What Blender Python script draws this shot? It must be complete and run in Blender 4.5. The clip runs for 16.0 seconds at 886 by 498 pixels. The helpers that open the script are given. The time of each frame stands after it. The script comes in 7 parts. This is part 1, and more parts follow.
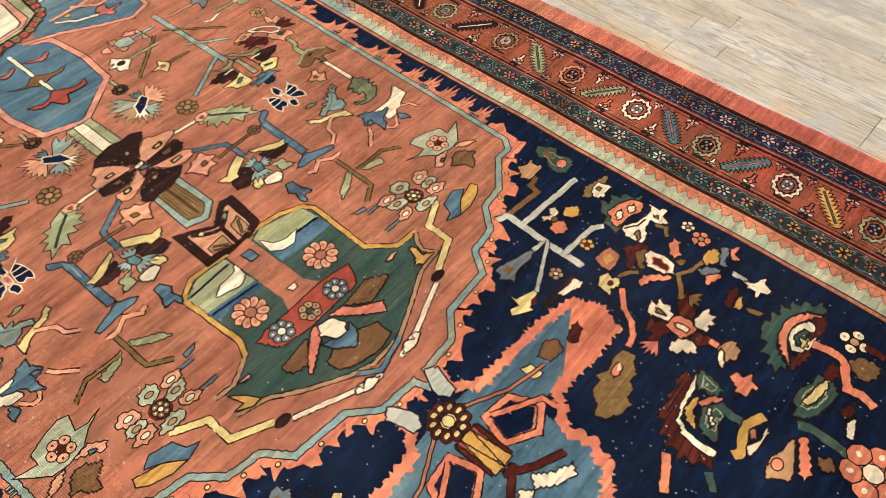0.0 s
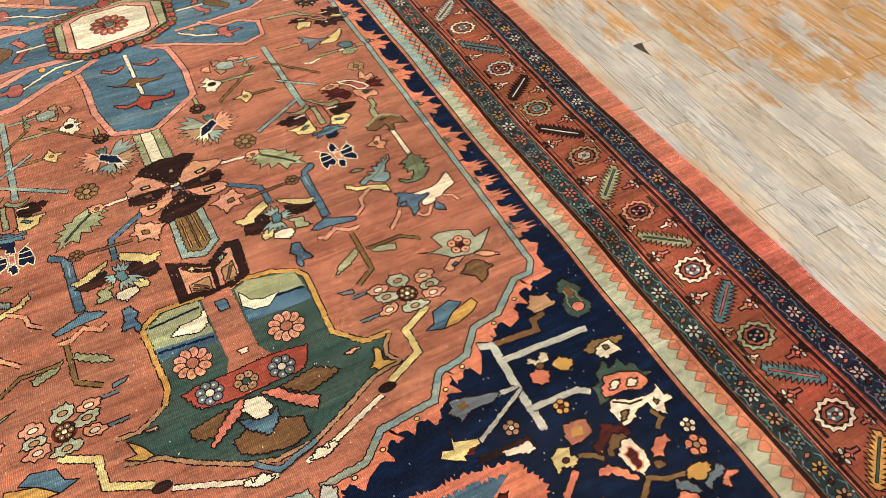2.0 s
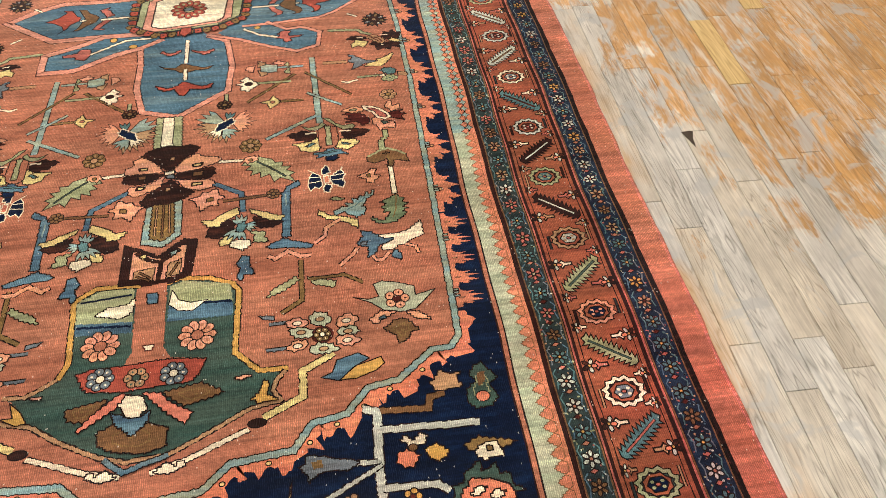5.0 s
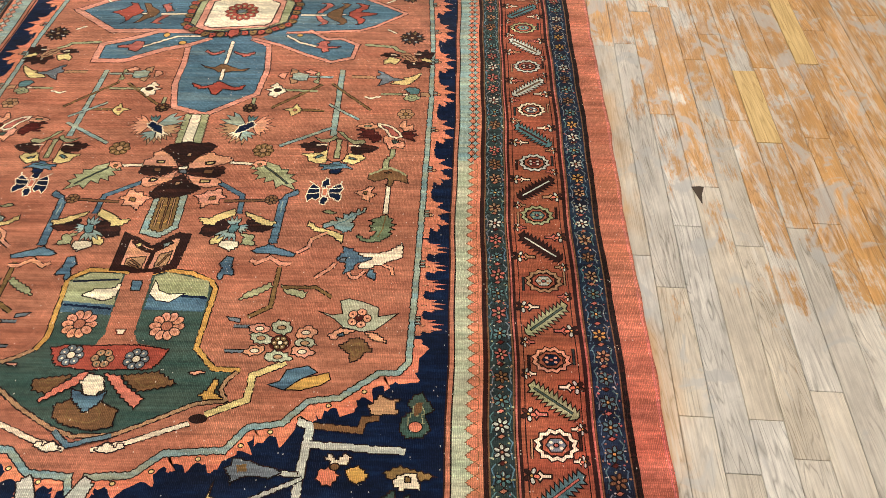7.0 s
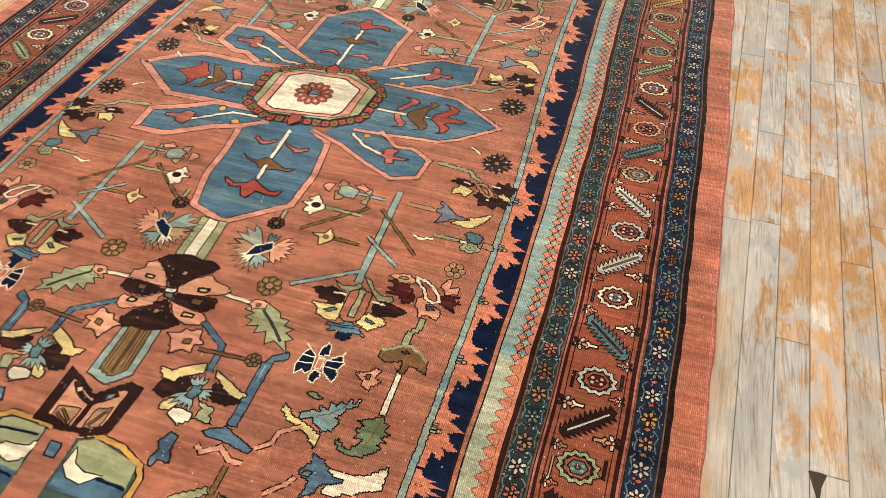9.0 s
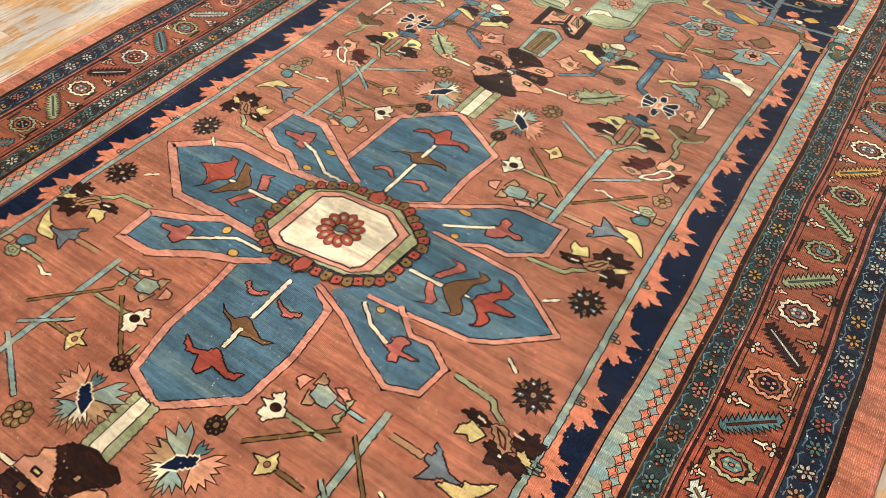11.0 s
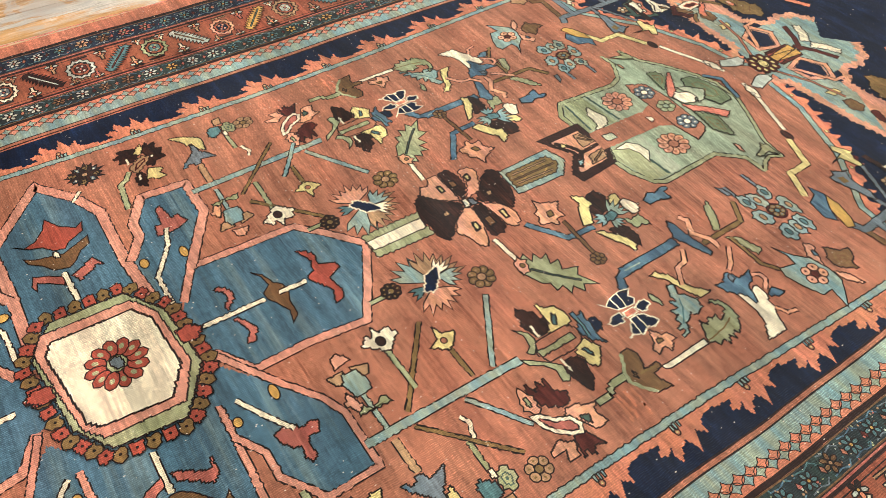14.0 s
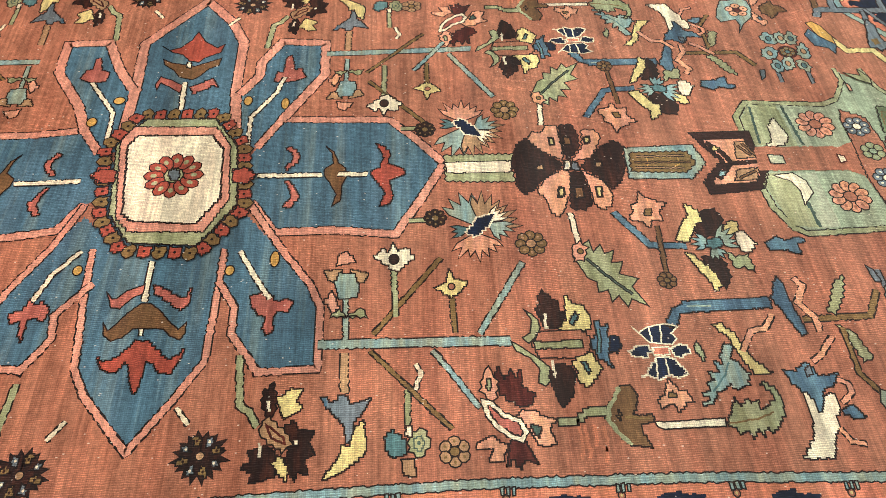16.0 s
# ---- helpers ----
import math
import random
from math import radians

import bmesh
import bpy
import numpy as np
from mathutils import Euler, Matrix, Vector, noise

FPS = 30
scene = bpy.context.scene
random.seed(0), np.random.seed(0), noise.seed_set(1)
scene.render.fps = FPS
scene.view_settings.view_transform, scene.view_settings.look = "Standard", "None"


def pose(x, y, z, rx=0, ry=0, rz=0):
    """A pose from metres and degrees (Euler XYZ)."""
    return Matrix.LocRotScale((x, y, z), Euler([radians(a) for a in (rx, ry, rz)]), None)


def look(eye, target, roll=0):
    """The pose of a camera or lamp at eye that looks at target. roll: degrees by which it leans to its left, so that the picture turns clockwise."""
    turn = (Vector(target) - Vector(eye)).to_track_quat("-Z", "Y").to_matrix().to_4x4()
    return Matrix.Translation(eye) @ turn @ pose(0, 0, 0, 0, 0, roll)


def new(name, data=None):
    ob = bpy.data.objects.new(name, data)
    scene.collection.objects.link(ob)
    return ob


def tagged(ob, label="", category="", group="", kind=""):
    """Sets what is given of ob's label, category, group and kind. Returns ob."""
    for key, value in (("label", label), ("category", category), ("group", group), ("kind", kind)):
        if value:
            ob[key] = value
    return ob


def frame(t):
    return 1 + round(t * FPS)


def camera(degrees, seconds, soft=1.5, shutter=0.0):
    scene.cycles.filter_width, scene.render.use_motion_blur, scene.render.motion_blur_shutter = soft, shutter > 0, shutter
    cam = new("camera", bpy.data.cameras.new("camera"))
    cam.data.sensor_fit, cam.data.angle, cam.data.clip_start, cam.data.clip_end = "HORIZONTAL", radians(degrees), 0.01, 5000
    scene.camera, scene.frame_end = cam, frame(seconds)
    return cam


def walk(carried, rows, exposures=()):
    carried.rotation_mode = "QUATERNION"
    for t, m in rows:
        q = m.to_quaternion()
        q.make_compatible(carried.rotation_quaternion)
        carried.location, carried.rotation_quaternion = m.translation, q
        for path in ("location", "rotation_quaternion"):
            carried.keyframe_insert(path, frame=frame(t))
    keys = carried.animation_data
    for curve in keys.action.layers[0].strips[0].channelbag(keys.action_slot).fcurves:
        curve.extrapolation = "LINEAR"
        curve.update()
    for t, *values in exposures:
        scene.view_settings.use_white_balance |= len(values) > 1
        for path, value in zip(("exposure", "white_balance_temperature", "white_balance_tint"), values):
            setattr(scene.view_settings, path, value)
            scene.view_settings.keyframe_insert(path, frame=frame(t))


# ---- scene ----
cam = camera(60.5, 16.0, soft=0.85)
EXPOSURES = [(0.0, -0.02), (2.0, -0.07), (4.5, -0.12), (9.0, -0.13), (12.0, -0.14), (16.0, -0.24)]
PATH = [
    (0, (-0.633, -2.827, 1.715), (0.295, -2.02, 0.138), -0.3),
    (0.5, (-0.481, -2.809, 1.707), (0.386, -1.903, 0.149), -0.3),
    (1, (-0.311, -2.771, 1.7), (0.489, -1.763, 0.169), -0.1),
    (1.5, (-0.193, -2.866, 1.683), (0.52, -1.767, 0.172), -0.0),
    (2, (-0.066, -2.97, 1.682), (0.558, -1.795, 0.189), 0.3),
    (2.5, (0.054, -2.935, 1.695), (0.579, -1.708, 0.206), 0.3),
    (3, (0.226, -2.819, 1.675), (0.659, -1.554, 0.188), 0.3),
    (3.5, (0.329, -2.874, 1.663), (0.69, -1.582, 0.179), 0.2),
    (4, (0.399, -3.013, 1.686), (0.705, -1.704, 0.206), 0.3),
    (4.5, (0.49, -3.048, 1.723), (0.754, -1.734, 0.239), 0.3),
    (4.7, (0.519, -3.022, 1.719), (0.779, -1.703, 0.239), 0.9),
    (6.8, (0.904, -3.052, 1.802), (0.927, -1.709, 0.321), 0.8),
    (7, (0.938, -3.012, 1.808), (0.928, -1.667, 0.328), 0.9),
    (7.5, (1.056, -2.828, 1.797), (0.96, -1.48, 0.323), 0.9),
    (8, (1.11, -2.634, 1.768), (0.939, -1.284, 0.303), 1.4),
    (8.5, (1.126, -2.397, 1.753), (0.862, -1.051, 0.298), 1.6),
    (9, (1.134, -2.18, 1.722), (0.775, -0.852, 0.27), 2.1),
    (9.1, (1.135, -2.135, 1.719), (0.76, -0.809, 0.27), 2.2),
    (9.2, (1.159, -2.076, 1.715), (0.749, -0.761, 0.265), 1.8),
    (11.3, (1.139, -0.999, 1.663), (0.371, 0.112, 0.189), 0.8),
    (11.5, (1.159, -0.901, 1.664), (0.373, 0.199, 0.19), 0.8),
    (12, (1.133, -0.688, 1.646), (0.304, 0.377, 0.17), 0.9),
    (12.5, (1.139, -0.497, 1.623), (0.266, 0.532, 0.147), 1.1),
    (13, (1.226, -0.295, 1.623), (0.299, 0.684, 0.145), 1.5),
    (13.5, (1.3, -0.093, 1.591), (0.297, 0.806, 0.113), 1.6),
    (14, (1.247, 0.067, 1.534), (0.151, 0.838, 0.049), 1.6),
    (14.5, (1.21, 0.17, 1.498), (0.025, 0.768, 0.003), 1.6),
    (15, (1.193, 0.336, 1.453), (-0.049, 0.725, -0.066), 1.2),
    (15.5, (1.251, 0.465, 1.439), (0.015, 0.667, -0.121), 0.9),
    (16, (1.326, 0.609, 1.457), (0.145, 0.686, -0.154), 1.0),
]
walk(cam, [(t, look(eye, target, roll)) for t, eye, target, roll in PATH], EXPOSURES)

# ---- light: added rows of unseen warm ceiling panels, brighter towards the west wall ----
world = bpy.data.worlds.new("room_air")
scene.world = world
world.use_nodes = True
world.node_tree.nodes["Background"].inputs[0].default_value = (1, 0.97, 0.93, 1)
world.node_tree.nodes["Background"].inputs[1].default_value = 0.07
CEILING = 3.3
LAMP_WATTS = 26.8
LAMPS = [(x, y) for x in (-3, 0, 3) for y in (-4.2, -1.2, 1.7, 4.6)]
for x, y in LAMPS:
    data = bpy.data.lights.new("added_panel_light", "AREA")
    data.shape, data.size, data.size_y = "RECTANGLE", 0.5, 1.15
    # the stronger west row stands in for window light from that side
    data.energy, data.color = LAMP_WATTS * {-3: 1.5, 0: 1.0, 3: 0.76}[x], (1.0, 0.98, 0.96)
    new("added_panel_light", data).matrix_world = pose(x, y, CEILING - 0.07)


# ---- materials ----
def linear(r, g, b):
    return tuple((c / 255 / 12.92 if c <= 10 else ((c / 255 + 0.055) / 1.055) ** 2.4) for c in (r, g, b))


class Nodes:
    """Short hand for building a node tree."""

    def __init__(self, tree):
        self.tree = tree

    def add(self, kind, values=(), operation="", clamp=False, bands="", group=None):
        node = self.tree.nodes.new(kind)
        if operation:
            node.operation = operation
        if clamp:
            node.use_clamp = True
        if bands:
            node.bands_direction = bands
        if group:
            node.node_tree = group
        for key, value in dict(values).items():
            if hasattr(value, "is_output"):
                self.tree.links.new(value, node.inputs[key])
            else:
                node.inputs[key].default_value = value
        return node

    def math(self, op, a, b=0.0, clamp=False):
        return self.add("ShaderNodeMath", {0: a, 1: b}, operation=op, clamp=clamp).outputs[0]

    def scale(self, vec, x, y, z):
        return self.add("ShaderNodeVectorMath", {0: vec, 1: (x, y, z)}, operation="MULTIPLY").outputs[0]

    def noise(self, vec, scale, detail=2.0, rough=0.5, distortion=0.0):
        return self.add("ShaderNodeTexNoise", {"Vector": vec, "Scale": scale, "Detail": detail, "Roughness": rough, "Distortion": distortion}).outputs["Fac"]

    def span(self, value, a, b, lo=0.0, hi=1.0):
        return self.add("ShaderNodeMapRange", {"Value": value, "From Min": a, "From Max": b, "To Min": lo, "To Max": hi}).outputs[0]

    def mix(self, fac, a, b, blend="MIX"):
        node = self.tree.nodes.new("ShaderNodeMix")
        node.data_type, node.blend_type = "RGBA", blend
        for slot, value in ((0, fac), (6, a), (7, b)):
            if hasattr(value, "is_output"):
                self.tree.links.new(value, node.inputs[slot])
            else:
                node.inputs[slot].default_value = value
        return node.outputs[2]


def wool_group():
    """Knotted wool: dye drifting row by row, thin worn warps, lint, knots."""
    tree = bpy.data.node_groups.new("knotted_wool", "ShaderNodeTree")
    tree.interface.new_socket("Dye", in_out="INPUT", socket_type="NodeSocketColor")
    tree.interface.new_socket("Color", in_out="OUTPUT", socket_type="NodeSocketColor")
    tree.interface.new_socket("Normal", in_out="OUTPUT", socket_type="NodeSocketVector")
    n = Nodes(tree)
    dye = n.add("NodeGroupInput").outputs[0]
    pos = n.add("ShaderNodeNewGeometry").outputs["Position"]
    rows = n.noise(n.scale(pos, 0.9, 30, 0), 1.0, 5, 0.68)
    broad = n.noise(pos, 1.3, 2)
    fine_rows = n.noise(n.scale(pos, 5, 130, 0), 1.0, 3, 0.6)
    value = n.math("MULTIPLY", n.span(rows, 0.36, 0.64, 0.76, 1.18), n.span(broad, 0.3, 0.7, 0.86, 1.14))
    value = n.math("MULTIPLY", value, n.span(n.noise(n.scale(pos, 5.5, 9, 0), 1.0, 5, 0.7), 0.34, 0.66, 0.72, 1.24))
    value = n.math("MULTIPLY", value, n.span(fine_rows, 0.34, 0.66, 0.8, 1.18))
    warp = n.add("ShaderNodeTexWave", {"Vector": n.add("ShaderNodeVectorMath", {0: pos, 1: n.scale(n.add("ShaderNodeTexNoise", {"Vector": pos, "Scale": 40.0}).outputs["Color"], 0.009, 0.009, 0)}, operation="ADD").outputs[0], "Scale": 66.0, "Distortion": 0.0}, bands="X").outputs["Fac"]
    weft = n.add("ShaderNodeTexWave", {"Vector": pos, "Scale": 82.0, "Distortion": 1.6, "Detail Scale": 3.0}, bands="Y").outputs["Fac"]
    knots = n.math("MULTIPLY", n.span(warp, 0, 1, 0.84, 1.07), n.span(weft, 0, 1, 0.9, 1.06))
    tufts = n.noise(pos, 330.0, 3, 0.7)
    value = n.math("MULTIPLY", n.math("MULTIPLY", value, knots), n.math("MULTIPLY", n.span(tufts, 0.28, 0.72, 0.7, 1.3), n.span(n.noise(pos, 75.0, 3, 0.65), 0.3, 0.7, 0.82, 1.18)))
    col = n.mix(1.0, dye, n.add("ShaderNodeCombineColor", {0: value, 1: value, 2: value}).outputs[0], "MULTIPLY")
    redder = n.span(n.noise(n.scale(pos, 1.2, 9, 0), 1.0, 4, 0.65), 0.42, 0.62)
    col = n.mix(n.math("MULTIPLY", redder, 0.55), col, n.mix(1.0, col, (1.03, 0.84, 0.82, 1), "MULTIPLY"))
    pinker = n.math("MULTIPLY", n.span(n.noise(n.scale(pos, 0.8, 1.6, 0), 1.0, 4, 0.6), 0.5, 0.66), 0.5)
    col = n.mix(pinker, col, n.mix(1.0, n.mix(1.0, col, (1.14, 1.05, 1.08, 1), "MULTIPLY"), (0.007, 0.008, 0.01, 1), "ADD"))
    # crimson that has run into the wool at the south-east rim
    place = n.add("ShaderNodeSeparateXYZ", {0: n.add("ShaderNodeVectorMath", {0: pos, 1: n.scale(n.add("ShaderNodeTexNoise", {"Vector": pos, "Scale": 4.0}).outputs["Color"], 0.3, 0.5, 0)}, operation="ADD").outputs[0]})
    run = n.math("MULTIPLY", n.span(place.outputs[0], 1.3, 1.5), n.span(place.outputs[1], -1.25, -1.75))
    col = n.mix(n.math("MULTIPLY", run, 0.5), col, n.mix(1.0, col, (1.12, 0.62, 0.85, 1), "MULTIPLY"))
    # pile sheen put into the dye colour: paler and pinker towards the north
    north_sheen = n.math("ADD", n.add("ShaderNodeSeparateXYZ", {0: pos}).outputs[1], n.math("MULTIPLY", n.noise(n.scale(pos, 1.6, 5, 0), 1.0, 4, 0.65), 2.2))
    col = n.mix(n.span(north_sheen, 0.7, 2.4, 0.0, 1.0), col, n.mix(1.0, n.mix(1.0, col, (1.03, 1.13, 1.18, 1), "MULTIPLY"), (0.018, 0.02, 0.02, 1), "ADD"))
    pale = n.mix(1.0, n.mix(1.0, col, (1.9, 1.88, 1.85, 1), "MULTIPLY"), (0.012, 0.014, 0.015, 1), "ADD")
    where = n.span(n.noise(n.scale(pos, 3.5, 2.5, 0), 1.0, 5, 0.7), 0.38, 0.58)
    threads = n.math("MULTIPLY", n.span(warp, 0.55, 0.95), n.span(n.noise(n.scale(pos, 250, 90, 0), 1.0, 2, 0.6), 0.42, 0.6))
    thin = n.math("MULTIPLY", where, threads)
    col = n.mix(n.math("MULTIPLY", thin, 0.9), col, pale)
    col = n.mix(n.span(n.noise(n.scale(pos, 2.2, 5, 0), 1.0, 3), 0.42, 0.75, 0.0, 0.3), col, pale)
    dusk = n.span(n.noise(n.scale(pos, 1.1, 22, 0), 1.0, 4, 0.65), 0.52, 0.72, 0.0, 0.3)
    col = n.mix(dusk, col, n.mix(1.0, col, (0.62, 0.55, 0.52, 1), "MULTIPLY"))
    speck = n.add("ShaderNodeTexVoronoi", {"Vector": n.scale(pos, 1, 0.55, 0), "Scale": 62.0, "Randomness": 1.0})
    lint = n.math("MULTIPLY", n.math("LESS_THAN", n.math("ADD", speck.outputs["Distance"], n.math("MULTIPLY", n.noise(pos, 160.0, 2), 0.1)), 0.13), n.math("GREATER_THAN", n.noise(pos, 6.0, 3, 0.7), 0.46))
    col = n.mix(n.math("MULTIPLY", lint, 0.65), col, (*linear(240, 232, 215), 1))
    height = n.math("ADD", n.math("MULTIPLY", knots, 0.6), n.math("MULTIPLY", tufts, 0.9))
    bump = n.add("ShaderNodeBump", {"Strength": 0.35, "Distance": 0.0012, "Height": height}).outputs[0]
    n.add("NodeGroupOutput", {0: col, 1: bump})
    return tree


WOOL = wool_group()
DYES = dict(
    rust=(167, 109, 84), navy=(4, 17, 42), steel=(72, 105, 122), sky=(122, 154, 156), blue=(66, 94, 114), teal=(80, 116, 118),
    sage=(142, 148, 108), moss=(66, 84, 74), mint=(160, 170, 142), khaki=(122, 98, 58), gold=(192, 152, 80), yellow=(212, 196, 132),
    cream=(228, 218, 188), bone=(182, 188, 174), pink=(206, 148, 124), rose=(202, 142, 120), salmon=(202, 122, 100),
    coral=(198, 116, 92), apricot=(194, 124, 92), redder=(156, 74, 58), rosewood=(160, 90, 78), brown=(36, 19, 15),
    maroon=(68, 22, 17), umber=(112, 82, 52), tan=(168, 134, 98), slate=(104, 116, 122), ink=(20, 13, 12),
    spruce=(36, 47, 50), midnight=(22, 30, 47), border_rust=(146, 86, 60), celadon=(150, 164, 136), fern=(108, 124, 92), selvage=(172, 108, 82), rim=(196, 122, 108), chestnut=(44, 22, 18),
)
# a second shade of the same yarn: its colour, grain across and along the rug, and how much of it shows
DRIFT = dict(
    ink=((62, 34, 26), 70, 70, 0.48, 0.7), navy=((12, 34, 66), 9, 26, 0.48, 0.7), steel=((116, 140, 140), 0.7, 11, 0.5, 0.68),
    blue=((96, 130, 144), 3, 22, 0.42, 0.62), sky=((150, 164, 142), 2, 18, 0.4, 0.6), moss=((50, 78, 70), 2, 16, 0.42, 0.62),
    brown=((74, 38, 26), 8, 40, 0.48, 0.7), maroon=((96, 42, 32), 8, 40, 0.46, 0.66), pink=((216, 158, 118), 4, 14, 0.4, 0.62),
    coral=((224, 142, 104), 3, 14, 0.4, 0.62), rosewood=((186, 112, 96), 4, 20, 0.42, 0.62), border_rust=((150, 80, 58), 1.2, 3.5, 0.42, 0.6),
    apricot=((206, 128, 100), 4, 9, 0.42, 0.6), mint=((182, 184, 158), 4, 12, 0.42, 0.62), spruce=((46, 62, 58), 5, 12, 0.45, 0.62),
    midnight=((32, 50, 70), 5, 12, 0.45, 0.62), sage=((164, 170, 132), 3, 16, 0.42, 0.62), selvage=((190, 120, 96), 2, 7, 0.42, 0.62),
)
MATERIALS = {}


def wool(name):
    if name not in MATERIALS:
        m = MATERIALS[name] = bpy.data.materials.new("wool_" + name)
        m.use_nodes = True
        n = Nodes(m.node_tree)
        shader = m.node_tree.nodes["Principled BSDF"]
        g = n.add("ShaderNodeGroup", group=WOOL)
        g.inputs[0].default_value = (*linear(*DYES[name]), 1)
        if name in DRIFT:
            other, sx, sy, lo, hi = DRIFT[name]
            pos = n.add("ShaderNodeNewGeometry").outputs["Position"]
            drift = n.span(n.noise(n.scale(pos, sx, sy, 0), 1.0, 5, 0.68), lo, hi)
            m.node_tree.links.new(n.mix(drift, (*linear(*DYES[name]), 1), (*linear(*other), 1)), g.inputs[0])
        m.node_tree.links.new(g.outputs[0], shader.inputs["Base Color"])
        m.node_tree.links.new(g.outputs[1], shader.inputs["Normal"])
        shader.inputs["Roughness"].default_value = 0.9
        shader.inputs["Specular IOR Level"].default_value = 0.12
        shader.inputs["Sheen Weight"].default_value = 0.22 if max(DYES[name]) < 75 else 1.0
        shader.inputs["Sheen Roughness"].default_value = 0.2 if max(DYES[name]) < 75 else 0.25
    return MATERIALS[name]


def oak():
    """Old oak strip floor: bleached and trodden bare near the rug, orange varnish left further out."""
    m = bpy.data.materials.new("worn_oak")
    m.use_nodes = True
    n = Nodes(m.node_tree)
    shader = m.node_tree.nodes["Principled BSDF"]
    geo = n.add("ShaderNodeNewGeometry")
    pos = geo.outputs["Position"]
    chance = n.math("FRACT", n.math("ADD", n.add("ShaderNodeObjectInfo").outputs["Random"], geo.outputs["Random Per Island"]))
    chance2 = n.math("FRACT", n.math("MULTIPLY", chance, 7.31))
    shift = n.add("ShaderNodeCombineXYZ", {0: n.math("MULTIPLY", chance, 31.0), 1: n.math("MULTIPLY", chance2, 17.0)}).outputs[0]
    local = n.add("ShaderNodeVectorMath", {0: pos, 1: shift}, operation="ADD").outputs[0]
    swirl = n.noise(n.scale(local, 9.0, 0.8, 0), 1.0, 3, 0.55, 0.5)
    rings = n.math("ABSOLUTE", n.math("SINE", n.math("MULTIPLY", swirl, 70.0)))
    rings = n.math("MAXIMUM", rings, n.span(n.noise(n.scale(local, 4, 1.6, 0), 1.0, 3), 0.47, 0.62))
    grain = n.noise(n.scale(local, 160, 5, 0), 1.0, 4, 0.65, 0.4)
    figure = n.math("ADD", n.math("MULTIPLY", n.span(rings, 0, 0.6), 0.42), n.math("ADD", n.math("MULTIPLY", n.span(grain, 0.34, 0.64), 0.34), n.math("MULTIPLY", n.span(n.noise(n.scale(local, 14, 6, 0), 1.0, 4, 0.7), 0.3, 0.66), 0.3)))
    bare = n.mix(figure, (*linear(120, 115, 104), 1), (*linear(236, 232, 222), 1))
    warm = n.mix(figure, (*linear(142, 124, 98), 1), (*linear(224, 210, 184), 1))
    bare = n.mix(n.span(chance, 0.25, 1.3), bare, warm)
    varnish = n.mix(figure, (*linear(148, 98, 42), 1), (*linear(214, 160, 86), 1))
    sep = n.add("ShaderNodeSeparateXYZ", {0: pos})
    side = n.math("ABSOLUTE", sep.outputs[0])
    patch = n.noise(n.scale(pos, 3.4, 2.3, 0), 1.0, 5, 0.68, 0.5)
    streak = n.noise(n.scale(local, 11, 2.0, 0), 1.0, 4, 0.7)
    far = n.span(side, 1.55, 2.35, -0.03, 0.115)
    along = n.span(sep.outputs[1], -2.3, -0.9, -0.14, 0.04)
    amount = n.math("ADD", n.math("ADD", n.math("MULTIPLY", patch, 0.5), n.math("ADD", n.math("MULTIPLY", streak, 0.3), n.math("MULTIPLY", n.noise(n.scale(local, 60, 7, 0), 1.0, 4, 0.7), 0.2))), n.math("ADD", n.math("ADD", far, along), n.span(sep.outputs[0], -1.2, -1.5, 0.0, 0.05)))
    amount = n.math("ADD", amount, n.span(chance2, 0, 1, -0.06, 0.06))
    keep = n.math("MULTIPLY", n.span(amount, 0.53, 0.575), n.span(n.noise(n.scale(local, 40, 8, 0), 1.0, 4, 0.7), 0.36, 0.5, 0.45, 1.0))
    col = n.mix(n.math("MULTIPLY", keep, 0.92), bare, varnish)
    # yellow rim of varnish along the rug's edge
    shield = n.math("MULTIPLY", n.span(side, 1.53, 1.62, 1, 0), n.span(n.noise(n.scale(pos, 5, 4, 0), 1.0, 3), 0.42, 0.6))
    col = n.mix(n.math("MULTIPLY", shield, 0.65), col, (*linear(226, 172, 96), 1))
    tint = n.span(n.noise(n.scale(local, 6, 2.2, 0), 1.0, 4, 0.65), 0.3, 0.7, 0.72, 1.14)
    col = n.mix(1.0, col, n.add("ShaderNodeCombineColor", {0: tint, 1: tint, 2: tint}).outputs[0], "MULTIPLY")
    wash = n.math("MULTIPLY", n.span(n.noise(n.scale(local, 26, 2.4, 0), 1.0, 4, 0.7, 0.6), 0.5, 0.62), n.span(n.noise(n.scale(pos, 2.6, 1.7, 0), 1.0, 3), 0.42, 0.58))
    col = n.mix(n.math("MULTIPLY", wash, 0.7), col, (*linear(222, 216, 204), 1))
    grey = n.span(n.noise(n.scale(pos, 5.2, 3.6, 0), 1.0, 4, 0.6, 1.2), 0.56, 0.62)
    col = n.mix(n.math("MULTIPLY", grey, 0.7), col, (*linear(188, 188, 184), 1))
    soot = n.span(n.noise(n.scale(local, 30, 18, 0), 1.0, 3, 0.7), 0.66, 0.8)
    col = n.mix(n.math("MULTIPLY", soot, 0.35), col, (*linear(92, 78, 62), 1))
    tone = n.span(chance2, 0, 1, 0.88, 1.08)
    col = n.mix(1.0, col, n.add("ShaderNodeCombineColor", {0: tone, 1: tone, 2: tone}).outputs[0], "MULTIPLY")
    m.node_tree.links.new(col, shader.inputs["Base Color"])
    m.node_tree.links.new(n.span(keep, 0, 1, 0.55, 0.3), shader.inputs["Roughness"])
    bump = n.add("ShaderNodeBump", {"Strength": 0.4, "Distance": 0.001, "Height": figure}).outputs[0]
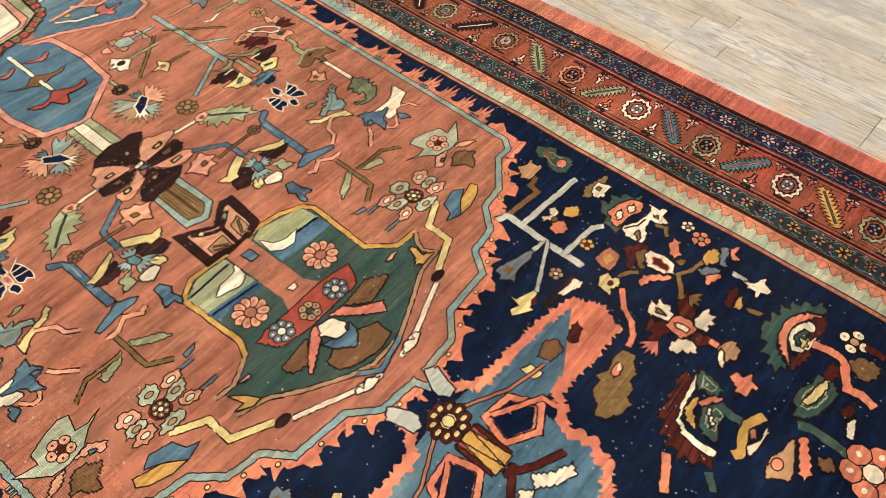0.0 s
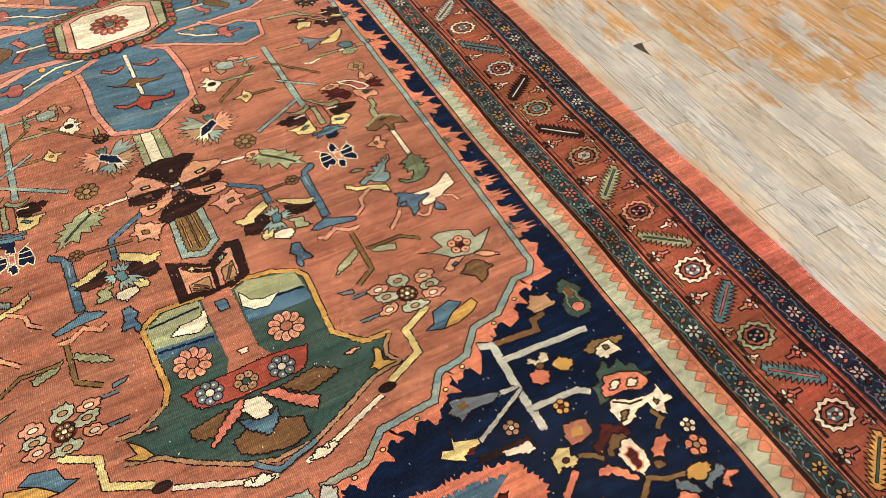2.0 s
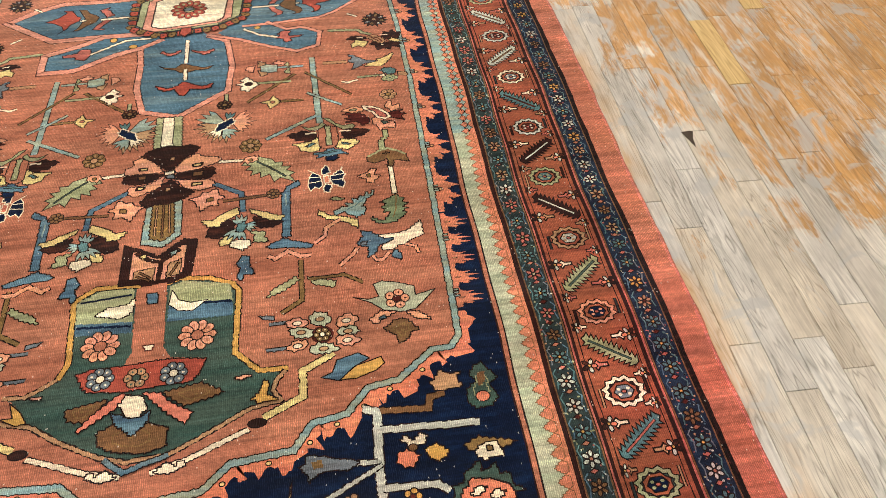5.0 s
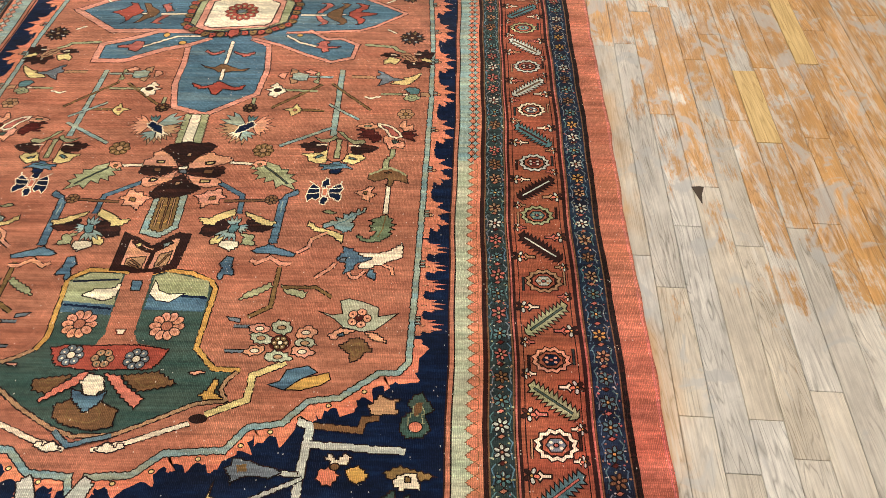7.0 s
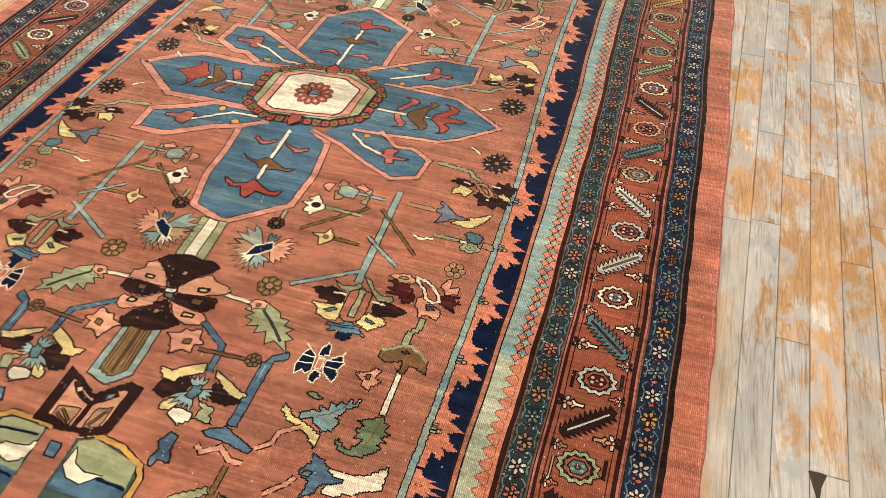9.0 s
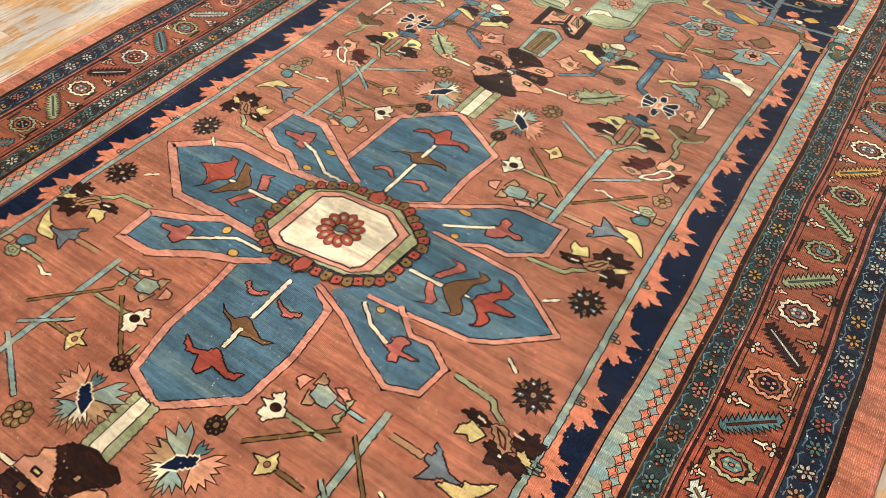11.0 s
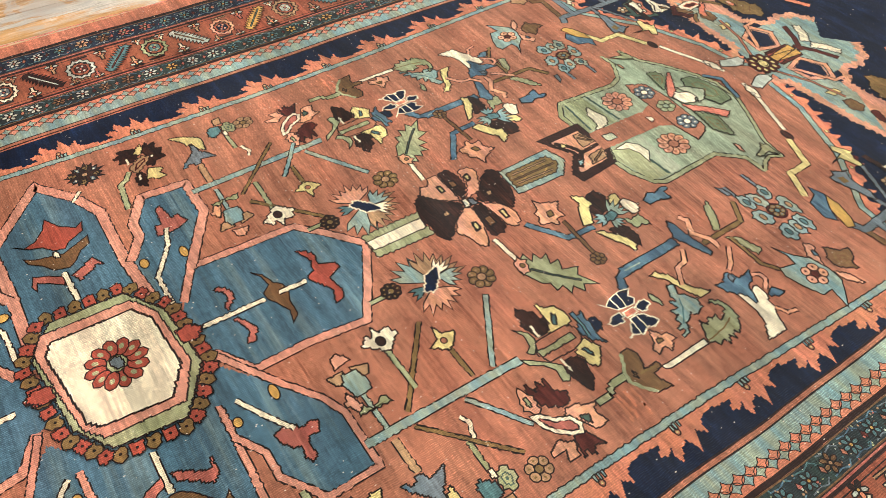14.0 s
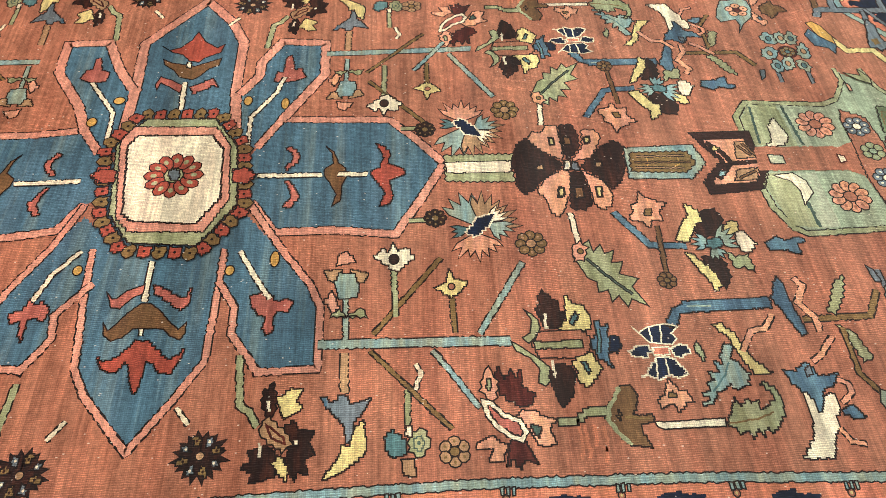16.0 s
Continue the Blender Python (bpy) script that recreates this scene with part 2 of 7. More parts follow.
    m.node_tree.links.new(bump, shader.inputs["Normal"])
    return m


def plain(name, rgb, rough=0.7, relief=0.15, scale=40.0):
    m = bpy.data.materials.new(name)
    m.use_nodes = True
    n = Nodes(m.node_tree)
    shader = m.node_tree.nodes["Principled BSDF"]
    pos = n.add("ShaderNodeNewGeometry").outputs["Position"]
    f = n.noise(pos, 1.7, 4)
    col = n.mix(f, (*[c * 0.86 for c in linear(*rgb)], 1), (*linear(*rgb), 1))
    m.node_tree.links.new(col, shader.inputs["Base Color"])
    shader.inputs["Roughness"].default_value = rough
    bump = n.add("ShaderNodeBump", {"Strength": relief, "Distance": 0.002, "Height": n.noise(pos, scale, 3)}).outputs[0]
    m.node_tree.links.new(bump, shader.inputs["Normal"])
    return m


OAK = oak()


def fresh_oak():
    """Unvarnished yellow oak of two strips that were let in later."""
    m = bpy.data.materials.new("fresh_oak")
    m.use_nodes = True
    n = Nodes(m.node_tree)
    shader = m.node_tree.nodes["Principled BSDF"]
    pos = n.add("ShaderNodeNewGeometry").outputs["Position"]
    grain = n.noise(n.scale(pos, 120, 4, 0), 1.0, 4, 0.65, 0.6)
    flame = n.math("ABSOLUTE", n.math("SINE", n.math("MULTIPLY", n.noise(n.scale(pos, 11, 1.2, 0), 1.0, 2), 46.0)))
    fac = n.math("ADD", n.math("MULTIPLY", n.span(grain, 0.35, 0.65), 0.6), n.math("MULTIPLY", n.span(flame, 0, 0.5), 0.4))
    m.node_tree.links.new(n.mix(fac, (*linear(176, 136, 76), 1), (*linear(228, 200, 138), 1)), shader.inputs["Base Color"])
    shader.inputs["Roughness"].default_value = 0.5
    return m


FRESH = fresh_oak()
PLASTER = plain("painted_plaster", (222, 216, 204), 0.85)
BASE_WOOD = plain("painted_skirting", (214, 208, 196), 0.5)
SUBFLOOR = plain("dark_subfloor", (58, 46, 34), 0.9)
SPLIT = plain("dark_split_wood", (74, 62, 50), 0.9)
ENAMEL = plain("white_enamel", (230, 230, 226), 0.4)
GLOW = bpy.data.materials.new("lit_diffuser")
GLOW.use_nodes = True
GLOW.node_tree.nodes["Principled BSDF"].inputs["Emission Color"].default_value = (1, 0.94, 0.86, 1)
GLOW.node_tree.nodes["Principled BSDF"].inputs["Emission Strength"].default_value = 4.0


# ---- building helpers ----
def part(name, bm, mats, parent=None, label=""):
    me = bpy.data.meshes.new(name)
    bm.to_mesh(me)
    bm.free()
    for m in mats if isinstance(mats, (list, tuple)) else [mats]:
        me.materials.append(m)
    ob = new(name, me)
    ob.parent = parent
    return tagged(ob, label)


def box_mesh(x0, x1, y0, y1, z0, z1, bevel=0.0):
    bm = bmesh.new()
    bmesh.ops.create_cube(bm, size=1)
    bm.transform(Matrix.Translation(((x0 + x1) / 2, (y0 + y1) / 2, (z0 + z1) / 2)) @ Matrix.Diagonal((x1 - x0, y1 - y0, z1 - z0, 1)))
    if bevel:
        bmesh.ops.bevel(bm, geom=bm.edges[:], offset=bevel, segments=1, affect="EDGES")
    return bm


TOOTHED = {"brown", "sage", "moss", "pink", "maroon", "khaki", "umber", "salmon", "tan", "coral", "mint"}
VEINS = {"sage": "moss", "moss": "sage", "khaki": "gold", "umber": "khaki", "salmon": "maroon", "slate": "navy"}
LAYER = 0.000022          # each thread colour lies a hair above the last
RUG_TOP = 0.0100


class Weave:
    """Collects the coloured shapes of one woven motif, in centimetres."""

    def __init__(self, wobble=0.1, step=0.6, knot=0.3):
        self.verts, self.faces, self.slots, self.mats = [], [], [], []
        self.level, self.wobble, self.step, self.knot = 0, wobble, step, knot
        self.rng = random.Random(7)

    def slot(self, dye):
        if dye not in self.mats:
            self.mats.append(dye)
        return self.mats.index(dye)

    def lift(self):
        self.level += 1
        return self.level * LAYER

    def rough(self, pts, closed):
        """Turns straight runs into steps of whole knots that stray a little, as hand work does."""
        out, count, g = [], len(pts), self.knot
        for i in range(count if closed else count - 1):
            a, b = pts[i], pts[(i + 1) % count]
            length = math.hypot(b[0] - a[0], b[1] - a[1])
            if length < 1e-6:
                continue
            k = max(1, int(length / self.step))
            nx, ny = -(b[1] - a[1]) / length, (b[0] - a[0]) / length
            for j in range(k):
                f, s = j / k, self.rng.uniform(-1, 1) * self.wobble
                out.append((a[0] + (b[0] - a[0]) * f + nx * s, a[1] + (b[1] - a[1]) * f + ny * s))
        if not closed:
            out.append(pts[-1])
        if not g:
            return out
        steps = []
        for x, y in out:
            p = (round(x / g) * g, round(y / g) * g)
            if steps and p == steps[-1]:
                continue
            if steps and p[0] != steps[-1][0] and p[1] != steps[-1][1]:
                steps.append((steps[-1][0], p[1]) if abs(p[1] - steps[-1][1]) > abs(p[0] - steps[-1][0]) else (p[0], steps[-1][1]))
            steps.append(p)
        if closed:
            while len(steps) > 1 and steps[-1] == steps[0]:
                steps.pop()
        # drop points that double back on themselves
        clean = []
        for p in steps:
            if len(clean) > 1 and p == clean[-2]:
                clean.pop()
                continue
            clean.append(p)
        if len(clean) < (3 if closed else 2) or len(set(clean)) != len(clean):
            return out
        return clean

    def sides(self, pts, half, closed):
        """The two edges of a ribbon round or along a line, mitred."""
        left, right, count = [], [], len(pts)
        for i in range(count):
            a = pts[i - 1] if closed or i else pts[i]
            c = pts[(i + 1) % count] if closed or i < count - 1 else pts[i]
            b = pts[i]
            u, v = Vector((b[0] - a[0], b[1] - a[1])), Vector((c[0] - b[0], c[1] - b[1]))
            u = u.normalized() if u.length > 1e-6 else v.normalized()
            v = v.normalized() if v.length > 1e-6 else u
            n = Vector((-u.y - v.y, u.x + v.x))
            n = n.normalized() if n.length > 1e-3 else Vector((-u.y, u.x))
            k = half / max(0.5, abs(n.dot(Vector((-u.y, u.x)))))
            left.append((b[0] + n.x * k, b[1] + n.y * k))
            right.append((b[0] - n.x * k, b[1] - n.y * k))
        return left, right

    def face(self, pts, z, dye):
        i = len(self.verts)
        self.verts += [(x / 100, y / 100, z) for x, y in pts]
        self.faces.append(tuple(range(i, i + len(pts))))
        self.slots.append(self.slot(dye))

    def ribbon(self, pts, half, closed, z, dye, grid=0.0):
        left, right = self.sides(pts, half, closed)
        if grid:
            left, right = ([(round(x / grid) * grid, round(y / grid) * grid) for x, y in edge] for edge in (left, right))
        i, count = len(self.verts), len(pts)
        self.verts += [(x / 100, y / 100, z) for pair in zip(left, right) for x, y in pair]
        for k in range(count if closed else count - 1):
            m = (k + 1) % count
            self.faces.append((i + 2 * k, i + 2 * k + 1, i + 2 * m + 1, i + 2 * m))
            self.slots.append(self.slot(dye))

    def toothed(self, pts, reach=0.34, pitch=0.85):
        """Draws an edge out into the small teeth of a woven leaf."""
        out, count, k = [], len(pts), 0
        turn = sum(pts[i - 1][0] * pts[i][1] - pts[i][0] * pts[i - 1][1] for i in range(count))
        way = 1 if turn < 0 else -1
        for i in range(count):
            a, b = pts[i], pts[(i + 1) % count]
            length = math.hypot(b[0] - a[0], b[1] - a[1])
            if length < 1e-6:
                continue
            nx, ny = -(b[1] - a[1]) / length * way, (b[0] - a[0]) / length * way
            steps = max(1, int(length / pitch))
            for j in range(steps):
                s = reach * self.rng.uniform(0.5, 1.3) * (1 if k % 2 else -0.7)
                out.append((a[0] + (b[0] - a[0]) * j / steps + nx * s, a[1] + (b[1] - a[1]) * j / steps + ny * s))
                k += 1
        return out

    def fill(self, dye, *pts, line="ink", width=0.34):
        area = abs(sum(pts[i - 1][0] * pts[i][1] - pts[i][0] * pts[i - 1][1] for i in range(len(pts)))) / 2
        around = sum(math.hypot(pts[i][0] - pts[i - 1][0], pts[i][1] - pts[i - 1][1]) for i in range(len(pts)))
        plain_pts = pts
        if self.knot and line and dye in TOOTHED and area > 9 and 4 < len(pts) < 8:
            pts = self.toothed(pts)
        else:
            pts = self.rough(pts, True)
        self.face(pts, self.lift(), dye)
        if line:
            self.ribbon(pts, width / 2, True, self.lift(), line)
        if self.knot and line and 14 < area < 130 and area / around ** 2 > 0.042 and dye in VEINS:
            cx, cy = sum(p[0] for p in plain_pts) / len(plain_pts), sum(p[1] for p in plain_pts) / len(plain_pts)
            self.ribbon(self.rough([(cx + (x - cx) * 0.52, cy + (y - cy) * 0.52) for x, y in plain_pts], True), 0.13, True, self.lift(), VEINS[dye])
            self.oval(VEINS[dye], (cx, cy), 0.5, 0.4, "", 0, 6)
        return self

    def band(self, dye, width, *pts, closed=False, line="ink", teeth=0.0):
        kept = self.knot, self.step, self.wobble
        self.knot, self.step, self.wobble = 0, 0.5, max(self.wobble, 0.12) if self.knot else self.wobble
        pts = self.rough(pts, closed)
        self.knot, self.step, self.wobble = kept
        if teeth:
            left, right = self.sides(pts, width / 2, closed)
            far_l, far_r = self.sides(pts, width / 2 + teeth, closed)
            pull = [self.rng.choice((0, 0, 0.2, 0.6, 1.0, 1.2)) for _ in pts]
            jag = [(a[0] + (b[0] - a[0]) * f, a[1] + (b[1] - a[1]) * f) for a, b, f in zip(left, far_l, pull)]
            jag += [(a[0] + (b[0] - a[0]) * f, a[1] + (b[1] - a[1]) * f) for a, b, f in zip(right, far_r, pull[3:] + pull[:3])][::-1]
            self.face(jag, self.lift(), dye)
            return self
        grid = 0.36 if self.knot and width > 0.7 else 0.0
        if line:
            self.ribbon(pts, width / 2 + 0.3, closed, self.lift(), line, grid)
        self.ribbon(pts, width / 2, closed, self.lift(), dye, grid)
        return self

    def fan(self, dye, centre, reach, aim, spread, fingers, line="ink"):
        """A spray of pointed fingers, as the woven palmettes have them."""
        pts = [centre]
        for k in range(2 * fingers + 1):
            a = radians(aim - spread + 2 * spread * k / (2 * fingers))
            r = reach * (self.rng.uniform(0.88, 1.08) if k % 2 else 0.66)
            pts.append((centre[0] + r * math.cos(a), centre[1] + r * math.sin(a)))
        self.face(pts, self.lift(), dye)
        self.ribbon(pts, 0.17, True, self.lift(), line)
        return self

    def oval(self, dye, centre, rx, ry, line="ink", turn=0.0, sides=12):
        c, s = math.cos(turn), math.sin(turn)
        ring = [(rx * math.cos(6.2832 * k / sides), ry * math.sin(6.2832 * k / sides)) for k in range(sides)]
        pts = [(centre[0] + x * c - y * s, centre[1] + x * s + y * c) for x, y in ring]
        self.face(pts, self.lift(), dye)
        if line:
            self.ribbon(pts, 0.15, True, self.lift(), line)
        return self

    def rosette(self, dye, petals, radius, centre, core="cream", line="ink"):
        r = radius
        self.oval("rosewood" if dye == "pink" else dye if r > 3.5 and dye != "slate" else line or dye, centre, 0.8 * r, 0.8 * r, "", 0, 12)
        for k in range(petals):
            a = 6.2832 * k / petals
            p = (centre[0] + 0.66 * r * math.cos(a), centre[1] + 0.66 * r * math.sin(a))
            wide = min(0.9 * r * math.sin(math.pi / petals), 0.42 * r)
            self.oval(dye, p, 0.36 * r, wide, line, a, 8)
        if r > 2.2:
            for k in range(petals):
                a = 6.2832 * k / petals
                p = (centre[0] + 0.68 * r * math.cos(a), centre[1] + 0.68 * r * math.sin(a))
                z = self.level
                self.oval(core, p, 0.12 * r, 0.09 * r, "", a, 6)
                self.level = z
            self.level += 1
        return self.oval(core, centre, 0.34 * r, 0.34 * r, line, 0, 8)

    def florets(self, one, two, *corners):
        """A ring of small square blossoms in turns of two colours."""
        pts = list(corners)
        total = 0
        for i, a in enumerate(pts):
            b = pts[(i + 1) % len(pts)]
            length = math.hypot(b[0] - a[0], b[1] - a[1])
            k = max(1, round(length / 3.3))
            for j in range(k):
                f = (j + 0.5) / k
                x, y = a[0] + (b[0] - a[0]) * f, a[1] + (b[1] - a[1]) * f
                ux, uy = (b[0] - a[0]) / length * 1.5, (b[1] - a[1]) / length * 1.5
                self.fill(one if total % 2 else two, (x - ux - uy, y - uy + ux), (x - 1.4 * uy, y + 1.4 * ux), (x + ux - uy, y + uy + ux), (x + ux + uy, y + uy - ux), (x - ux + uy, y - uy - ux), width=0.3)
                self.oval("ink", (x, y), 0.4, 0.4, "", 0, 6)
                total += 1
        return self

    def dyed(self, swap):
        """The same drawing with some yarns of another colour."""
        self.mats = [swap.get(d, d) for d in self.mats]
        return self

    def mesh(self, name):
        me = bpy.data.meshes.new(name)
        me.from_pydata(self.verts, [], self.faces)
        for dye in self.mats:
            me.materials.append(wool(dye))
        me.polygons.foreach_set("material_index", self.slots)
        me.update()
        return me


def lay(name, weave, x=0.0, y=0.0, sx=1.0, sy=1.0, parent=None, z=0.0012, label=""):
    """Puts a woven motif (or a mesh made of one before) on the rug."""
    ob = new(name, weave if isinstance(weave, bpy.types.Mesh) else weave.mesh(name))
    ob.matrix_basis = Matrix.LocRotScale((x, y, RUG_TOP + z), None, (sx, sy, 1))
    ob.parent = parent
    return tagged(ob, label)


# ---- the room ----
def build_room():
    x0, x1, y0, y1, t = -4.7, 4.7, -6.4, 6.4, 0.2
    for name, b in (("wall_west", (x0 - t, x0, y0 - t, y1 + t)), ("wall_east", (x1, x1 + t, y0 - t, y1 + t)), ("wall_south", (x0, x1, y0 - t, y0)), ("wall_north", (x0, x1, y1, y1 + t))):
        tagged(part(name, box_mesh(*b, -0.1, CEILING + 0.2), PLASTER, None, "plain off-white painted plaster wall of the room"), kind="structure", category="wall")
    tagged(part("ceiling", box_mesh(x0, x1, y0, y1, CEILING, CEILING + 0.2), PLASTER, None, "plain off-white painted plaster ceiling"), kind="structure", category="ceiling")
    for k, b in enumerate(((x0, x0 + 0.018, y0, y1), (x1 - 0.018, x1, y0, y1), (x0 + 0.018, x1 - 0.018, y0, y0 + 0.018), (x0 + 0.018, x1 - 0.018, y1 - 0.018, y1))):
        tagged(part("baseboard", box_mesh(*b, 0.001, 0.13, 0.003), BASE_WOOD, None, "painted wooden baseboard along the wall"), kind="structure", category="baseboard")
    # assumed fixtures out of view, added to go with the area lamps
    for x, y in LAMPS:
        lamp = tagged(new("unseen_ceiling_light"), "unseen white enamel ceiling panel with a lit diffuser, added to light the room", "ceiling light", "ceiling panels")
        lamp.location = (x, y, CEILING)
        part("frame", box_mesh(-0.3, 0.3, -0.62, 0.62, -0.045, -0.001, 0.004), ENAMEL, lamp)
        part("diffuser", box_mesh(-0.26, 0.26, -0.58, 0.58, -0.052, -0.046, 0.001), GLOW, lamp)


build_room()

# ---- the rug ----
AXIS = 0.027
BORDER_SHIFT = 0.03


def bend(y):
    """How far the hand-woven long borders stray sideways at y."""
    return float(np.interp(y, (-4, -2, -1.2, -0.3, 0.3, 0.9, 1.5, 4), (-0.006, -0.004, 0.002, 0.014, 0.012, 0.004, 0, 0))) + 0.0025 * math.sin(6.3 * y) + 0.0015 * math.sin(17 * y + 1)


RUG_END = 3.95
FIELD_END = 3.35
rug = tagged(new("area_rug"), "antique hand-knotted rust wool rug with blue medallion on oak floor", "rug")


def rug_body():
    """The slab of knotted wool, with soft edges that run a little crooked."""
    bm = bmesh.new()
    rows = []
    count = 160
    for i in range(count + 1):
        y = -RUG_END + 2 * RUG_END * i / count
        a, b = -1.502 + 0.4 * bend(y + 0.7), 1.532 + bend(y)
        b += 0.0016 * math.sin(23 * y) + 0.0012 * math.sin(41 * y + 2)
        prof = [(a, 0.0), (a, 0.006), (a + 0.006, RUG_TOP), (b - 0.006, RUG_TOP), (b, 0.006), (b, 0.0)]
        rows.append([bm.verts.new((x, y, z)) for x, z in prof])
    for r, s in zip(rows, rows[1:]):
        for k in range(5):
            bm.faces.new((r[k], r[k + 1], s[k + 1], s[k]))
        bm.faces.new((s[0], s[5], r[5], r[0]))
    bm.faces.new(rows[0])
    bm.faces.new(rows[-1][::-1])
    bmesh.ops.recalc_face_normals(bm, faces=bm.faces[:])
    return part("selvage", bm, wool("selvage"), rug, "plain rust wool edge of the rug")


def stripe(w, dye, x0, x1, y0=-FIELD_END - 0.5, y1=FIELD_END + 0.5, wob=0.0, rows=0.04):
    """A long band of one colour that follows the border's stray line (metres in)."""
    z = w.lift()
    n = int((y1 - y0) / rows)
    i = len(w.verts)
    for k in range(n + 1):
        y = y0 + (y1 - y0) * k / n
        s = bend(y)
        w.verts += [(x0 + s + w.rng.uniform(-wob, wob), y, z), (x1 + s + w.rng.uniform(-wob, wob), y, z)]
    for k in range(n):
        w.faces.append((i + 2 * k, i + 2 * k + 1, i + 2 * k + 3, i + 2 * k + 2))
        w.slots.append(w.slot(dye))


def pick(rng, *names):
    return names[rng.randrange(len(names))]


def guard_flower(dye, core):
    w = Weave(0, 9, 0)
    for k in range(6):
        a = 6.2832 * k / 6 + 0.5
        w.oval(dye, (1.55 * math.cos(a), 1.55 * math.sin(a)), 0.95, 0.62, "ink", a, 8)
    w.oval(core, (0, 0), 0.6, 0.6, "ink", 0, 6)
    return w.mesh("flower")


def guard_vine(w, x, ground):
    """Scrolls, lozenges and pips between the flowers of a guard stripe."""
    rng = random.Random(int(x * 1000))
    base = w.level + 1
    y = -FIELD_END
    while y < FIELD_END:
        c = (x + bend(y)) * 100
        w.level = base
        w.fill(pick(rng, "rosewood", "rust", "maroon"), (c - 1.2, y * 100 + 3.7), (c, y * 100 + 3.1), (c + 1.2, y * 100 + 4.0), (c, y * 100 + 4.6), width=0.3)
        for s in (-1, 1):
            w.level = base
            w.band(pick(rng, "teal", "slate", "blue"), 0.35, (c + s * 2.7, y * 100 - 2.6), (c + s * 2.2, y * 100), (c + s * 2.9, y * 100 + 2.2), (c + s * 1.8, y * 100 + 3.6), line="")
            for k in range(9):
                px, py = c + s * rng.uniform(0.4, 3.2), y * 100 + rng.uniform(-3.6, 3.6)
                w.level = base + 2 + k
                w.oval(pick(rng, "bone", "teal", "rosewood", "sage", "ink", "ink", "tan", "blue"), (px, py), rng.uniform(0.15, 0.42), rng.uniform(0.15, 0.4), "", 0, 5)
        y += 0.075
    w.level = base + 12


def comb_leaf(dye, rib):
    """A serrated leaf set slantwise in its box."""
    w = Weave(0.05, 3, 0)
    up, down = [], []
    for k in range(11):
        f = -1 + 2 * k / 10
        x, y = 6.0 * f, 4.4 * f
        reach = 1.25 - 0.35 * abs(f)
        up += [(x - 1.0 * reach - 0.2, y + 2.3 * reach), (x - 0.25, y + 1.15 * reach)]
        down += [(x + 1.0 * reach + 0.2, y - 2.3 * reach), (x + 0.25, y - 1.15 * reach)]
    w.fill(dye, (-6.9, -4.7), *up, (6.9, 4.7), *down[::-1], width=0.42)
    w.band("ink", 0.85, (-5.2, -3.8), (5.2, 3.8), line="")
    w.band(rib, 0.5, (-5.0, -3.7), (5.0, 3.7), line="")
    return w.mesh("comb_leaf")


def octagon_flower(rim, ring, heart):
    """Scalloped rosette: a thin bright rim, rust ground, dark toothed heart."""
    w = Weave(0.12, 1.0, 0)
    shape = lambda rx, ry, n, dip: [((rx if k % 2 else rx * dip) * math.cos(6.2832 * k / n), (ry if k % 2 else ry * dip) * math.sin(6.2832 * k / n)) for k in range(n)]
    w.fill(ring, *shape(5.5, 4.4, 24, 0.84), line="ink")
    w.band(rim, 0.75, *shape(4.9, 3.9, 24, 0.84), closed=True)
    w.fill("border_rust", *shape(3.7, 3.0, 16, 0.86))
    w.fill(heart, (-2.6, 0), (-1.3, 1.7), (1.3, 1.7), (2.6, 0), (1.3, -1.7), (-1.3, -1.7), line="ink")
    for x, y in ((-1.2, 0.7), (1.2, 0.7), (-1.2, -0.7), (1.2, -0.7)):
        w.oval(rim, (x, y), 0.5, 0.42, "", 0, 6)
    w.oval("rosewood", (0, 0), 0.7, 0.55, "ink", 0, 6)
    return w.mesh("octagon_flower")


def corner_sprig(dye):
    """Stem with a half blossom, for the corners of the border's boxes."""
    w = Weave(0.05, 3, 0)
    w.fill(dye, (-1.6, -0.5), (0.6, -0.5), (1.4, -1.5), (2.0, -0.4), (2.0, 0.6), (1.2, 1.4), (0.4, 0.5), (-1.6, 0.5), width=0.42)
    for k, c in enumerate(("brown", "bone", "coral", "bone", "brown")):
        a = 1.2566 * k + 0.78
        w.oval(c, (3.3 + 1.25 * math.cos(a), 0.1 + 1.25 * math.sin(a)), 0.95, 0.62, "ink", a, 6)
    w.oval("gold", (3.3, 0.1), 0.5, 0.5, "ink", 0, 6)
    return w.mesh("sprig")


BORDER = {}


def border_meshes():
    BORDER["flowers"] = [guard_flower(a, b) for a, b in (("bone", "rust"), ("tan", "maroon"), ("gold", "brown"), ("rosewood", "sage"), ("teal", "gold"), ("umber", "tan"))]
    BORDER["leaves"] = [comb_leaf(a, b) for a, b in (("teal", "rosewood"), ("sage", "moss"), ("chestnut", "bone"), ("teal", "maroon"), ("bone", "umber"), ("gold", "moss"))]
    BORDER["octagons"] = [octagon_flower(a, b, c) for a, b, c in (("cream", "brown", "slate"), ("sage", "moss", "navy"), ("tan", "brown", "bone"), ("pink", "umber", "navy"), ("sage", "brown", "teal"), ("bone", "spruce", "maroon"))]
    BORDER["bars"] = [Weave(0.05, 3, 0).band(c, 0.4, (0, -2.8), (0.1, 2.8)).mesh("bar") for c in ("spruce", "tan", "brown")]
    BORDER["sprigs"] = [corner_sprig(c) for c in ("cream", "tan", "rosewood")]


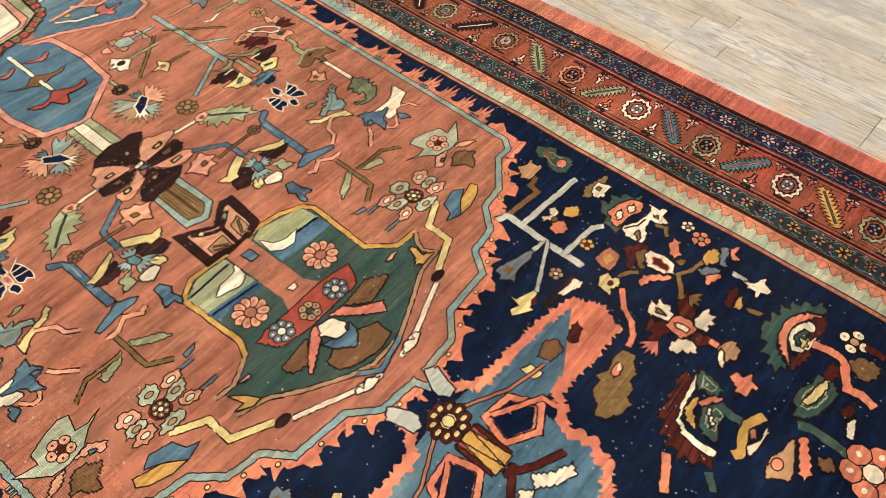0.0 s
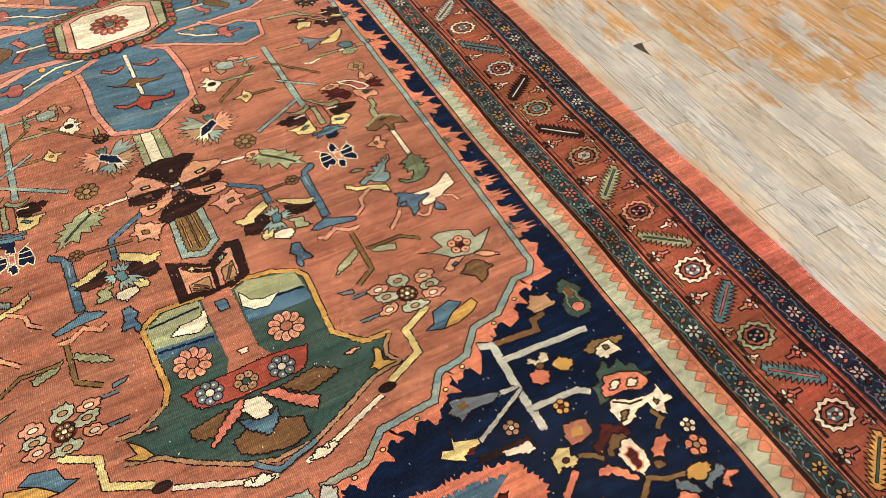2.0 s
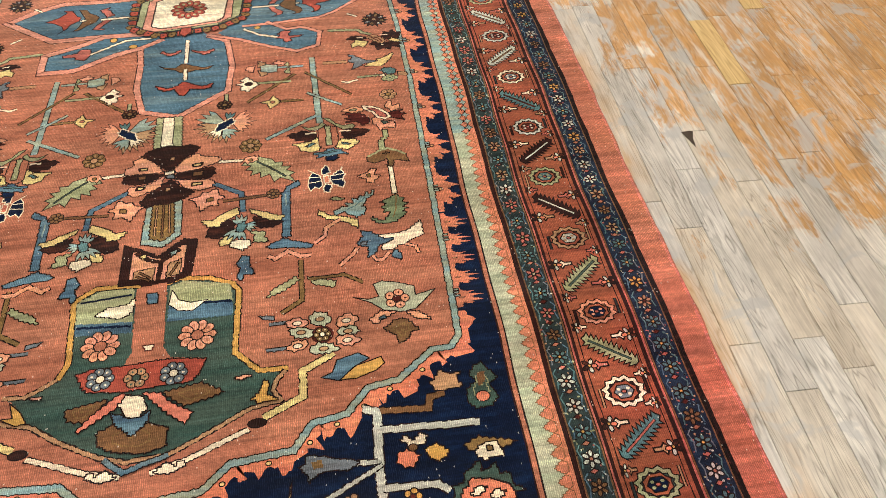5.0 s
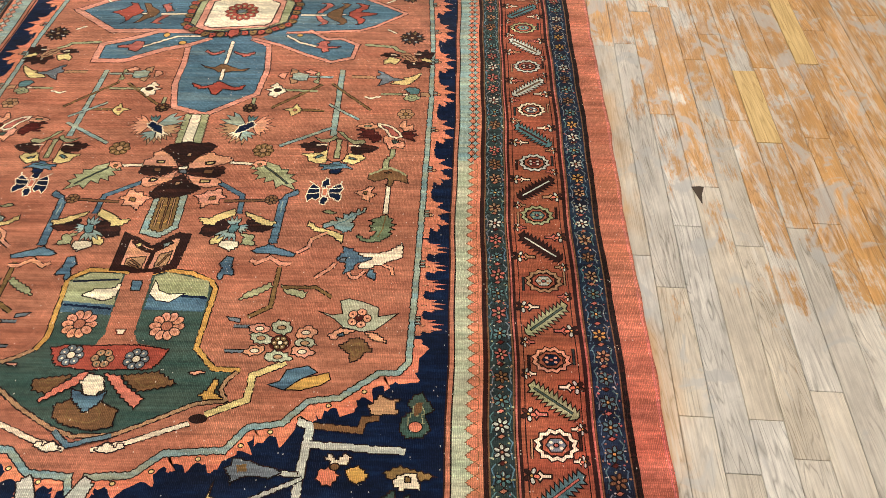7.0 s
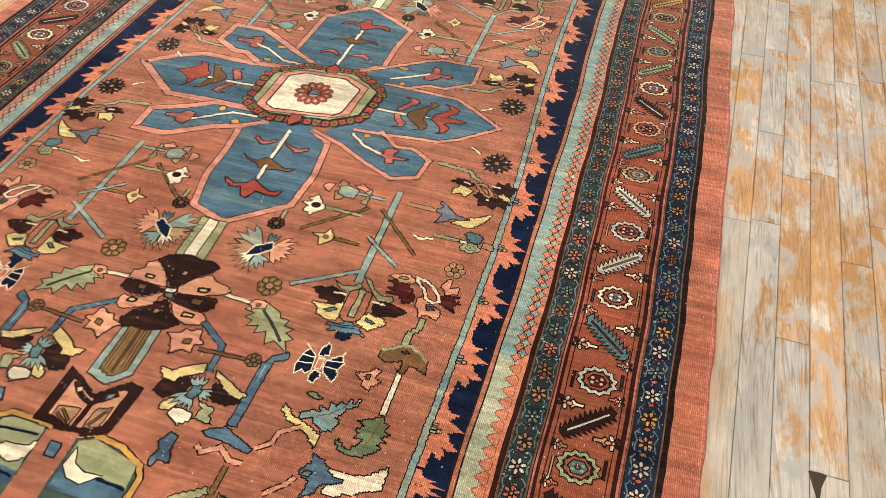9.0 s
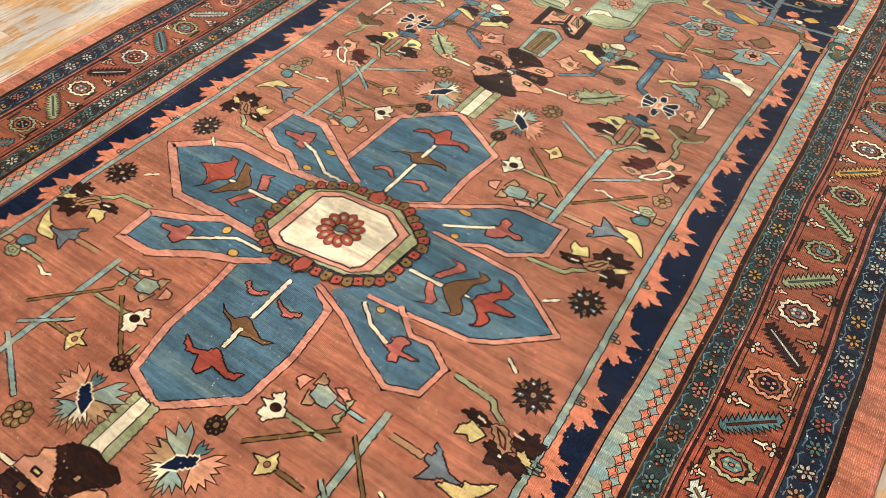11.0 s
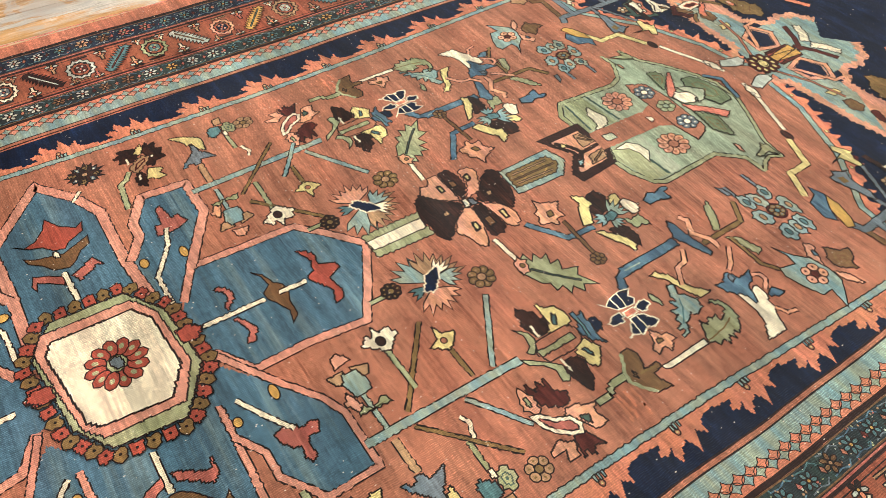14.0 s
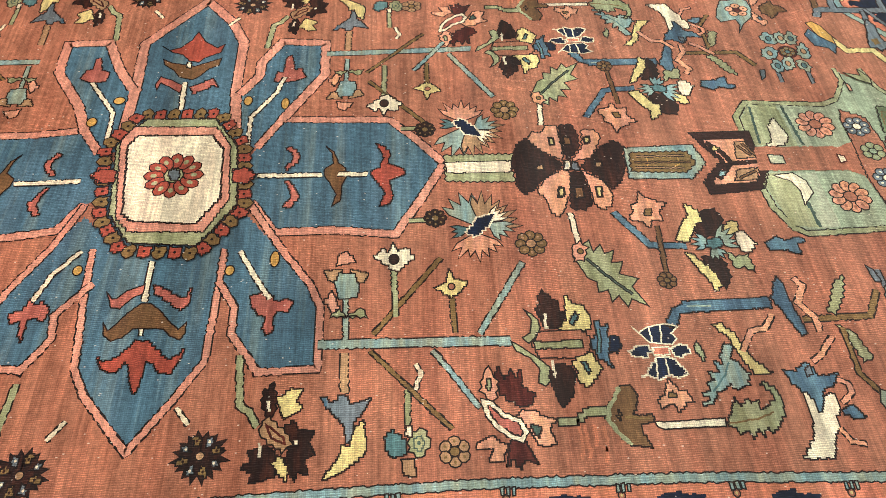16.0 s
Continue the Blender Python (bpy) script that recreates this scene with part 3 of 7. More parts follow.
def long_border(side):
    """One long side: zigzag band, guard, main border, guard and dark edge."""
    rng = random.Random(5 if side > 0 else 9)
    shift = 0.0 if side > 0 else BORDER_SHIFT
    where = dict(x=shift, sx=side, parent=rug)
    # zigzag
    w = Weave(0.05, 2, 0)
    stripe(w, "chestnut", 0.946, 0.952)
    stripe(w, "rust", 0.951, 0.963, wob=0.001)
    stripe(w, "ink", 0.963, 0.968)
    stripe(w, "mint", 0.967, 1.022, -3.8, -0.95)
    stripe(w, "sky", 0.967, 1.014, -0.95, 3.8)
    stripe(w, "apricot", 1.022, 1.047, -3.8, -0.95)
    stripe(w, "apricot", 1.014, 1.047, -0.95, 3.8)
    stripe(w, "chestnut", 1.047, 1.061, wob=0.001)
    base, y, k = w.level, -FIELD_END, 0
    while y < FIELD_END:
        c = (1.008 + bend(y)) * 100
        w.level = base
        blue, h = "sky" if -0.95 < y else "mint", y * 100
        if y < -0.95:
            step = [(-1.1, 0), (-0.5, 0.35), (-0.6, 0.7), (0.3, 0.9), (0.2, 1.25), (1.4, 1.75), (2.4, 1.2)]
            w.fill("apricot", *[(c + 0.4 + p, h + q) for p, q in step], *[(c + 0.4 + p, h - q) for p, q in step[:0:-1]], line="umber", width=0.2)
        else:
            for q, p, dye in ((0, 0.5, "apricot" if side > 0 else "rose"), (1.85, 2.0, blue)):
                w.level = base
                w.fill(dye, (c + p - 1.5, h + q), (c + p - 0.6, h + q + 0.6), (c + p, h + q + 1.7), (c + p + 0.6, h + q + 0.6), (c + p + 1.5, h + q), (c + p + 0.6, h + q - 0.6), (c + p, h + q - 1.7), (c + p - 0.6, h + q - 0.6), line="ink", width=0.22)
        y += 0.037
    lay("zigzag_band", w, label="light blue and apricot zigzag band", z=0.0006, **where)
    # inner guard
    for name, x, half, ground in (("inner_guard", 1.097, 0.036, "spruce"), ("outer_guard", 1.386, 0.042, "midnight")):
        w = Weave(0.05, 3, 0)
        stripe(w, ground, x - half, x + half)
        stripe(w, "umber", x - half, x - half + 0.004)
        stripe(w, "umber", x + half - 0.004, x + half)
        guard_vine(w, x, ground)
        guard = lay(name, w, label="dark guard stripe with a row of small flowers", z=0.0006, **where)
        y = -FIELD_END
        while y < FIELD_END:
            f = new("flower", BORDER["flowers"][rng.choice((0, 0, 1, 2, 3, 4, 4, 5))])
            s = rng.uniform(0.82, 1.0)
            f.matrix_basis = Matrix.LocRotScale((x + bend(y), y, 0.0018), Euler((0, 0, rng.uniform(-0.3, 0.3))), (s, s, 1))
            f.parent = guard
            y += 0.075 + rng.uniform(-0.002, 0.002)
    # main border
    w = Weave(0.05, 3, 0)
    stripe(w, "chestnut", 1.132, 1.350)
    stripe(w, "rosewood", 1.136, 1.141)
    stripe(w, "rosewood", 1.337, 1.343)
    stripe(w, "border_rust", 1.150, 1.325)
    stripe(w, "ink", 1.160, 1.164, wob=0.001)
    stripe(w, "ink", 1.311, 1.315, wob=0.001)
    stripe(w, "border_rust", 1.163, 1.312)
    main = lay("main_border", w, label="rust main border with leaves and octagon flowers", z=0.0006, **where)
    ys = [-2.318, -2.059, -1.795, -1.505, -1.22, -0.955, -0.648, -0.36, -0.07, 0.2, 0.47, 0.744, 1.033] if side > 0 else [-0.46, -0.21, 0.04, 0.287, 0.539, 0.790, 1.040]
    while ys[0] > -FIELD_END + 0.3:
        ys.insert(0, ys[0] - 0.27)
    while ys[-1] < FIELD_END - 0.3:
        ys.append(ys[-1] + 0.27)
    kinds = [4, 1, 0, 1, 0, 3, 2, 4, 5, 0, 5, 4, 3, 0]
    leaves = [1, 5, 0, 0, 1, 1, 2, 2, 3, 4, 4, 3, 2, 1]
    for k, y in enumerate(ys):
        o = new("octagon_flower", BORDER["octagons"][kinds[k % 14] if side > 0 else (k * 5) % 6])
        o.matrix_basis = Matrix.LocRotScale((1.238 + bend(y), y, 0.0019), None, (1.05 * rng.uniform(0.94, 1.05), 1.08 * rng.uniform(0.92, 1.05), 1))
        o.parent = main
        for a in (-1, 1):
            bar = new("bar", BORDER["bars"][(k + (a > 0)) % 3])
            bar.matrix_basis = Matrix.LocRotScale((1.238 + a * 0.064 + bend(y), y + a * 0.012, 0.0019), None, (1, 1, 1))
            bar.parent = main
        if k + 1 < len(ys):
            m = (y + ys[k + 1]) / 2
            flip = 1 if k % 2 else -1
            leaf = new("comb_leaf", BORDER["leaves"][leaves[k % 14] if side > 0 else (k * 7 + 2) % 6])
            leaf.matrix_basis = Matrix.LocRotScale((1.238 + bend(m), m, 0.0021), None, (0.97 * flip, (ys[k + 1] - y) / 0.27 * 1.05, 1))
            leaf.parent = main
            for sx, sy in ((1, 1), (-1, -1)):
                sp = new("sprig", BORDER["sprigs"][rng.randrange(3)])
                sp.matrix_basis = Matrix.LocRotScale((1.238 + bend(m) + sx * flip * 0.05, m + sy * 0.085, 0.0018), None, (sx * flip * 0.62, 0.9, 1))
                sp.parent = main
                sp = new("sprig", BORDER["sprigs"][rng.randrange(3)])
                sp.matrix_basis = Matrix.LocRotScale((1.238 + bend(m) - sx * flip * 0.035, m + sy * 0.043, 0.0019), None, (-sx * flip * 1.05, 1.1, 1))
                sp.parent = main
    w = Weave(0.05, 3, 0)
    stripe(w, "ink", 1.426, 1.444, wob=0.0015)
    lay("dark_edge", w, label="narrow black edge line", z=0.0006, **where)
    w = Weave(0.05, 3, 0)
    stripe(w, "rim", 1.519, 1.5255, wob=0.0025, rows=0.015)
    lay("pink_rim", w, label="faded pink overcast edge", z=0.0003, **where)


def end_border(side):
    """The short sides, plain bands turned round the field."""
    w = Weave(0.05, 3, 0)
    for dye, a, b in (("coral", 0.0, 0.02), ("mint", 0.02, 0.06), ("apricot", 0.06, 0.1), ("spruce", 0.115, 0.18), ("border_rust", 0.2, 0.37), ("midnight", 0.4, 0.48)):
        w.fill(dye, (-93, (FIELD_END + a) * 100), (95, (FIELD_END + a) * 100), (95, (FIELD_END + b) * 100), (-93, (FIELD_END + b) * 100))
    lay("end_border", w, sy=side, parent=rug, z=0.0004, label="woven bands across the rug's end")


rug_body()
border_meshes()
for s in (1, -1):
    long_border(s)
    end_border(s)

# navy ground of the corners, and the rust field upon it
ground = Weave(0.0, 6, 0)
ground.fill("navy", (-92.5, -FIELD_END * 100), (-92.5, FIELD_END * 100), (96.5, FIELD_END * 100), (96.5, -FIELD_END * 100), line="")
lay("corner_ground", ground, parent=rug, z=0.0001, label="dark navy ground of the rug's corners")

EAST_A = ((86.5, -60), (85.3, -120), (84, -173.1), (83.6, -181.8), (81, -184.7), (75.6, -185.2), (65.5, -193.2), (57.2, -194.3), (51.4, -201.3), (42.7, -202.6), (37.5, -209.4), (22.5, -210.6), (15.7, -216.7), (5, -217.5), (3.5, -222))
EAST_B = ((86.2, -20), (83.8, 30), (83, 70), (83.6, 112), (85.5, 155), (86.4, 184.3), (84.6, 191.4), (73, 195.4), (64.4, 196.3), (54.8, 203.5), (46.3, 210), (24.4, 219.5), (9, 222), (5, 227))


def mirror(pts, axis=AXIS * 100):
    return [(2 * axis - x, y) for x, y in pts]


EAST = list(EAST_A[::-1]) + list(EAST_B)
field = Weave(0.1, 3, 0)
field.fill("rust", *EAST, *mirror(EAST)[::-1], line="")
lay("field", field, parent=rug, z=0.0004, label="rust red field with soft bands of fading")


def corner_edging(side):
    """Coral fringe with flame tips outside the sky-blue frame line."""
    sx, x = (1, 0) if side > 0 else (-1, 2 * AXIS)
    rng = random.Random(3)
    for run, way in ((EAST_A[2:], -1), (EAST_B[5:], 1)):
        w = Weave(0.1, 0.6)
        inner, outer = [], []
        for a, b in zip(run, run[1:]):
            length = math.hypot(b[0] - a[0], b[1] - a[1])
            nx, ny = way * -(b[1] - a[1]) / length, way * (b[0] - a[0]) / length
            nx, ny = (nx, ny) if nx + way * ny > 0 else (-nx, -ny)
            for j in range(max(1, int(length / 0.8))):
                f, k = j * 0.8 / length, len(outer)
                reach = (3.2, 3.4, 3.4, 4.8, 5.4, 5.4, 5.2, 3.4, 3.2, 3.2, 3.4, 3.4, 5.6, 6.2, 3.6)[k % 15] * rng.uniform(0.85, 1.15)
                inner.append((a[0] + (b[0] - a[0]) * f, a[1] + (b[1] - a[1]) * f))
                outer.append((inner[-1][0] + nx * reach, inner[-1][1] + ny * reach))
        z = w.lift()
        for k in range(len(inner) - 1):
            w.face((inner[k], inner[k + 1], outer[k + 1], outer[k]) if way > 0 else (outer[k], outer[k + 1], inner[k + 1], inner[k]), z + k % 7 * 0.000003, "coral")
        for a, b in zip(run[1:], run[2:]):
            if math.hypot(b[0] - a[0], b[1] - a[1]) > 7:
                w.oval("yellow", ((a[0] + b[0]) / 2 + 1.6, (a[1] + b[1]) / 2 + way * 1.9), 0.7, 0.6)
        lay("corner_fringe", w, x=x, sx=sx, parent=rug, z=0.0005, label="coral fringe round the navy corner")
    line = Weave(0.2, 1.3, 0)
    line.band("sky", 1.6, *EAST)
    y = 77.4 - 22.17 * 11
    known = [p for p in EAST if abs(p[1]) < 185]
    while y < 185:
        if y < -170:
            y += 22.17
            continue
        c = float(np.interp(y, [p[1] for p in known], [p[0] for p in known]))
        z = line.level
        for d in (-1.1, 0, 1.1):
            line.level = z
            line.fill("sky", (c + 0.8, y + d - 0.35), (c + 2.4, y + d - 0.35), (c + 2.4, y + d + 0.35), (c + 0.8, y + d + 0.35), width=0.3)
        y += 22.17
    lay("frame_line", line, x=x, sx=sx, parent=rug, z=0.0009, label="sky-blue outline of the field")


def flame():
    """Apricot tongue with three tips, licking out over the navy."""
    w = Weave(0.1, 0.6)
    w.fill("apricot", (-1, -11.1), (1.8, -11.1), (2.1, -6.6), (4.2, -8.1), (5.4, -6.9), (3.9, -4.5), (6.3, -5.7), (8.1, -4.2), (5.4, -2.4), (4.5, -0.9), (5.7, 0.3), (8.7, 0.9), (5.7, 2.4), (3.9, 3.3), (6.0, 5.4), (3.6, 5.4), (2.1, 7.5), (1.8, 11.1), (-1, 11.1), line="")
    w.oval("rust", (2.2, -0.6), 0.85, 0.7)
    w.oval("yellow", (2.2, -0.6), 0.35, 0.3, "", 0, 6)
    return w.mesh("flame")


FLAME = flame()
for s in (1, -1):
    corner_edging(s)
    known = [p for p in EAST if abs(p[1]) < 185]
    spots = [(0.7745 + 0.2217 * k, 1.0) for k in range(-9, 5)] + [(-1.682 + 0.0762 * k, 0.34) for k in range(5)]
    for y, tall in spots:
        x = float(np.interp(y * 100, [p[1] for p in known], [p[0] for p in known])) / 100 + 0.008
        lay("flame", FLAME, x if s > 0 else 2 * AXIS - x, y, s, tall, rug, 0.0006)


def dark_rosette():
    d = Weave()
    d.band("cream", 0.8, (-10.6, -6.2), (-6.7, -3.2))
    d.fan("brown", (0, 0), 5.6, 0, 180, 16)
    for k in range(8):
        a = 0.7854 * k + 0.3
        x, y, c, s = 3.0 * math.cos(a), 3.0 * math.sin(a), math.cos(a), math.sin(a)
        d.fill("slate" if k % 2 else "khaki", (x - 1.3 * c, y - 1.3 * s), (x + 0.6 * c - 0.95 * s, y + 0.6 * s + 0.95 * c), (x + 1.6 * c, y + 1.6 * s), (x + 0.6 * c + 0.95 * s, y + 0.6 * s - 0.95 * c))
        d.oval("cream" if k % 2 else "brown", (x + 0.3 * c, y + 0.3 * s), 0.36, 0.28, "", 0, 6)
    d.oval("tan", (0, 0), 0.9, 0.9)
    return d


def dark_tulip():
    d = Weave()
    d.band("sage", 1.3, (-18.2, -10.9), (-6.7, -9.8), (-5.4, -7.8), (-2.0, -5.8))
    d.fill("brown", (-10.3, -5.1), (-6.9, -5.4), (-3.5, -3.8), (-4.9, -2.4), (-8.3, -2.3), (-11.8, -3.3), (-10.0, -4.1))
    d.fill("brown", (-1.2, -0.9), (-2.9, 1.5), (-1.0, 2.8), (-0.3, 5.7), (1.5, 4.8), (4.4, 6.2), (5.4, 4.2), (8.6, 5.2), (7.7, 2.8), (9.9, 2.3), (6.1, 0.3), (3.6, 0.8))
    d.fill("brown", (2.2, -3.5), (3.2, -7.2), (4.7, -6.2), (6.4, -8.2), (7.8, -5.9), (9.7, -6.5), (9.0, -3.6), (8.3, -1.4), (4.2, -1.3))
    d.fill("yellow", (-7.9, -2.3), (-9.2, -0.7), (-10.1, 0.3), (-9.9, 3.0), (-7.5, 1.8), (-5.3, 3.3), (-3.8, 0.9), (-2.9, -0.8))
    d.fill("yellow", (5.7, -2.6), (4.1, -0.7), (7.6, 1.0), (9.5, 0.8), (7.8, -1.1))
    d.fill("tan", (-3.2, -5.0), (-3.9, -3.7), (-0.5, 0.1), (1.9, 1.5), (3.7, -0.3), (1.7, -3.2), (-0.4, -5.3))
    d.band("maroon", 0.5, (-2.3, -4.1), (0.5, -0.5), (1.9, 0.0), (0.6, -2.8), closed=True, line="")
    d.fill("cream", (-7.7, -4.4), (-7.7, -3.7), (-5.1, -3.3), (-5.0, -4.0), line="")
    d.fill("cream", (1.5, -5.3), (1.5, -4.6), (4.7, -4.4), (4.7, -5.0), line="")
    d.fill("cream", (1.1, 1.5), (1.4, 2.9), (2.5, 3.0), (2.2, 1.7))
    return d


def boot_flower():
    d = Weave()
    d.band("tan", 1.5, (-17.2, -0.6), (-7.9, -0.5))
    d.fill("slate", (-7.1, -5.3), (-7.1, -3.9), (-5.6, -2.7), (-7.6, -1.6), (-6.9, 0.2), (-5.5, 0.9), (-6.7, 5.1), (-2.9, 3.1), (-1.6, 1.6), (2.7, 1.2), (3.2, 0.1), (-0.0, -0.3), (-1.8, -1.6), (-4.4, -3.8))
    d.fill("blue", (-6.9, -5.1), (-6.8, -4.1), (-5.0, -3.6), (-5.6, -4.6), line="")
    d.fill("yellow", (-0.2, 1.6), (-1.9, 3.7), (4.3, 4.2), (6.0, 3.3), (8.8, 0.0), (10.5, -4.5), (8.0, -2.7), (5.8, -1.2), (3.2, -0.7), (3.7, 0.8))
    return d


def twin_flower():
    d = Weave()
    d.band("sage", 0.9, (-12.2, 0.3), (-3.8, 0.1))
    d.band("cream", 0.8, (-18.1, 2), (-15.8, 3.2), (-12.2, 1.8))
    d.fill("teal", (-2, -4.7), (-3.7, -3), (-1.2, -0.4), (1.7, -0.3), (2.4, -2.5), (1, -4.5))
    d.fill("sage", (-2.4, 0.1), (-3.6, 3.3), (-0.4, 4.7), (2.7, 2.5), (1.2, 0.3))
    d.fill("cream", (-4.2, -0.4), (-4.1, 1.1), (-1.9, 0.7), (-2.4, -0.5))
    d.fill("tan", (2.8, -1.4), (2.6, 1.4), (6.5, 1.4), (5.9, -0.9))
    return d


def tan_rosette():
    d = Weave()
    d.rosette("tan", 6, 3.2, (0, 0), core="khaki")
    return d


def brown_palmette():
    d = Weave()
    d.fill("maroon", (-11.0, -3.7), (-12.2, -2.4), (-9.5, -1.6), (-11.7, -0.0), (-9.7, 0.8), (-11.4, 2.0), (-7.7, 2.0), (-5.7, 4.3), (-3.2, 3.3), (-2.8, 0.9), (-4.6, -1.2), (-6.0, -3.0))
    d.fill("pink", (-10.8, -6.2), (-12.6, -4.5), (-11.0, -4.4), (-9.0, -3.1), (-5.5, -3.6), (-4.3, -4.8), (-6.9, -6.9))
    d.fill("sage", (-9.5, -5.3), (-8.9, -4.4), (-6.3, -4.8), (-7.4, -5.7))
    d.fill("pink", (-2.4, 1.3), (-2.0, 4.3), (-0.6, 5.8), (0.0, 8.2), (1.9, 6.6), (5.5, 7.6), (5.8, 4.4), (3.9, 2.9), (1.9, 2.1), (-0.6, 0.1))
    d.fill("maroon", (2.7, -1.1), (4.8, 1.7), (6.7, 2.6), (9.3, 3.7), (8.3, 1.0), (10.2, -0.4), (8.3, -1.5), (9.6, -3.0), (5.5, -2.1))
    d.fill("pink", (4.3, -8.3), (2.5, -5.4), (5.3, -2.6), (8.2, -3.5), (8.2, -6.3), (5.8, -5.1), (5.9, -6.8), (5.7, -8.7))
    d.fill("rosewood", (-4.4, -6.4), (-4.1, -4.8), (-1.3, -2.7), (0.0, 0.6), (2.5, 1.6), (4.1, 0.7), (3.2, -1.5), (1.2, -4.1), (-1.4, -5.7), line="")
    d.band("cream", 0.8, (-4.4, -6.4), (-4.1, -4.8), (-1.3, -2.7), (0.0, 0.6), (2.5, 1.6), (4.1, 0.7), (3.2, -1.5), (1.2, -4.1), (-1.4, -5.7), closed=True)
    d.fill("moss", (1.0, 2.8), (1.7, 4.7), (3.7, 3.9), (2.7, 2.9))
    return d


def big_palmette():
    d = Weave()
    d.fill("brown", (-14.3, -1.5), (-11.9, -2.8), (-10.8, -1.7), (-9.4, -3.5), (-6.9, -2.8), (-3.9, -2.0), (-4.0, 0.6), (-6.2, 2.8), (-8.1, 2.8), (-8.4, 1.8), (-11.1, 1.8), (-11.8, 0.4))
    d.fill("yellow", (-9.1, 3.2), (-12.9, 3.4), (-10.2, 5.0), (-9.7, 7.1), (-6.7, 8.5), (-3.8, 8.0), (-2.3, 5.9), (-3.3, 3.8), (-3.7, 0.9), (-6.2, 2.8))
    d.fill("sage", (-9.2, -6.2), (-6.5, -4.8), (-3.0, -5.4), (-1.9, -7.3), (-0.5, -6.0), (-2.0, -4.1), (-4.3, -3.0), (-6.3, -3.3), (-7.8, -4.6))
    d.fill("rust", (-3.3, -3.0), (-3.4, 6.1), (-0.9, 7.8), (2.1, 6.7), (3.7, 4.7), (3.2, -4.1), (0.1, -5.6))
    d.fill("sage", (-0.7, -5.0), (-0.8, 5.9), (1.1, 5.8), (1.0, -4.9))
    d.fill("sage", (-1.3, -10.0), (1.4, -8.8), (3.1, -6.2), (5.6, -4.4), (9.0, -5.1), (9.9, -3.6), (7.9, -1.9), (5.4, -2.3), (2.9, -4.7), (0.6, -7.5))
    d.fill("brown", (4.8, -0.8), (7.4, -2.6), (10.7, -1.9), (13.0, -1.6), (14.7, -0.7), (12.9, 0.8), (12.4, 1.9), (10.6, 2.1), (7.7, 3.4), (5.9, 2.4), (4.9, 1.1))
    d.fill("yellow", (3.3, 4.3), (4.6, 2.6), (6.0, 3.5), (8.6, 3.2), (10.6, 4.8), (8.8, 7.1), (6.6, 9.0), (4.6, 8.2), (2.6, 7.0))
    d.fill("cream", (-8.0, -1.9), (-8.1, -1.4), (-3.8, -1.3), (-3.7, -2.1), line="")
    d.fill("cream", (3.9, -1.9), (3.9, -1.3), (7.9, -0.9), (8.1, -1.6), line="")
    d.fill("teal", (-5.0, 3.6), (-8.0, 5.3), (-7.3, 6.2), (-4.4, 4.2))
    d.fill("teal", (4.4, 4.5), (3.9, 5.4), (6.9, 6.6), (7.5, 5.5))
    d.fill("blue", (-5.2, 8.9), (-5.6, 10.2), (-3.7, 10.3), (-4.8, 12.0), (-1.9, 11.3), (-0.7, 12.6), (2.0, 11.9), (3.1, 10.8), (6.3, 11.3), (4.8, 9.7), (3.8, 8.4), (1.8, 7.7), (-0.3, 7.5), (-1.7, 8.9))
    d.band("teal", 0.5, (-3.4, 9.6), (-0.6, 9.6), (2.6, 8.8))
    d.fill("navy", (-1.6, 11.9), (-1.1, 13.7), (0.7, 14.0), (2.9, 12.6), (2.0, 11.3))
    return d


def long_bar():
    d = Weave()
    d.band("sky", 2, (0.1, -0.7), (1, 41.2))
    return d


def navy_flower():
    d = Weave()
    d.fill("navy", (-6.4, -4.6), (-4.6, -3.4), (-5.9, -1.6), (-6.5, 0.8), (-6.7, 3.4), (-5.9, 5.6), (-4.3, 3.8), (-2.8, 4.8), (-1.5, 3.4), (-2.1, -1.4), (-3.4, -2.4), line="cream")
    d.fill("navy", (-0.2, -6.5), (-1.5, -4.6), (-1.4, -2.0), (-0.3, -1.2), (1.4, -2.8), (0.9, -5.5), line="cream")
    d.fill("navy", (-0.5, 2.6), (-1.4, 4.7), (-1.0, 6.4), (0.4, 7.0), (1.8, 5.1), (1.3, 3.4), line="cream")
    d.fill("navy", (1.5, -0.9), (1.6, 2.1), (2.7, 3.7), (5.7, 5.5), (6.4, 3.4), (5.8, 1.8), (6.7, -0.9), (5.8, -3.1), (6.0, -4.9), (4.4, -2.9), line="cream")
    d.fill("coral", (-1.0, -1.1), (-0.8, 2.3), (1.0, 2.4), (1.1, -1.2), line="cream")
    d.band("cream", 0.35, (-6.2, -0.8), (-2.1, -0.8), line="")
    d.band("cream", 0.35, (-6.5, 1.8), (-2.0, 1.2), line="")
    d.band("cream", 0.35, (1.8, -0.8), (6.2, -1.5), line="")
    d.band("cream", 0.35, (1.9, 1.2), (5.8, 1.0), line="")
    return d


def pink_star():
    d = Weave()
    d.fill("pink", (-2.5, -0.9), (-3.8, 0.3), (-2.8, 1.3), (-1.4, 1.6), (-1.1, 3.3), (1.5, 4.4), (1.7, 2.4), (3.5, 0.9), (1.8, -0.5), (2.7, -2.6), (0.9, -3.8), (-0.6, -1.5))
    d.fill("khaki", (-1.0, -0.7), (-1.5, 0.3), (-0.5, 0.8), (0.3, 0.2), (0.0, -0.8))
    return d


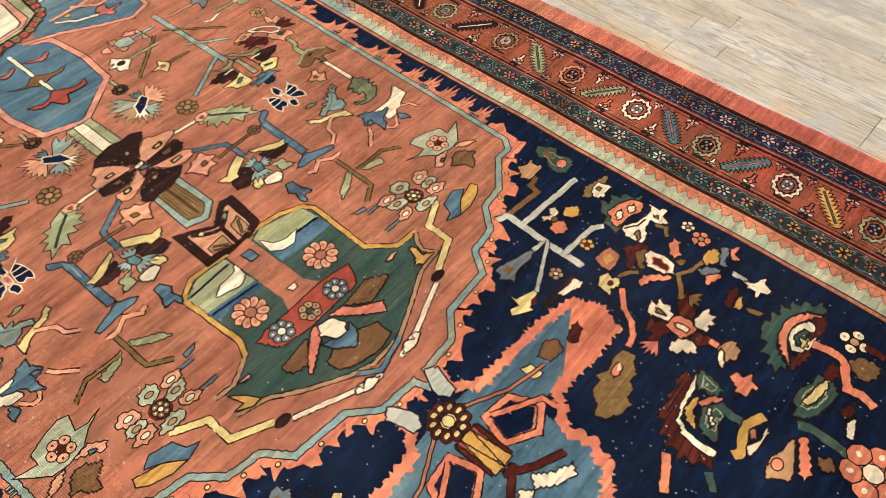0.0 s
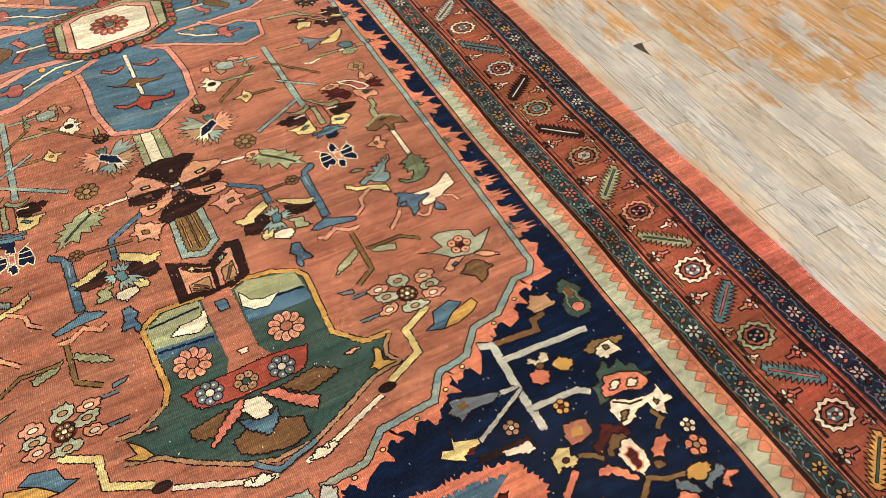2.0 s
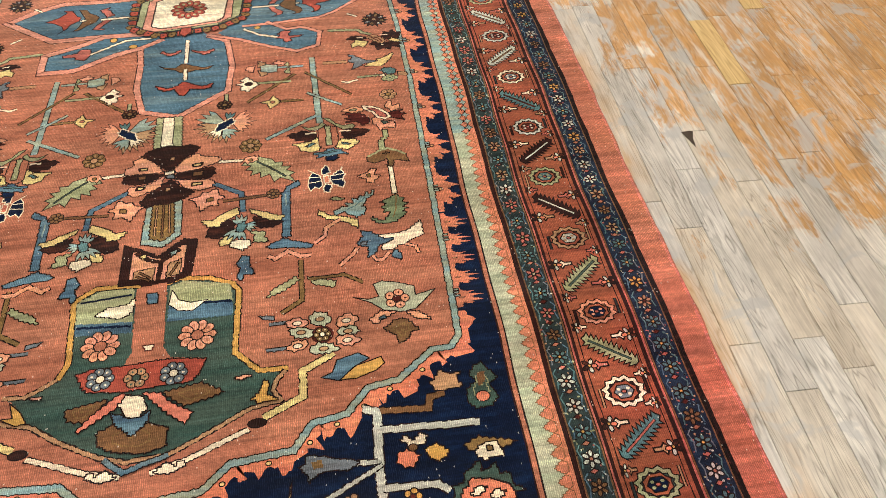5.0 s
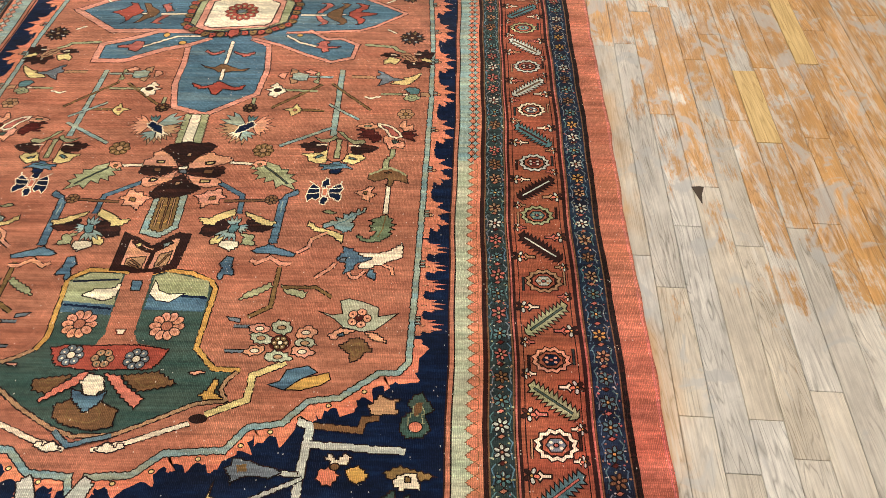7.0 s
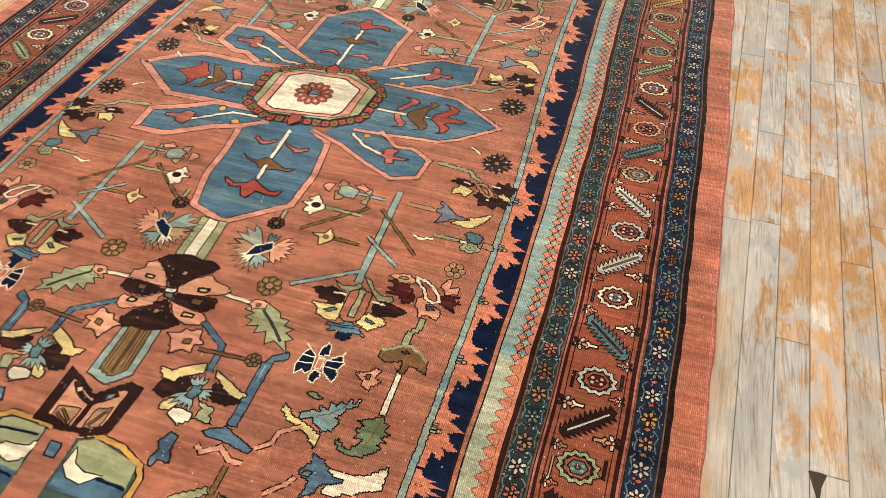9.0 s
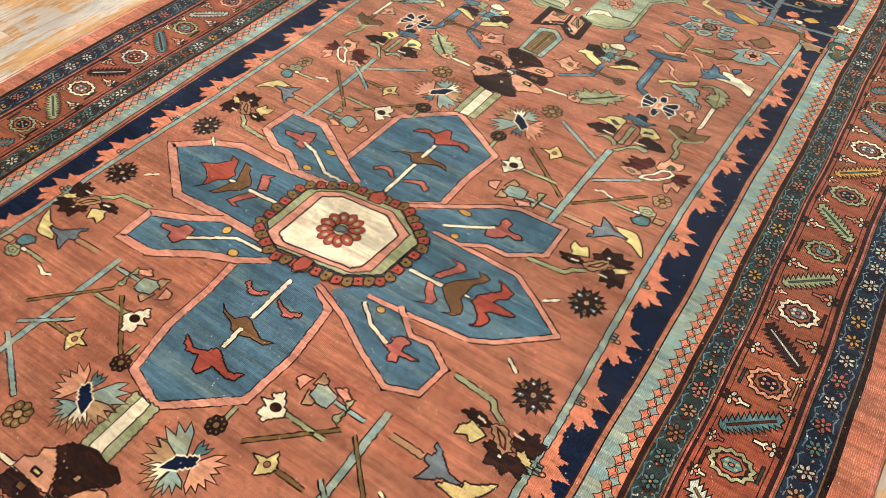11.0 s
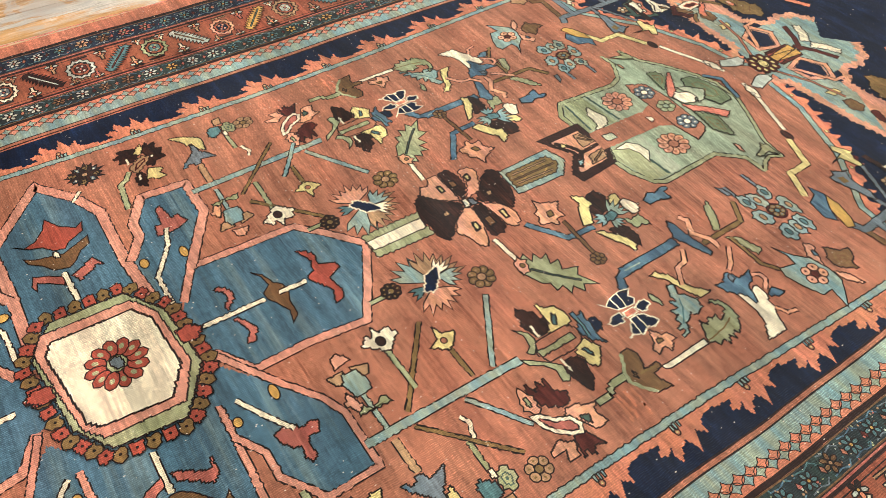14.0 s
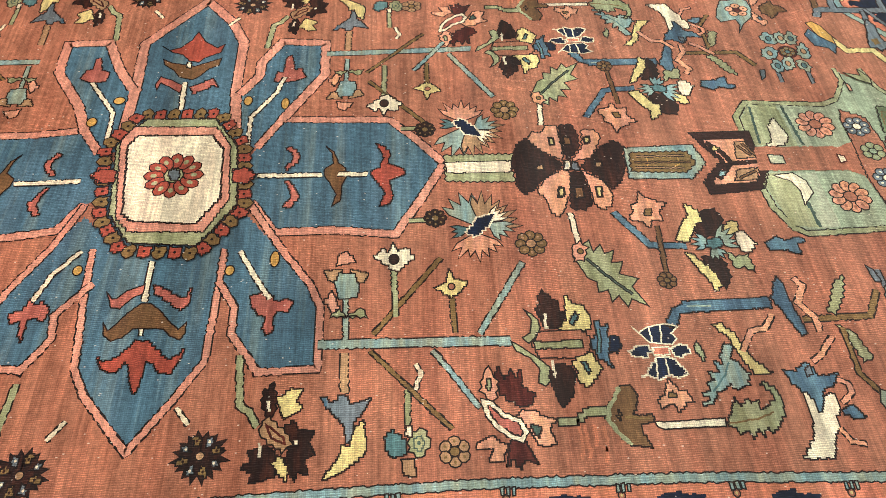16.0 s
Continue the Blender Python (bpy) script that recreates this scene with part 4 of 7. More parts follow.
def chevron_flower():
    d = Weave()
    d.fill("sage", (0.1, -14.3), (-0.1, -10.8), (-2.2, -7.9), (-2.0, -3.9), (-0.0, -4.3), (0.0, -7.8), (1.7, -10.6), (1.9, -14.5))
    d.fill("umber", (-6.5, -0.2), (-6.8, 1.9), (-4.5, 2.9), (0.2, 1.3), (0.0, 5.2), (1.8, 5.2), (2.2, 2.4), (4.6, 2.5), (7.1, 4.0), (6.6, -0.2), (4.2, -2.5), (0.7, -4.6), (-3.0, -3.0))
    d.band("sage", 0.9, (-6.2, -0.5), (-1.7, -3.5), (0.7, -4.2), (3.7, -2.4), (6.3, -0.2), line="")
    d.fill("khaki", (-0.1, -2.4), (-1.3, -1.5), (0.1, -0.8), (1.3, -1.8))
    d.band("khaki", 0.6, (0.4, -0.6), (0.9, 4.4), line="")
    return d


def comb_fruit():
    d = Weave()
    d.fill("cream", (-1.9, -14.9), (-0.9, -14.4), (-0.7, -12.7), (-0.9, 0.1), (0.9, -0.2), (0.9, -12.7), (0.4, -14.1))
    d.fill("fern", (0.1, -0.1), (-1.5, 1.4), (-5.3, 3.4), (-3.3, 4.1), (-5.2, 6.0), (-3.6, 6.3), (-4.8, 8.0), (-2.5, 7.7), (-3.6, 10.1), (-4.8, 11.3), (-6.5, 10.9), (-8.2, 9.3), (-8.6, 10.0), (-7.2, 12.4), (-4.1, 13.1), (-1.3, 12.5), (1.5, 10.3), (3.0, 8.7), (1.5, 8.2), (3.5, 6.9), (1.8, 6.1), (3.9, 4.6), (2.1, 3.9), (3.0, 2.0), (1.3, 1.5))
    d.band("khaki", 0.4, (0.3, 0.4), (-0.4, 6.5), (-1.7, 10.4), line="")
    return d


def sky_leaf():
    d = Weave()
    d.fill("sage", (-6.7, -5.4), (-5.3, -4.8), (-2.3, -4.3), (-1.5, -5.4), (-4.3, -6.5))
    d.fill("sky", (-5.9, 0.7), (-4.7, 2.2), (-1.9, 0.5), (-1.2, 1.9), (0.9, 3.4), (2.2, 4.2), (3.2, 3.0), (4.5, 3.5), (4.7, 2.0), (5.6, 0.3), (4.0, -0.9), (5.5, -2.3), (5.8, -4.3), (8.4, -5.7), (8.8, -8.4), (7.1, -6.1), (5.8, -7.5), (5.1, -5.5), (3.5, -6.1), (2.8, -4.0), (0.9, -5.2), (1.3, -2.6), (-1.4, -3.1), (-0.5, -1.1), (-2.1, -1.4))
    d.band("teal", 0.4, (-1.0, 0.2), (1.9, -1.3), (5.6, -4.9), line="")
    d.fill("yellow", (-10.4, -1.2), (-10.9, 1.1), (-8.0, 3.5), (-3.8, 4.7), (-0.9, 6.6), (1.9, 9.1), (2.1, 4.9), (-2.5, 2.9), (-6.7, 1.8))
    d.band("pink", 1.1, (-3.5, 4.2), (-8.4, 7.1), (-8.9, 10.5), (-12.5, 13.2))
    return d


def bird():
    d = Weave()
    d.fill("cream", (-6.3, -1.6), (-6.2, 1.0), (-4.2, 1.5), (-5.5, 3.8), (-5.0, 5.1), (-2.2, 5.1), (0.8, 3.4), (2.7, 3.9), (4.4, 1.7), (8.6, 0.3), (8.5, -5.9), (3.8, -2.5), (0.7, -1.4), (-2.5, -1.5))
    d.fill("blue", (-11.0, -4.2), (-10.6, -1.8), (-12.8, 0.8), (-12.1, 2.3), (-9.3, 3.3), (-9.8, 7.3), (-7.0, 5.5), (-5.5, 2.7), (-1.7, 1.3), (-0.8, 0.3), (-4.2, 0.3), (-6.1, -1.7), (-7.9, -3.3))
    d.fill("slate", (-11.5, 0.8), (-11.9, 2.2), (-9.5, 2.1), (-9.1, 0.5))
    d.fill("blue", (-1.5, 5.2), (-2.8, 8.1), (0.5, 10.0), (0.8, 6.8))
    d.band("pink", 0.9, (-8.3, 6.6), (-7.4, 8.7), (-5.1, 8.8), (-3.1, 5.9))
    d.band("pink", 1.1, (-12.7, 3.0), (-14.6, 5.8), (-18.5, 9.3))
    d.band("pink", 0.8, (2.4, 3.6), (5.4, 4.8), (6.0, 7.6))
    return d


def forked_bar():
    d = Weave()
    d.fill("blue", (3.2, -15.2), (-1.2, -12.6), (-2.9, -9.6), (-3.0, 0.8), (-3.2, 10.1), (-0.2, 9.8), (0.0, -1.4), (0.3, -10.9), (4.0, -13.1))
    d.band("sky", 0.5, (-1.5, -9.3), (-1.4, -3.8), line="")
    d.fill("blue", (-6.7, 12.1), (-8.7, 13.5), (-6.9, 14.5), (-2.3, 14.4), (2.2, 15.3), (6.6, 15.8), (7.5, 14.2), (4.6, 13.1), (0.9, 11.9), (-2.5, 10.5))
    d.band("pink", 1.3, (-8.0, 17.0), (-5.8, 18.7), (-1.5, 16.0), (2.4, 18.5), (6.4, 18.6))
    return d


def forked_leaf():
    d = Weave()
    d.band("khaki", 1.3, (-1, -8.6), (-1.2, 6.9), (-7.8, 10.9))
    d.fill("sage", (-2.6, -2.5), (-10.5, 1.9), (-12.3, 4.8), (-7.3, 3), (-1.9, -0.6))
    d.fill("sage", (0.6, -1.8), (2.7, 1.6), (9.3, 3.6), (10.2, 1.2), (4.6, -0.4))
    d.band("khaki", 0.9, (1.4, -0.5), (12.5, -0.9), (18.5, 2.8))
    d.fill("slate", (-14.9, 10.9), (-13.5, 12.4), (-10, 13), (-10.1, 11.4))
    return d


def carnation():
    d = Weave()
    d.band("blue", 1.5, (-11.2, -22.4), (-0.7, -15.5), (-0.1, -6.9))
    d.band("umber", 0.9, (-6.5, -12.6), (8.4, -13.5))
    d.rosette("umber", 7, 2.3, (9.5, -13.7), core="khaki")
    d.fill("pink", (-8.6, -19), (-11.7, -17.1), (-13, -18.3), (-14.2, -15.8), (-17.8, -15), (-15.2, -13.4), (-13.3, -8.8), (-10.9, -11.2), (-7.8, -10.6), (-8.3, -13.6), (-5.9, -14.4), (-7.6, -16.1))
    d.fill("khaki", (-11.9, -14.5), (-11.9, -12.8), (-9.7, -13.3), (-9.8, -15))
    d.fill("brown", (-6.1, -3.5), (-10.6, -0.7), (-11.2, 2.6), (-8.5, 3.8), (-4.5, 3), (-2.6, -0.7), (-2.7, -3.3))
    d.fill("brown", (3.1, -4.2), (3.3, -1.3), (4.7, 1), (9, 1.3), (12.5, -0.5), (10.4, -1.9), (7.6, -2.9))
    d.fill("yellow", (-1.7, -9), (-5.9, -7), (-9.3, -4.4), (-13, -4.7), (-12.1, -2.6), (-9.9, -1.4), (-7.4, -1.2), (-5.8, -3.6), (-1.1, -6.1))
    d.fill("yellow", (1.8, -7.9), (2.6, -5.7), (5.6, -3.5), (8.2, -1.8), (11.7, -1.2), (13.2, -3.4), (10.4, -3.7), (7.4, -5.6))
    d.fill("yellow", (-4.5, 2.7), (-7.2, 5.4), (-6.7, 7.1), (-3.9, 7), (-2, 3.4))
    d.fan("sky", (-0.5, -0.3), 5.3, -100, 40, 4)
    d.fan("sky", (-0.8, -0.2), 6.3, 111, 45, 5)
    d.fan("sky", (0.1, -1), 4.7, 22, 40, 4)
    d.fill("teal", (-1.9, -1.6), (-2.4, 2), (-0.1, 2.3), (1.5, -0.8), (0.4, -2.4))
    d.fill("sage", (1.9, 2.1), (3.6, 3.8), (2.8, 7), (8.3, 7.5), (6.6, 5.3), (6.9, 2.9))
    d.fill("cream", (-3.7, 5.8), (-3.9, 8.1), (-0.4, 10.1), (2.5, 8.2), (2.1, 5.8), (-0.3, 5.4))
    d.fill("blue", (-0.3, 12), (-2.2, 15.4), (-0.5, 16.7), (-1.7, 19.8), (-0.5, 22.6), (0.7, 19.9), (3.7, 20), (2.3, 17.2), (2, 12.4))
    return d


def green_leaf():
    d = Weave()
    d.band("cream", 1.1, (-18.3, -6.5), (-8.6, -5.9))
    d.fill("sage", (-5.2, -8), (-7.9, -6), (-9.8, -3.4), (-6.4, -2.9), (-8.4, -0.9), (-5.7, -0.3), (-6.6, 2), (-3, 0.8), (-3.2, 3.5), (0.2, 2.1), (1.7, 6.3), (3.8, 4.3), (9.4, 7.3), (7.1, 3.6), (9.2, 2.4), (6.1, 1), (7.8, -0.9), (4.5, -1.3), (5, -3.5), (2.2, -3.5), (0.9, -5.4))
    d.band("moss", 0.3, (-4.6, -4.8), (0.1, -1.3), (5.9, 4.1))
    d.fill("pink", (-7.7, -7.9), (-9.6, -5.7), (-7.8, -4), (-3.9, -5.4), (-3.7, -7.6))
    d.oval("khaki", (-6.6, -5.9), 0.8, 0.7)
    return d


def comb_carnation():
    d = Weave()
    d.fan("teal", (0.8, -2.1), 5.6, -80, 28, 3)
    d.fan("sky", (0.3, -0.7), 11.8, -152, 32, 4)
    d.fan("tan", (0, 0), 10.6, 138, 58, 8)
    d.fan("sky", (-0.8, 1.7), 6.7, 56, 38, 4)
    d.fan("pink", (2, -1.3), 8.4, 3, 60, 7)
    d.fan("cream", (-1, 1.2), 6.4, 125, 30, 4)
    d.fill("navy", (1.9, -3.8), (-2.6, -0.5), (-4.1, 4.1), (0.1, 2.2), (3.7, -1.7), line="cream")
    return d


def black_rosette():
    d = Weave()
    d.band("sage", 1.1, (0.6, -6.6), (0.4, -1.8))
    d.rosette("brown", 8, 2.8, (0, 0), core="khaki")
    return d


def white_flower():
    d = Weave()
    d.band("sage", 1.1, (3.7, 0), (16.5, 0.2))
    d.fill("cream", (-0.2, -4.9), (-2.7, -2.2), (-1.2, -1.4), (-4.1, 0.1), (-1.6, 1.2), (-2.8, 3.1), (0.7, 4.9), (3.3, 1.9), (4.5, 0.3), (2.4, -1.6))
    d.oval("brown", (0.8, 0), 1.5, 1.2)
    return d


def blue_carnation():
    d = Weave()
    d.band("sky", 1, (0, 0), (12, 0.3))
    d.fill("pink", (-7.6, -2.4), (-11.1, -1.9), (-12.2, 0.1), (-8.5, 2.4))
    d.fill("tan", (-6.4, -5.2), (-6.6, -1.1), (-2.8, -1.6), (-3.9, -4.2))
    d.fill("tan", (-6.5, 0.9), (-5.2, 5.1), (-2.6, 3.8), (-3, 1.2))
    d.fill("sky", (-2.9, -2.5), (-5.5, -1.7), (-5.4, 1.6), (-2.6, 3.2), (1.2, 2.6), (1.7, -1.5))
    d.fill("pink", (1.6, -4.9), (-0.9, -2.8), (3.7, -1.2), (5.4, -3.2))
    d.fill("sage", (6.1, -3.5), (4, -1.4), (6.3, 0.2), (3.9, 3.6), (6.5, 5.1))
    return d


def yellow_flower():
    d = Weave()
    d.band("khaki", 0.9, (3.1, 0.2), (12.6, 0.3))
    d.fill("yellow", (0.6, -3.8), (-0.8, -1.1), (-4.6, 0), (-1.5, 1.3), (-0.6, 3.9), (1.6, 2.4), (3.4, 0.4), (2.5, -1.7))
    d.oval("rust", (0.5, 0.2), 0.9, 0.8)
    return d


def khaki_rosette():
    d = Weave()
    d.band("sky", 1.2, (5.3, -2.6), (24, -14.1))
    d.rosette("khaki", 8, 3.8, (0, 0), core="tan")
    return d


def thin_stem():
    d = Weave()
    d.band("khaki", 1, (4.3, -7.5), (-15.5, 8.3))
    d.band("khaki", 0.8, (8.4, -8.1), (26.9, 8.5))
    d.band("sky", 1, (8.7, 5.3), (22.5, 14.5))
    return d


def quartered_cross():
    d = Weave()
    d.fill("brown", (-14.4, -1.5), (-14.7, 1.9), (-10.4, 3.1), (-5.9, 2.7), (-1.4, -0.9), (-8.5, -2.0))
    d.fill("pink", (-14.4, -2.0), (-14.5, -5.0), (-11.8, -6.9), (-12.6, -9.1), (-9.3, -10.7), (-6.4, -9.8), (-1.4, -1.9), (-8.5, -2.0))
    d.fill("brown", (-9.9, -10.9), (-7.9, -13.4), (-4.5, -14.8), (-1.0, -15.6), (2.9, -14.6), (5.8, -15.3), (9.6, -13.2), (7.8, -10.8), (5.1, -8.3), (-0.0, -2.1), (-6.3, -8.3))
    d.fill("pink", (1.1, -2.3), (5.1, -8.0), (8.4, -10.5), (10.7, -8.3), (15.3, -7.5), (17.2, -5.7), (15.4, -4.1), (9.2, -1.7), (2.6, -0.7))
    d.fill("brown", (2.6, -0.7), (11.0, -2.0), (14.6, -2.3), (15.1, 0.9), (13.1, 3.3), (7.5, 2.8), (2.7, 2.2))
    d.fill("pink", (2.1, 2.3), (8.4, 3.4), (13.4, 3.6), (15.3, 5.8), (14.2, 7.7), (10.5, 8.8), (7.7, 7.8), (4.8, 6.2))
    d.fill("brown", (1.1, 2.1), (4.2, 6.3), (8.7, 9.1), (6.0, 11.8), (1.2, 13.9), (-2.8, 13.5), (-5.4, 14.7), (-8.3, 12.3), (-5.6, 8.0), (-2.1, 4.4))
    d.fill("pink", (-1.3, 0.2), (-6.2, 3.6), (-12.4, 4.3), (-12.3, 7.6), (-10.1, 9.1), (-7.1, 8.0), (-2.1, 5.2))
    d.fill("yellow", (-9.9, -4.9), (-9.4, -3.7), (-7.1, -3.6), (-7.4, -4.8), width=0.6)
    d.fill("umber", (-9.9, -0.8), (-9.8, 1.0), (-7.2, 0.8), (-7.0, -1.1), width=0.5)
    d.fill("yellow", (-9.7, 4.6), (-9.9, 6.0), (-7.4, 5.6), (-7.2, 4.4), width=0.6)
    d.fill("tan", (-0.1, -9.1), (-0.1, -7.5), (1.5, -7.7), (1.4, -9.3), width=0.5)
    d.fill("tan", (-0.5, 6.1), (-0.4, 7.7), (1.3, 7.4), (1.3, 5.8), width=0.5)
    d.fill("yellow", (7.7, -4.6), (7.8, -3.2), (10.7, -3.7), (10.9, -5.0), width=0.6)
    d.fill("umber", (7.7, -0.5), (7.8, 1.6), (11.1, 1.4), (11.4, -0.8), width=0.5)
    d.fill("yellow", (7.8, 4.8), (8.0, 6.2), (11.0, 6.1), (11.1, 4.7), width=0.6)
    d.fill("cream", (-1.6, -1.8), (-1.1, -0.2), (1.8, -0.7), (1.5, -2.3), width=0.5)
    d.fill("slate", (-0.9, -0.0), (-0.5, 1.5), (2.1, 2.0), (1.8, -0.4), width=0.5)
    d.fill("bone", (-0.8, -1.5), (-0.6, -0.8), (0.8, -1.2), (0.8, -1.8), line="")
    return d


def cream_shaft():
    d = Weave()
    d.fill("sage", (-4.7, -9.2), (-4.4, 9.5), (0.3, 8), (5.2, 8.5), (4.4, -9))
    d.fill("cream", (-2.2, -9.2), (-2, 8.1), (1.9, 7.7), (1.6, -8.8))
    return d


def khaki_shaft():
    d = Weave()
    d.fill("sky", (-5.6, -9.6), (-6.1, 8.9), (0.5, 11), (5.9, 6), (5.2, -10.2))
    d.fill("khaki", (-3.8, -8.4), (-3.7, 6.8), (0.5, 8.2), (3.7, 5), (2.8, -9.1))
    d.band("tan", 0.3, (-2.3, -6.9), (-2.2, 5.7))
    d.band("umber", 0.3, (-0.3, -7.8), (0.1, 7))
    d.band("tan", 0.3, (1.4, -7.8), (2.2, 5))
    return d


def double_axe():
    d = Weave()
    d.fill("chestnut", (-11.1, -8.0), (-11.1, 8.4), (-5.7, 8.4), (-2.1, 11.3), (2.4, 9.7), (9.4, 6.3), (10.7, -7.6), (6.3, -8.3), (1.3, -3.7), (-0.6, -2.1), (-5.4, -5.3))
    d.fill("pink", (-8.5, -5.6), (-8.4, 6.3), (-4.9, 6.6), (-1.2, 7.9), (4.6, 6.8), (6.9, 4.9), (7.6, -5.5), (5.7, -5.6), (0.4, -0.7), (-5.3, -3.7))
    d.band("brown", 1.5, (-7.4, -4.4), (-4.0, -1.2), (0.3, 0.5), (0.0, 8.9), line="")
    d.band("brown", 1.5, (0.3, 0.5), (5.7, -4.3), line="")
    d.fill("tan", (-7.1, 3.2), (-7.4, 6.3), (-1.6, 7.6), (-1.2, 2.4))
    d.fill("tan", (2.5, 1.6), (2.1, 7.1), (6.1, 5.6), (6.5, -0.4))
    d.band("umber", 0.4, (-5.9, 3.7), (-2.1, 6.5))
    d.band("umber", 0.4, (-6.6, 5.1), (-2.4, 7.5))
    d.band("umber", 0.4, (5.6, 1.1), (3.1, 6.2))
    d.fill("yellow", (-6.1, -2.6), (-5.2, -1.0), (-3.6, -2.0), (-4.5, -3.3))
    d.fill("sky", (2.3, -2.7), (3.5, -1.6), (5.4, -3.3), (4.4, -4.0))
    return d


def white_blossom():
    d = Weave()
    d.fill("pink", (-8.7, 6.3), (-5.1, 3.4), (-0.4, 4.4), (-3.6, 5.8), (-6.7, 7.9))
    d.fill("pink", (2.0, 4.8), (6.1, 5.2), (9.0, 8.5), (4.8, 7.6))
    d.fill("blue", (-5.7, 5.6), (-3.8, 5.0), (-3.8, 6.2), (-5.5, 6.7))
    d.fill("umber", (-4.7, 9.9), (-1.7, 7.2), (0.9, 6.7), (3.6, 9.3), (5.1, 11.6), (2.3, 12.1), (1.0, 14.8), (-1.2, 15.3), (-1.7, 12.3))
    d.fill("mint", (-12.3, -2.6), (-7.9, -1.1), (-4.8, -1.8), (-6.1, -6.5), (-3.4, -7.5), (1.4, -6.1), (5.6, -4.2), (5.7, -0.9), (11.7, -2.3), (7.6, 1.6), (4.9, 4.3), (0.4, 4.5), (-4.3, 3.2), (-7.1, 0.3))
    d.rosette("pink", 5, 3.6, (0.1, -0.2), core="maroon", line="brown")
    return d


def clustered_flower():
    d = Weave()
    d.band("slate", 0.9, (-14.8, -5.1), (-10.0, -5.0))
    d.band("slate", 0.9, (-15.6, 3.7), (-10.2, 3.6))
    d.oval("maroon", (-0.3, 0.5), 3.2, 3, "")
    d.fill("mint", (-3.9, -5.5), (-2.1, -7.6), (1.3, -6.9), (2.7, -4.2), (0.5, -2.2), (-2.6, -3.2))
    d.oval("tan", (-0.7, -4.9), 1.3, 0.8)
    d.fill("pink", (3.9, -4.1), (7.1, -6.0), (10.2, -3.7), (7.9, -0.9), (3.9, -1.5))
    d.oval("cream", (6.6, -3.3), 1.3, 0.8)
    d.fill("mint", (4.2, -0.8), (8.4, -1.4), (10.3, 0.8), (7.1, 2.1), (3.9, 1.1))
    d.oval("tan", (6.8, 0.4), 1.3, 0.8)
    d.fill("pink", (3.2, 2.0), (7.2, 1.4), (10.4, 3.8), (7.5, 5.5), (3.5, 4.4))
    d.oval("cream", (6.4, 3.4), 1.3, 0.8)
    d.fill("mint", (-4.1, 4.8), (-1.6, 3.0), (2.2, 4.1), (4.3, 6.1), (1.1, 7.0), (-3.2, 6.7))
    d.oval("tan", (-0.2, 5.3), 1.3, 0.8)
    d.fill("pink", (-10.5, 4.0), (-7.7, 1.4), (-4.3, 1.9), (-4.9, 4.3), (-8.0, 5.2))
    d.oval("cream", (-7.1, 3.4), 1.3, 0.8)
    d.fill("mint", (-9.6, -2.3), (-6.5, -3.1), (-2.7, -1.4), (-3.3, 1.1), (-7.7, 0.8))
    d.oval("tan", (-6.0, -1.0), 1.3, 0.8)
    d.fill("pink", (-10.6, -5.1), (-7.1, -6.3), (-3.7, -4.6), (-4.7, -3.0), (-8.9, -2.8))
    d.oval("cream", (-7.0, -4.3), 1.3, 0.8)
    d.rosette("khaki", 6, 2.4, (-0.3, 0.5), core="cream")
    return d


def gold_bird():
    d = Weave()
    d.fill("blue", (-8.4, 2.9), (-5.2, 1.6), (-3.8, -2.1), (1.9, -3.6), (4.8, -1.4), (0.1, 0.9), (-3.2, 4.6))
    d.fill("gold", (-3.5, 4.3), (0.9, 0.5), (8, -1.5), (8.7, 0.7), (6.3, 2.6), (0.7, 4.5))
    return d


def jagged_bolt():
    d = Weave()
    d.band("yellow", 1.8, (9.1, -8.9), (0.7, -4.5), (0.6, 3.2), (-9.7, 8.1))
    d.band("cream", 1.2, (-13.2, 10.7), (-28.5, 16.8), (-36.6, 18.9))
    d.fill("cream", (-35.8, 18.9), (-33, 16.4), (-31, 17.9), (-29.3, 16.3), (-27.8, 18.2), (-31.9, 19.7))
    d.oval("brown", (-11.2, 9.3), 2.4, 1.3)
    return d


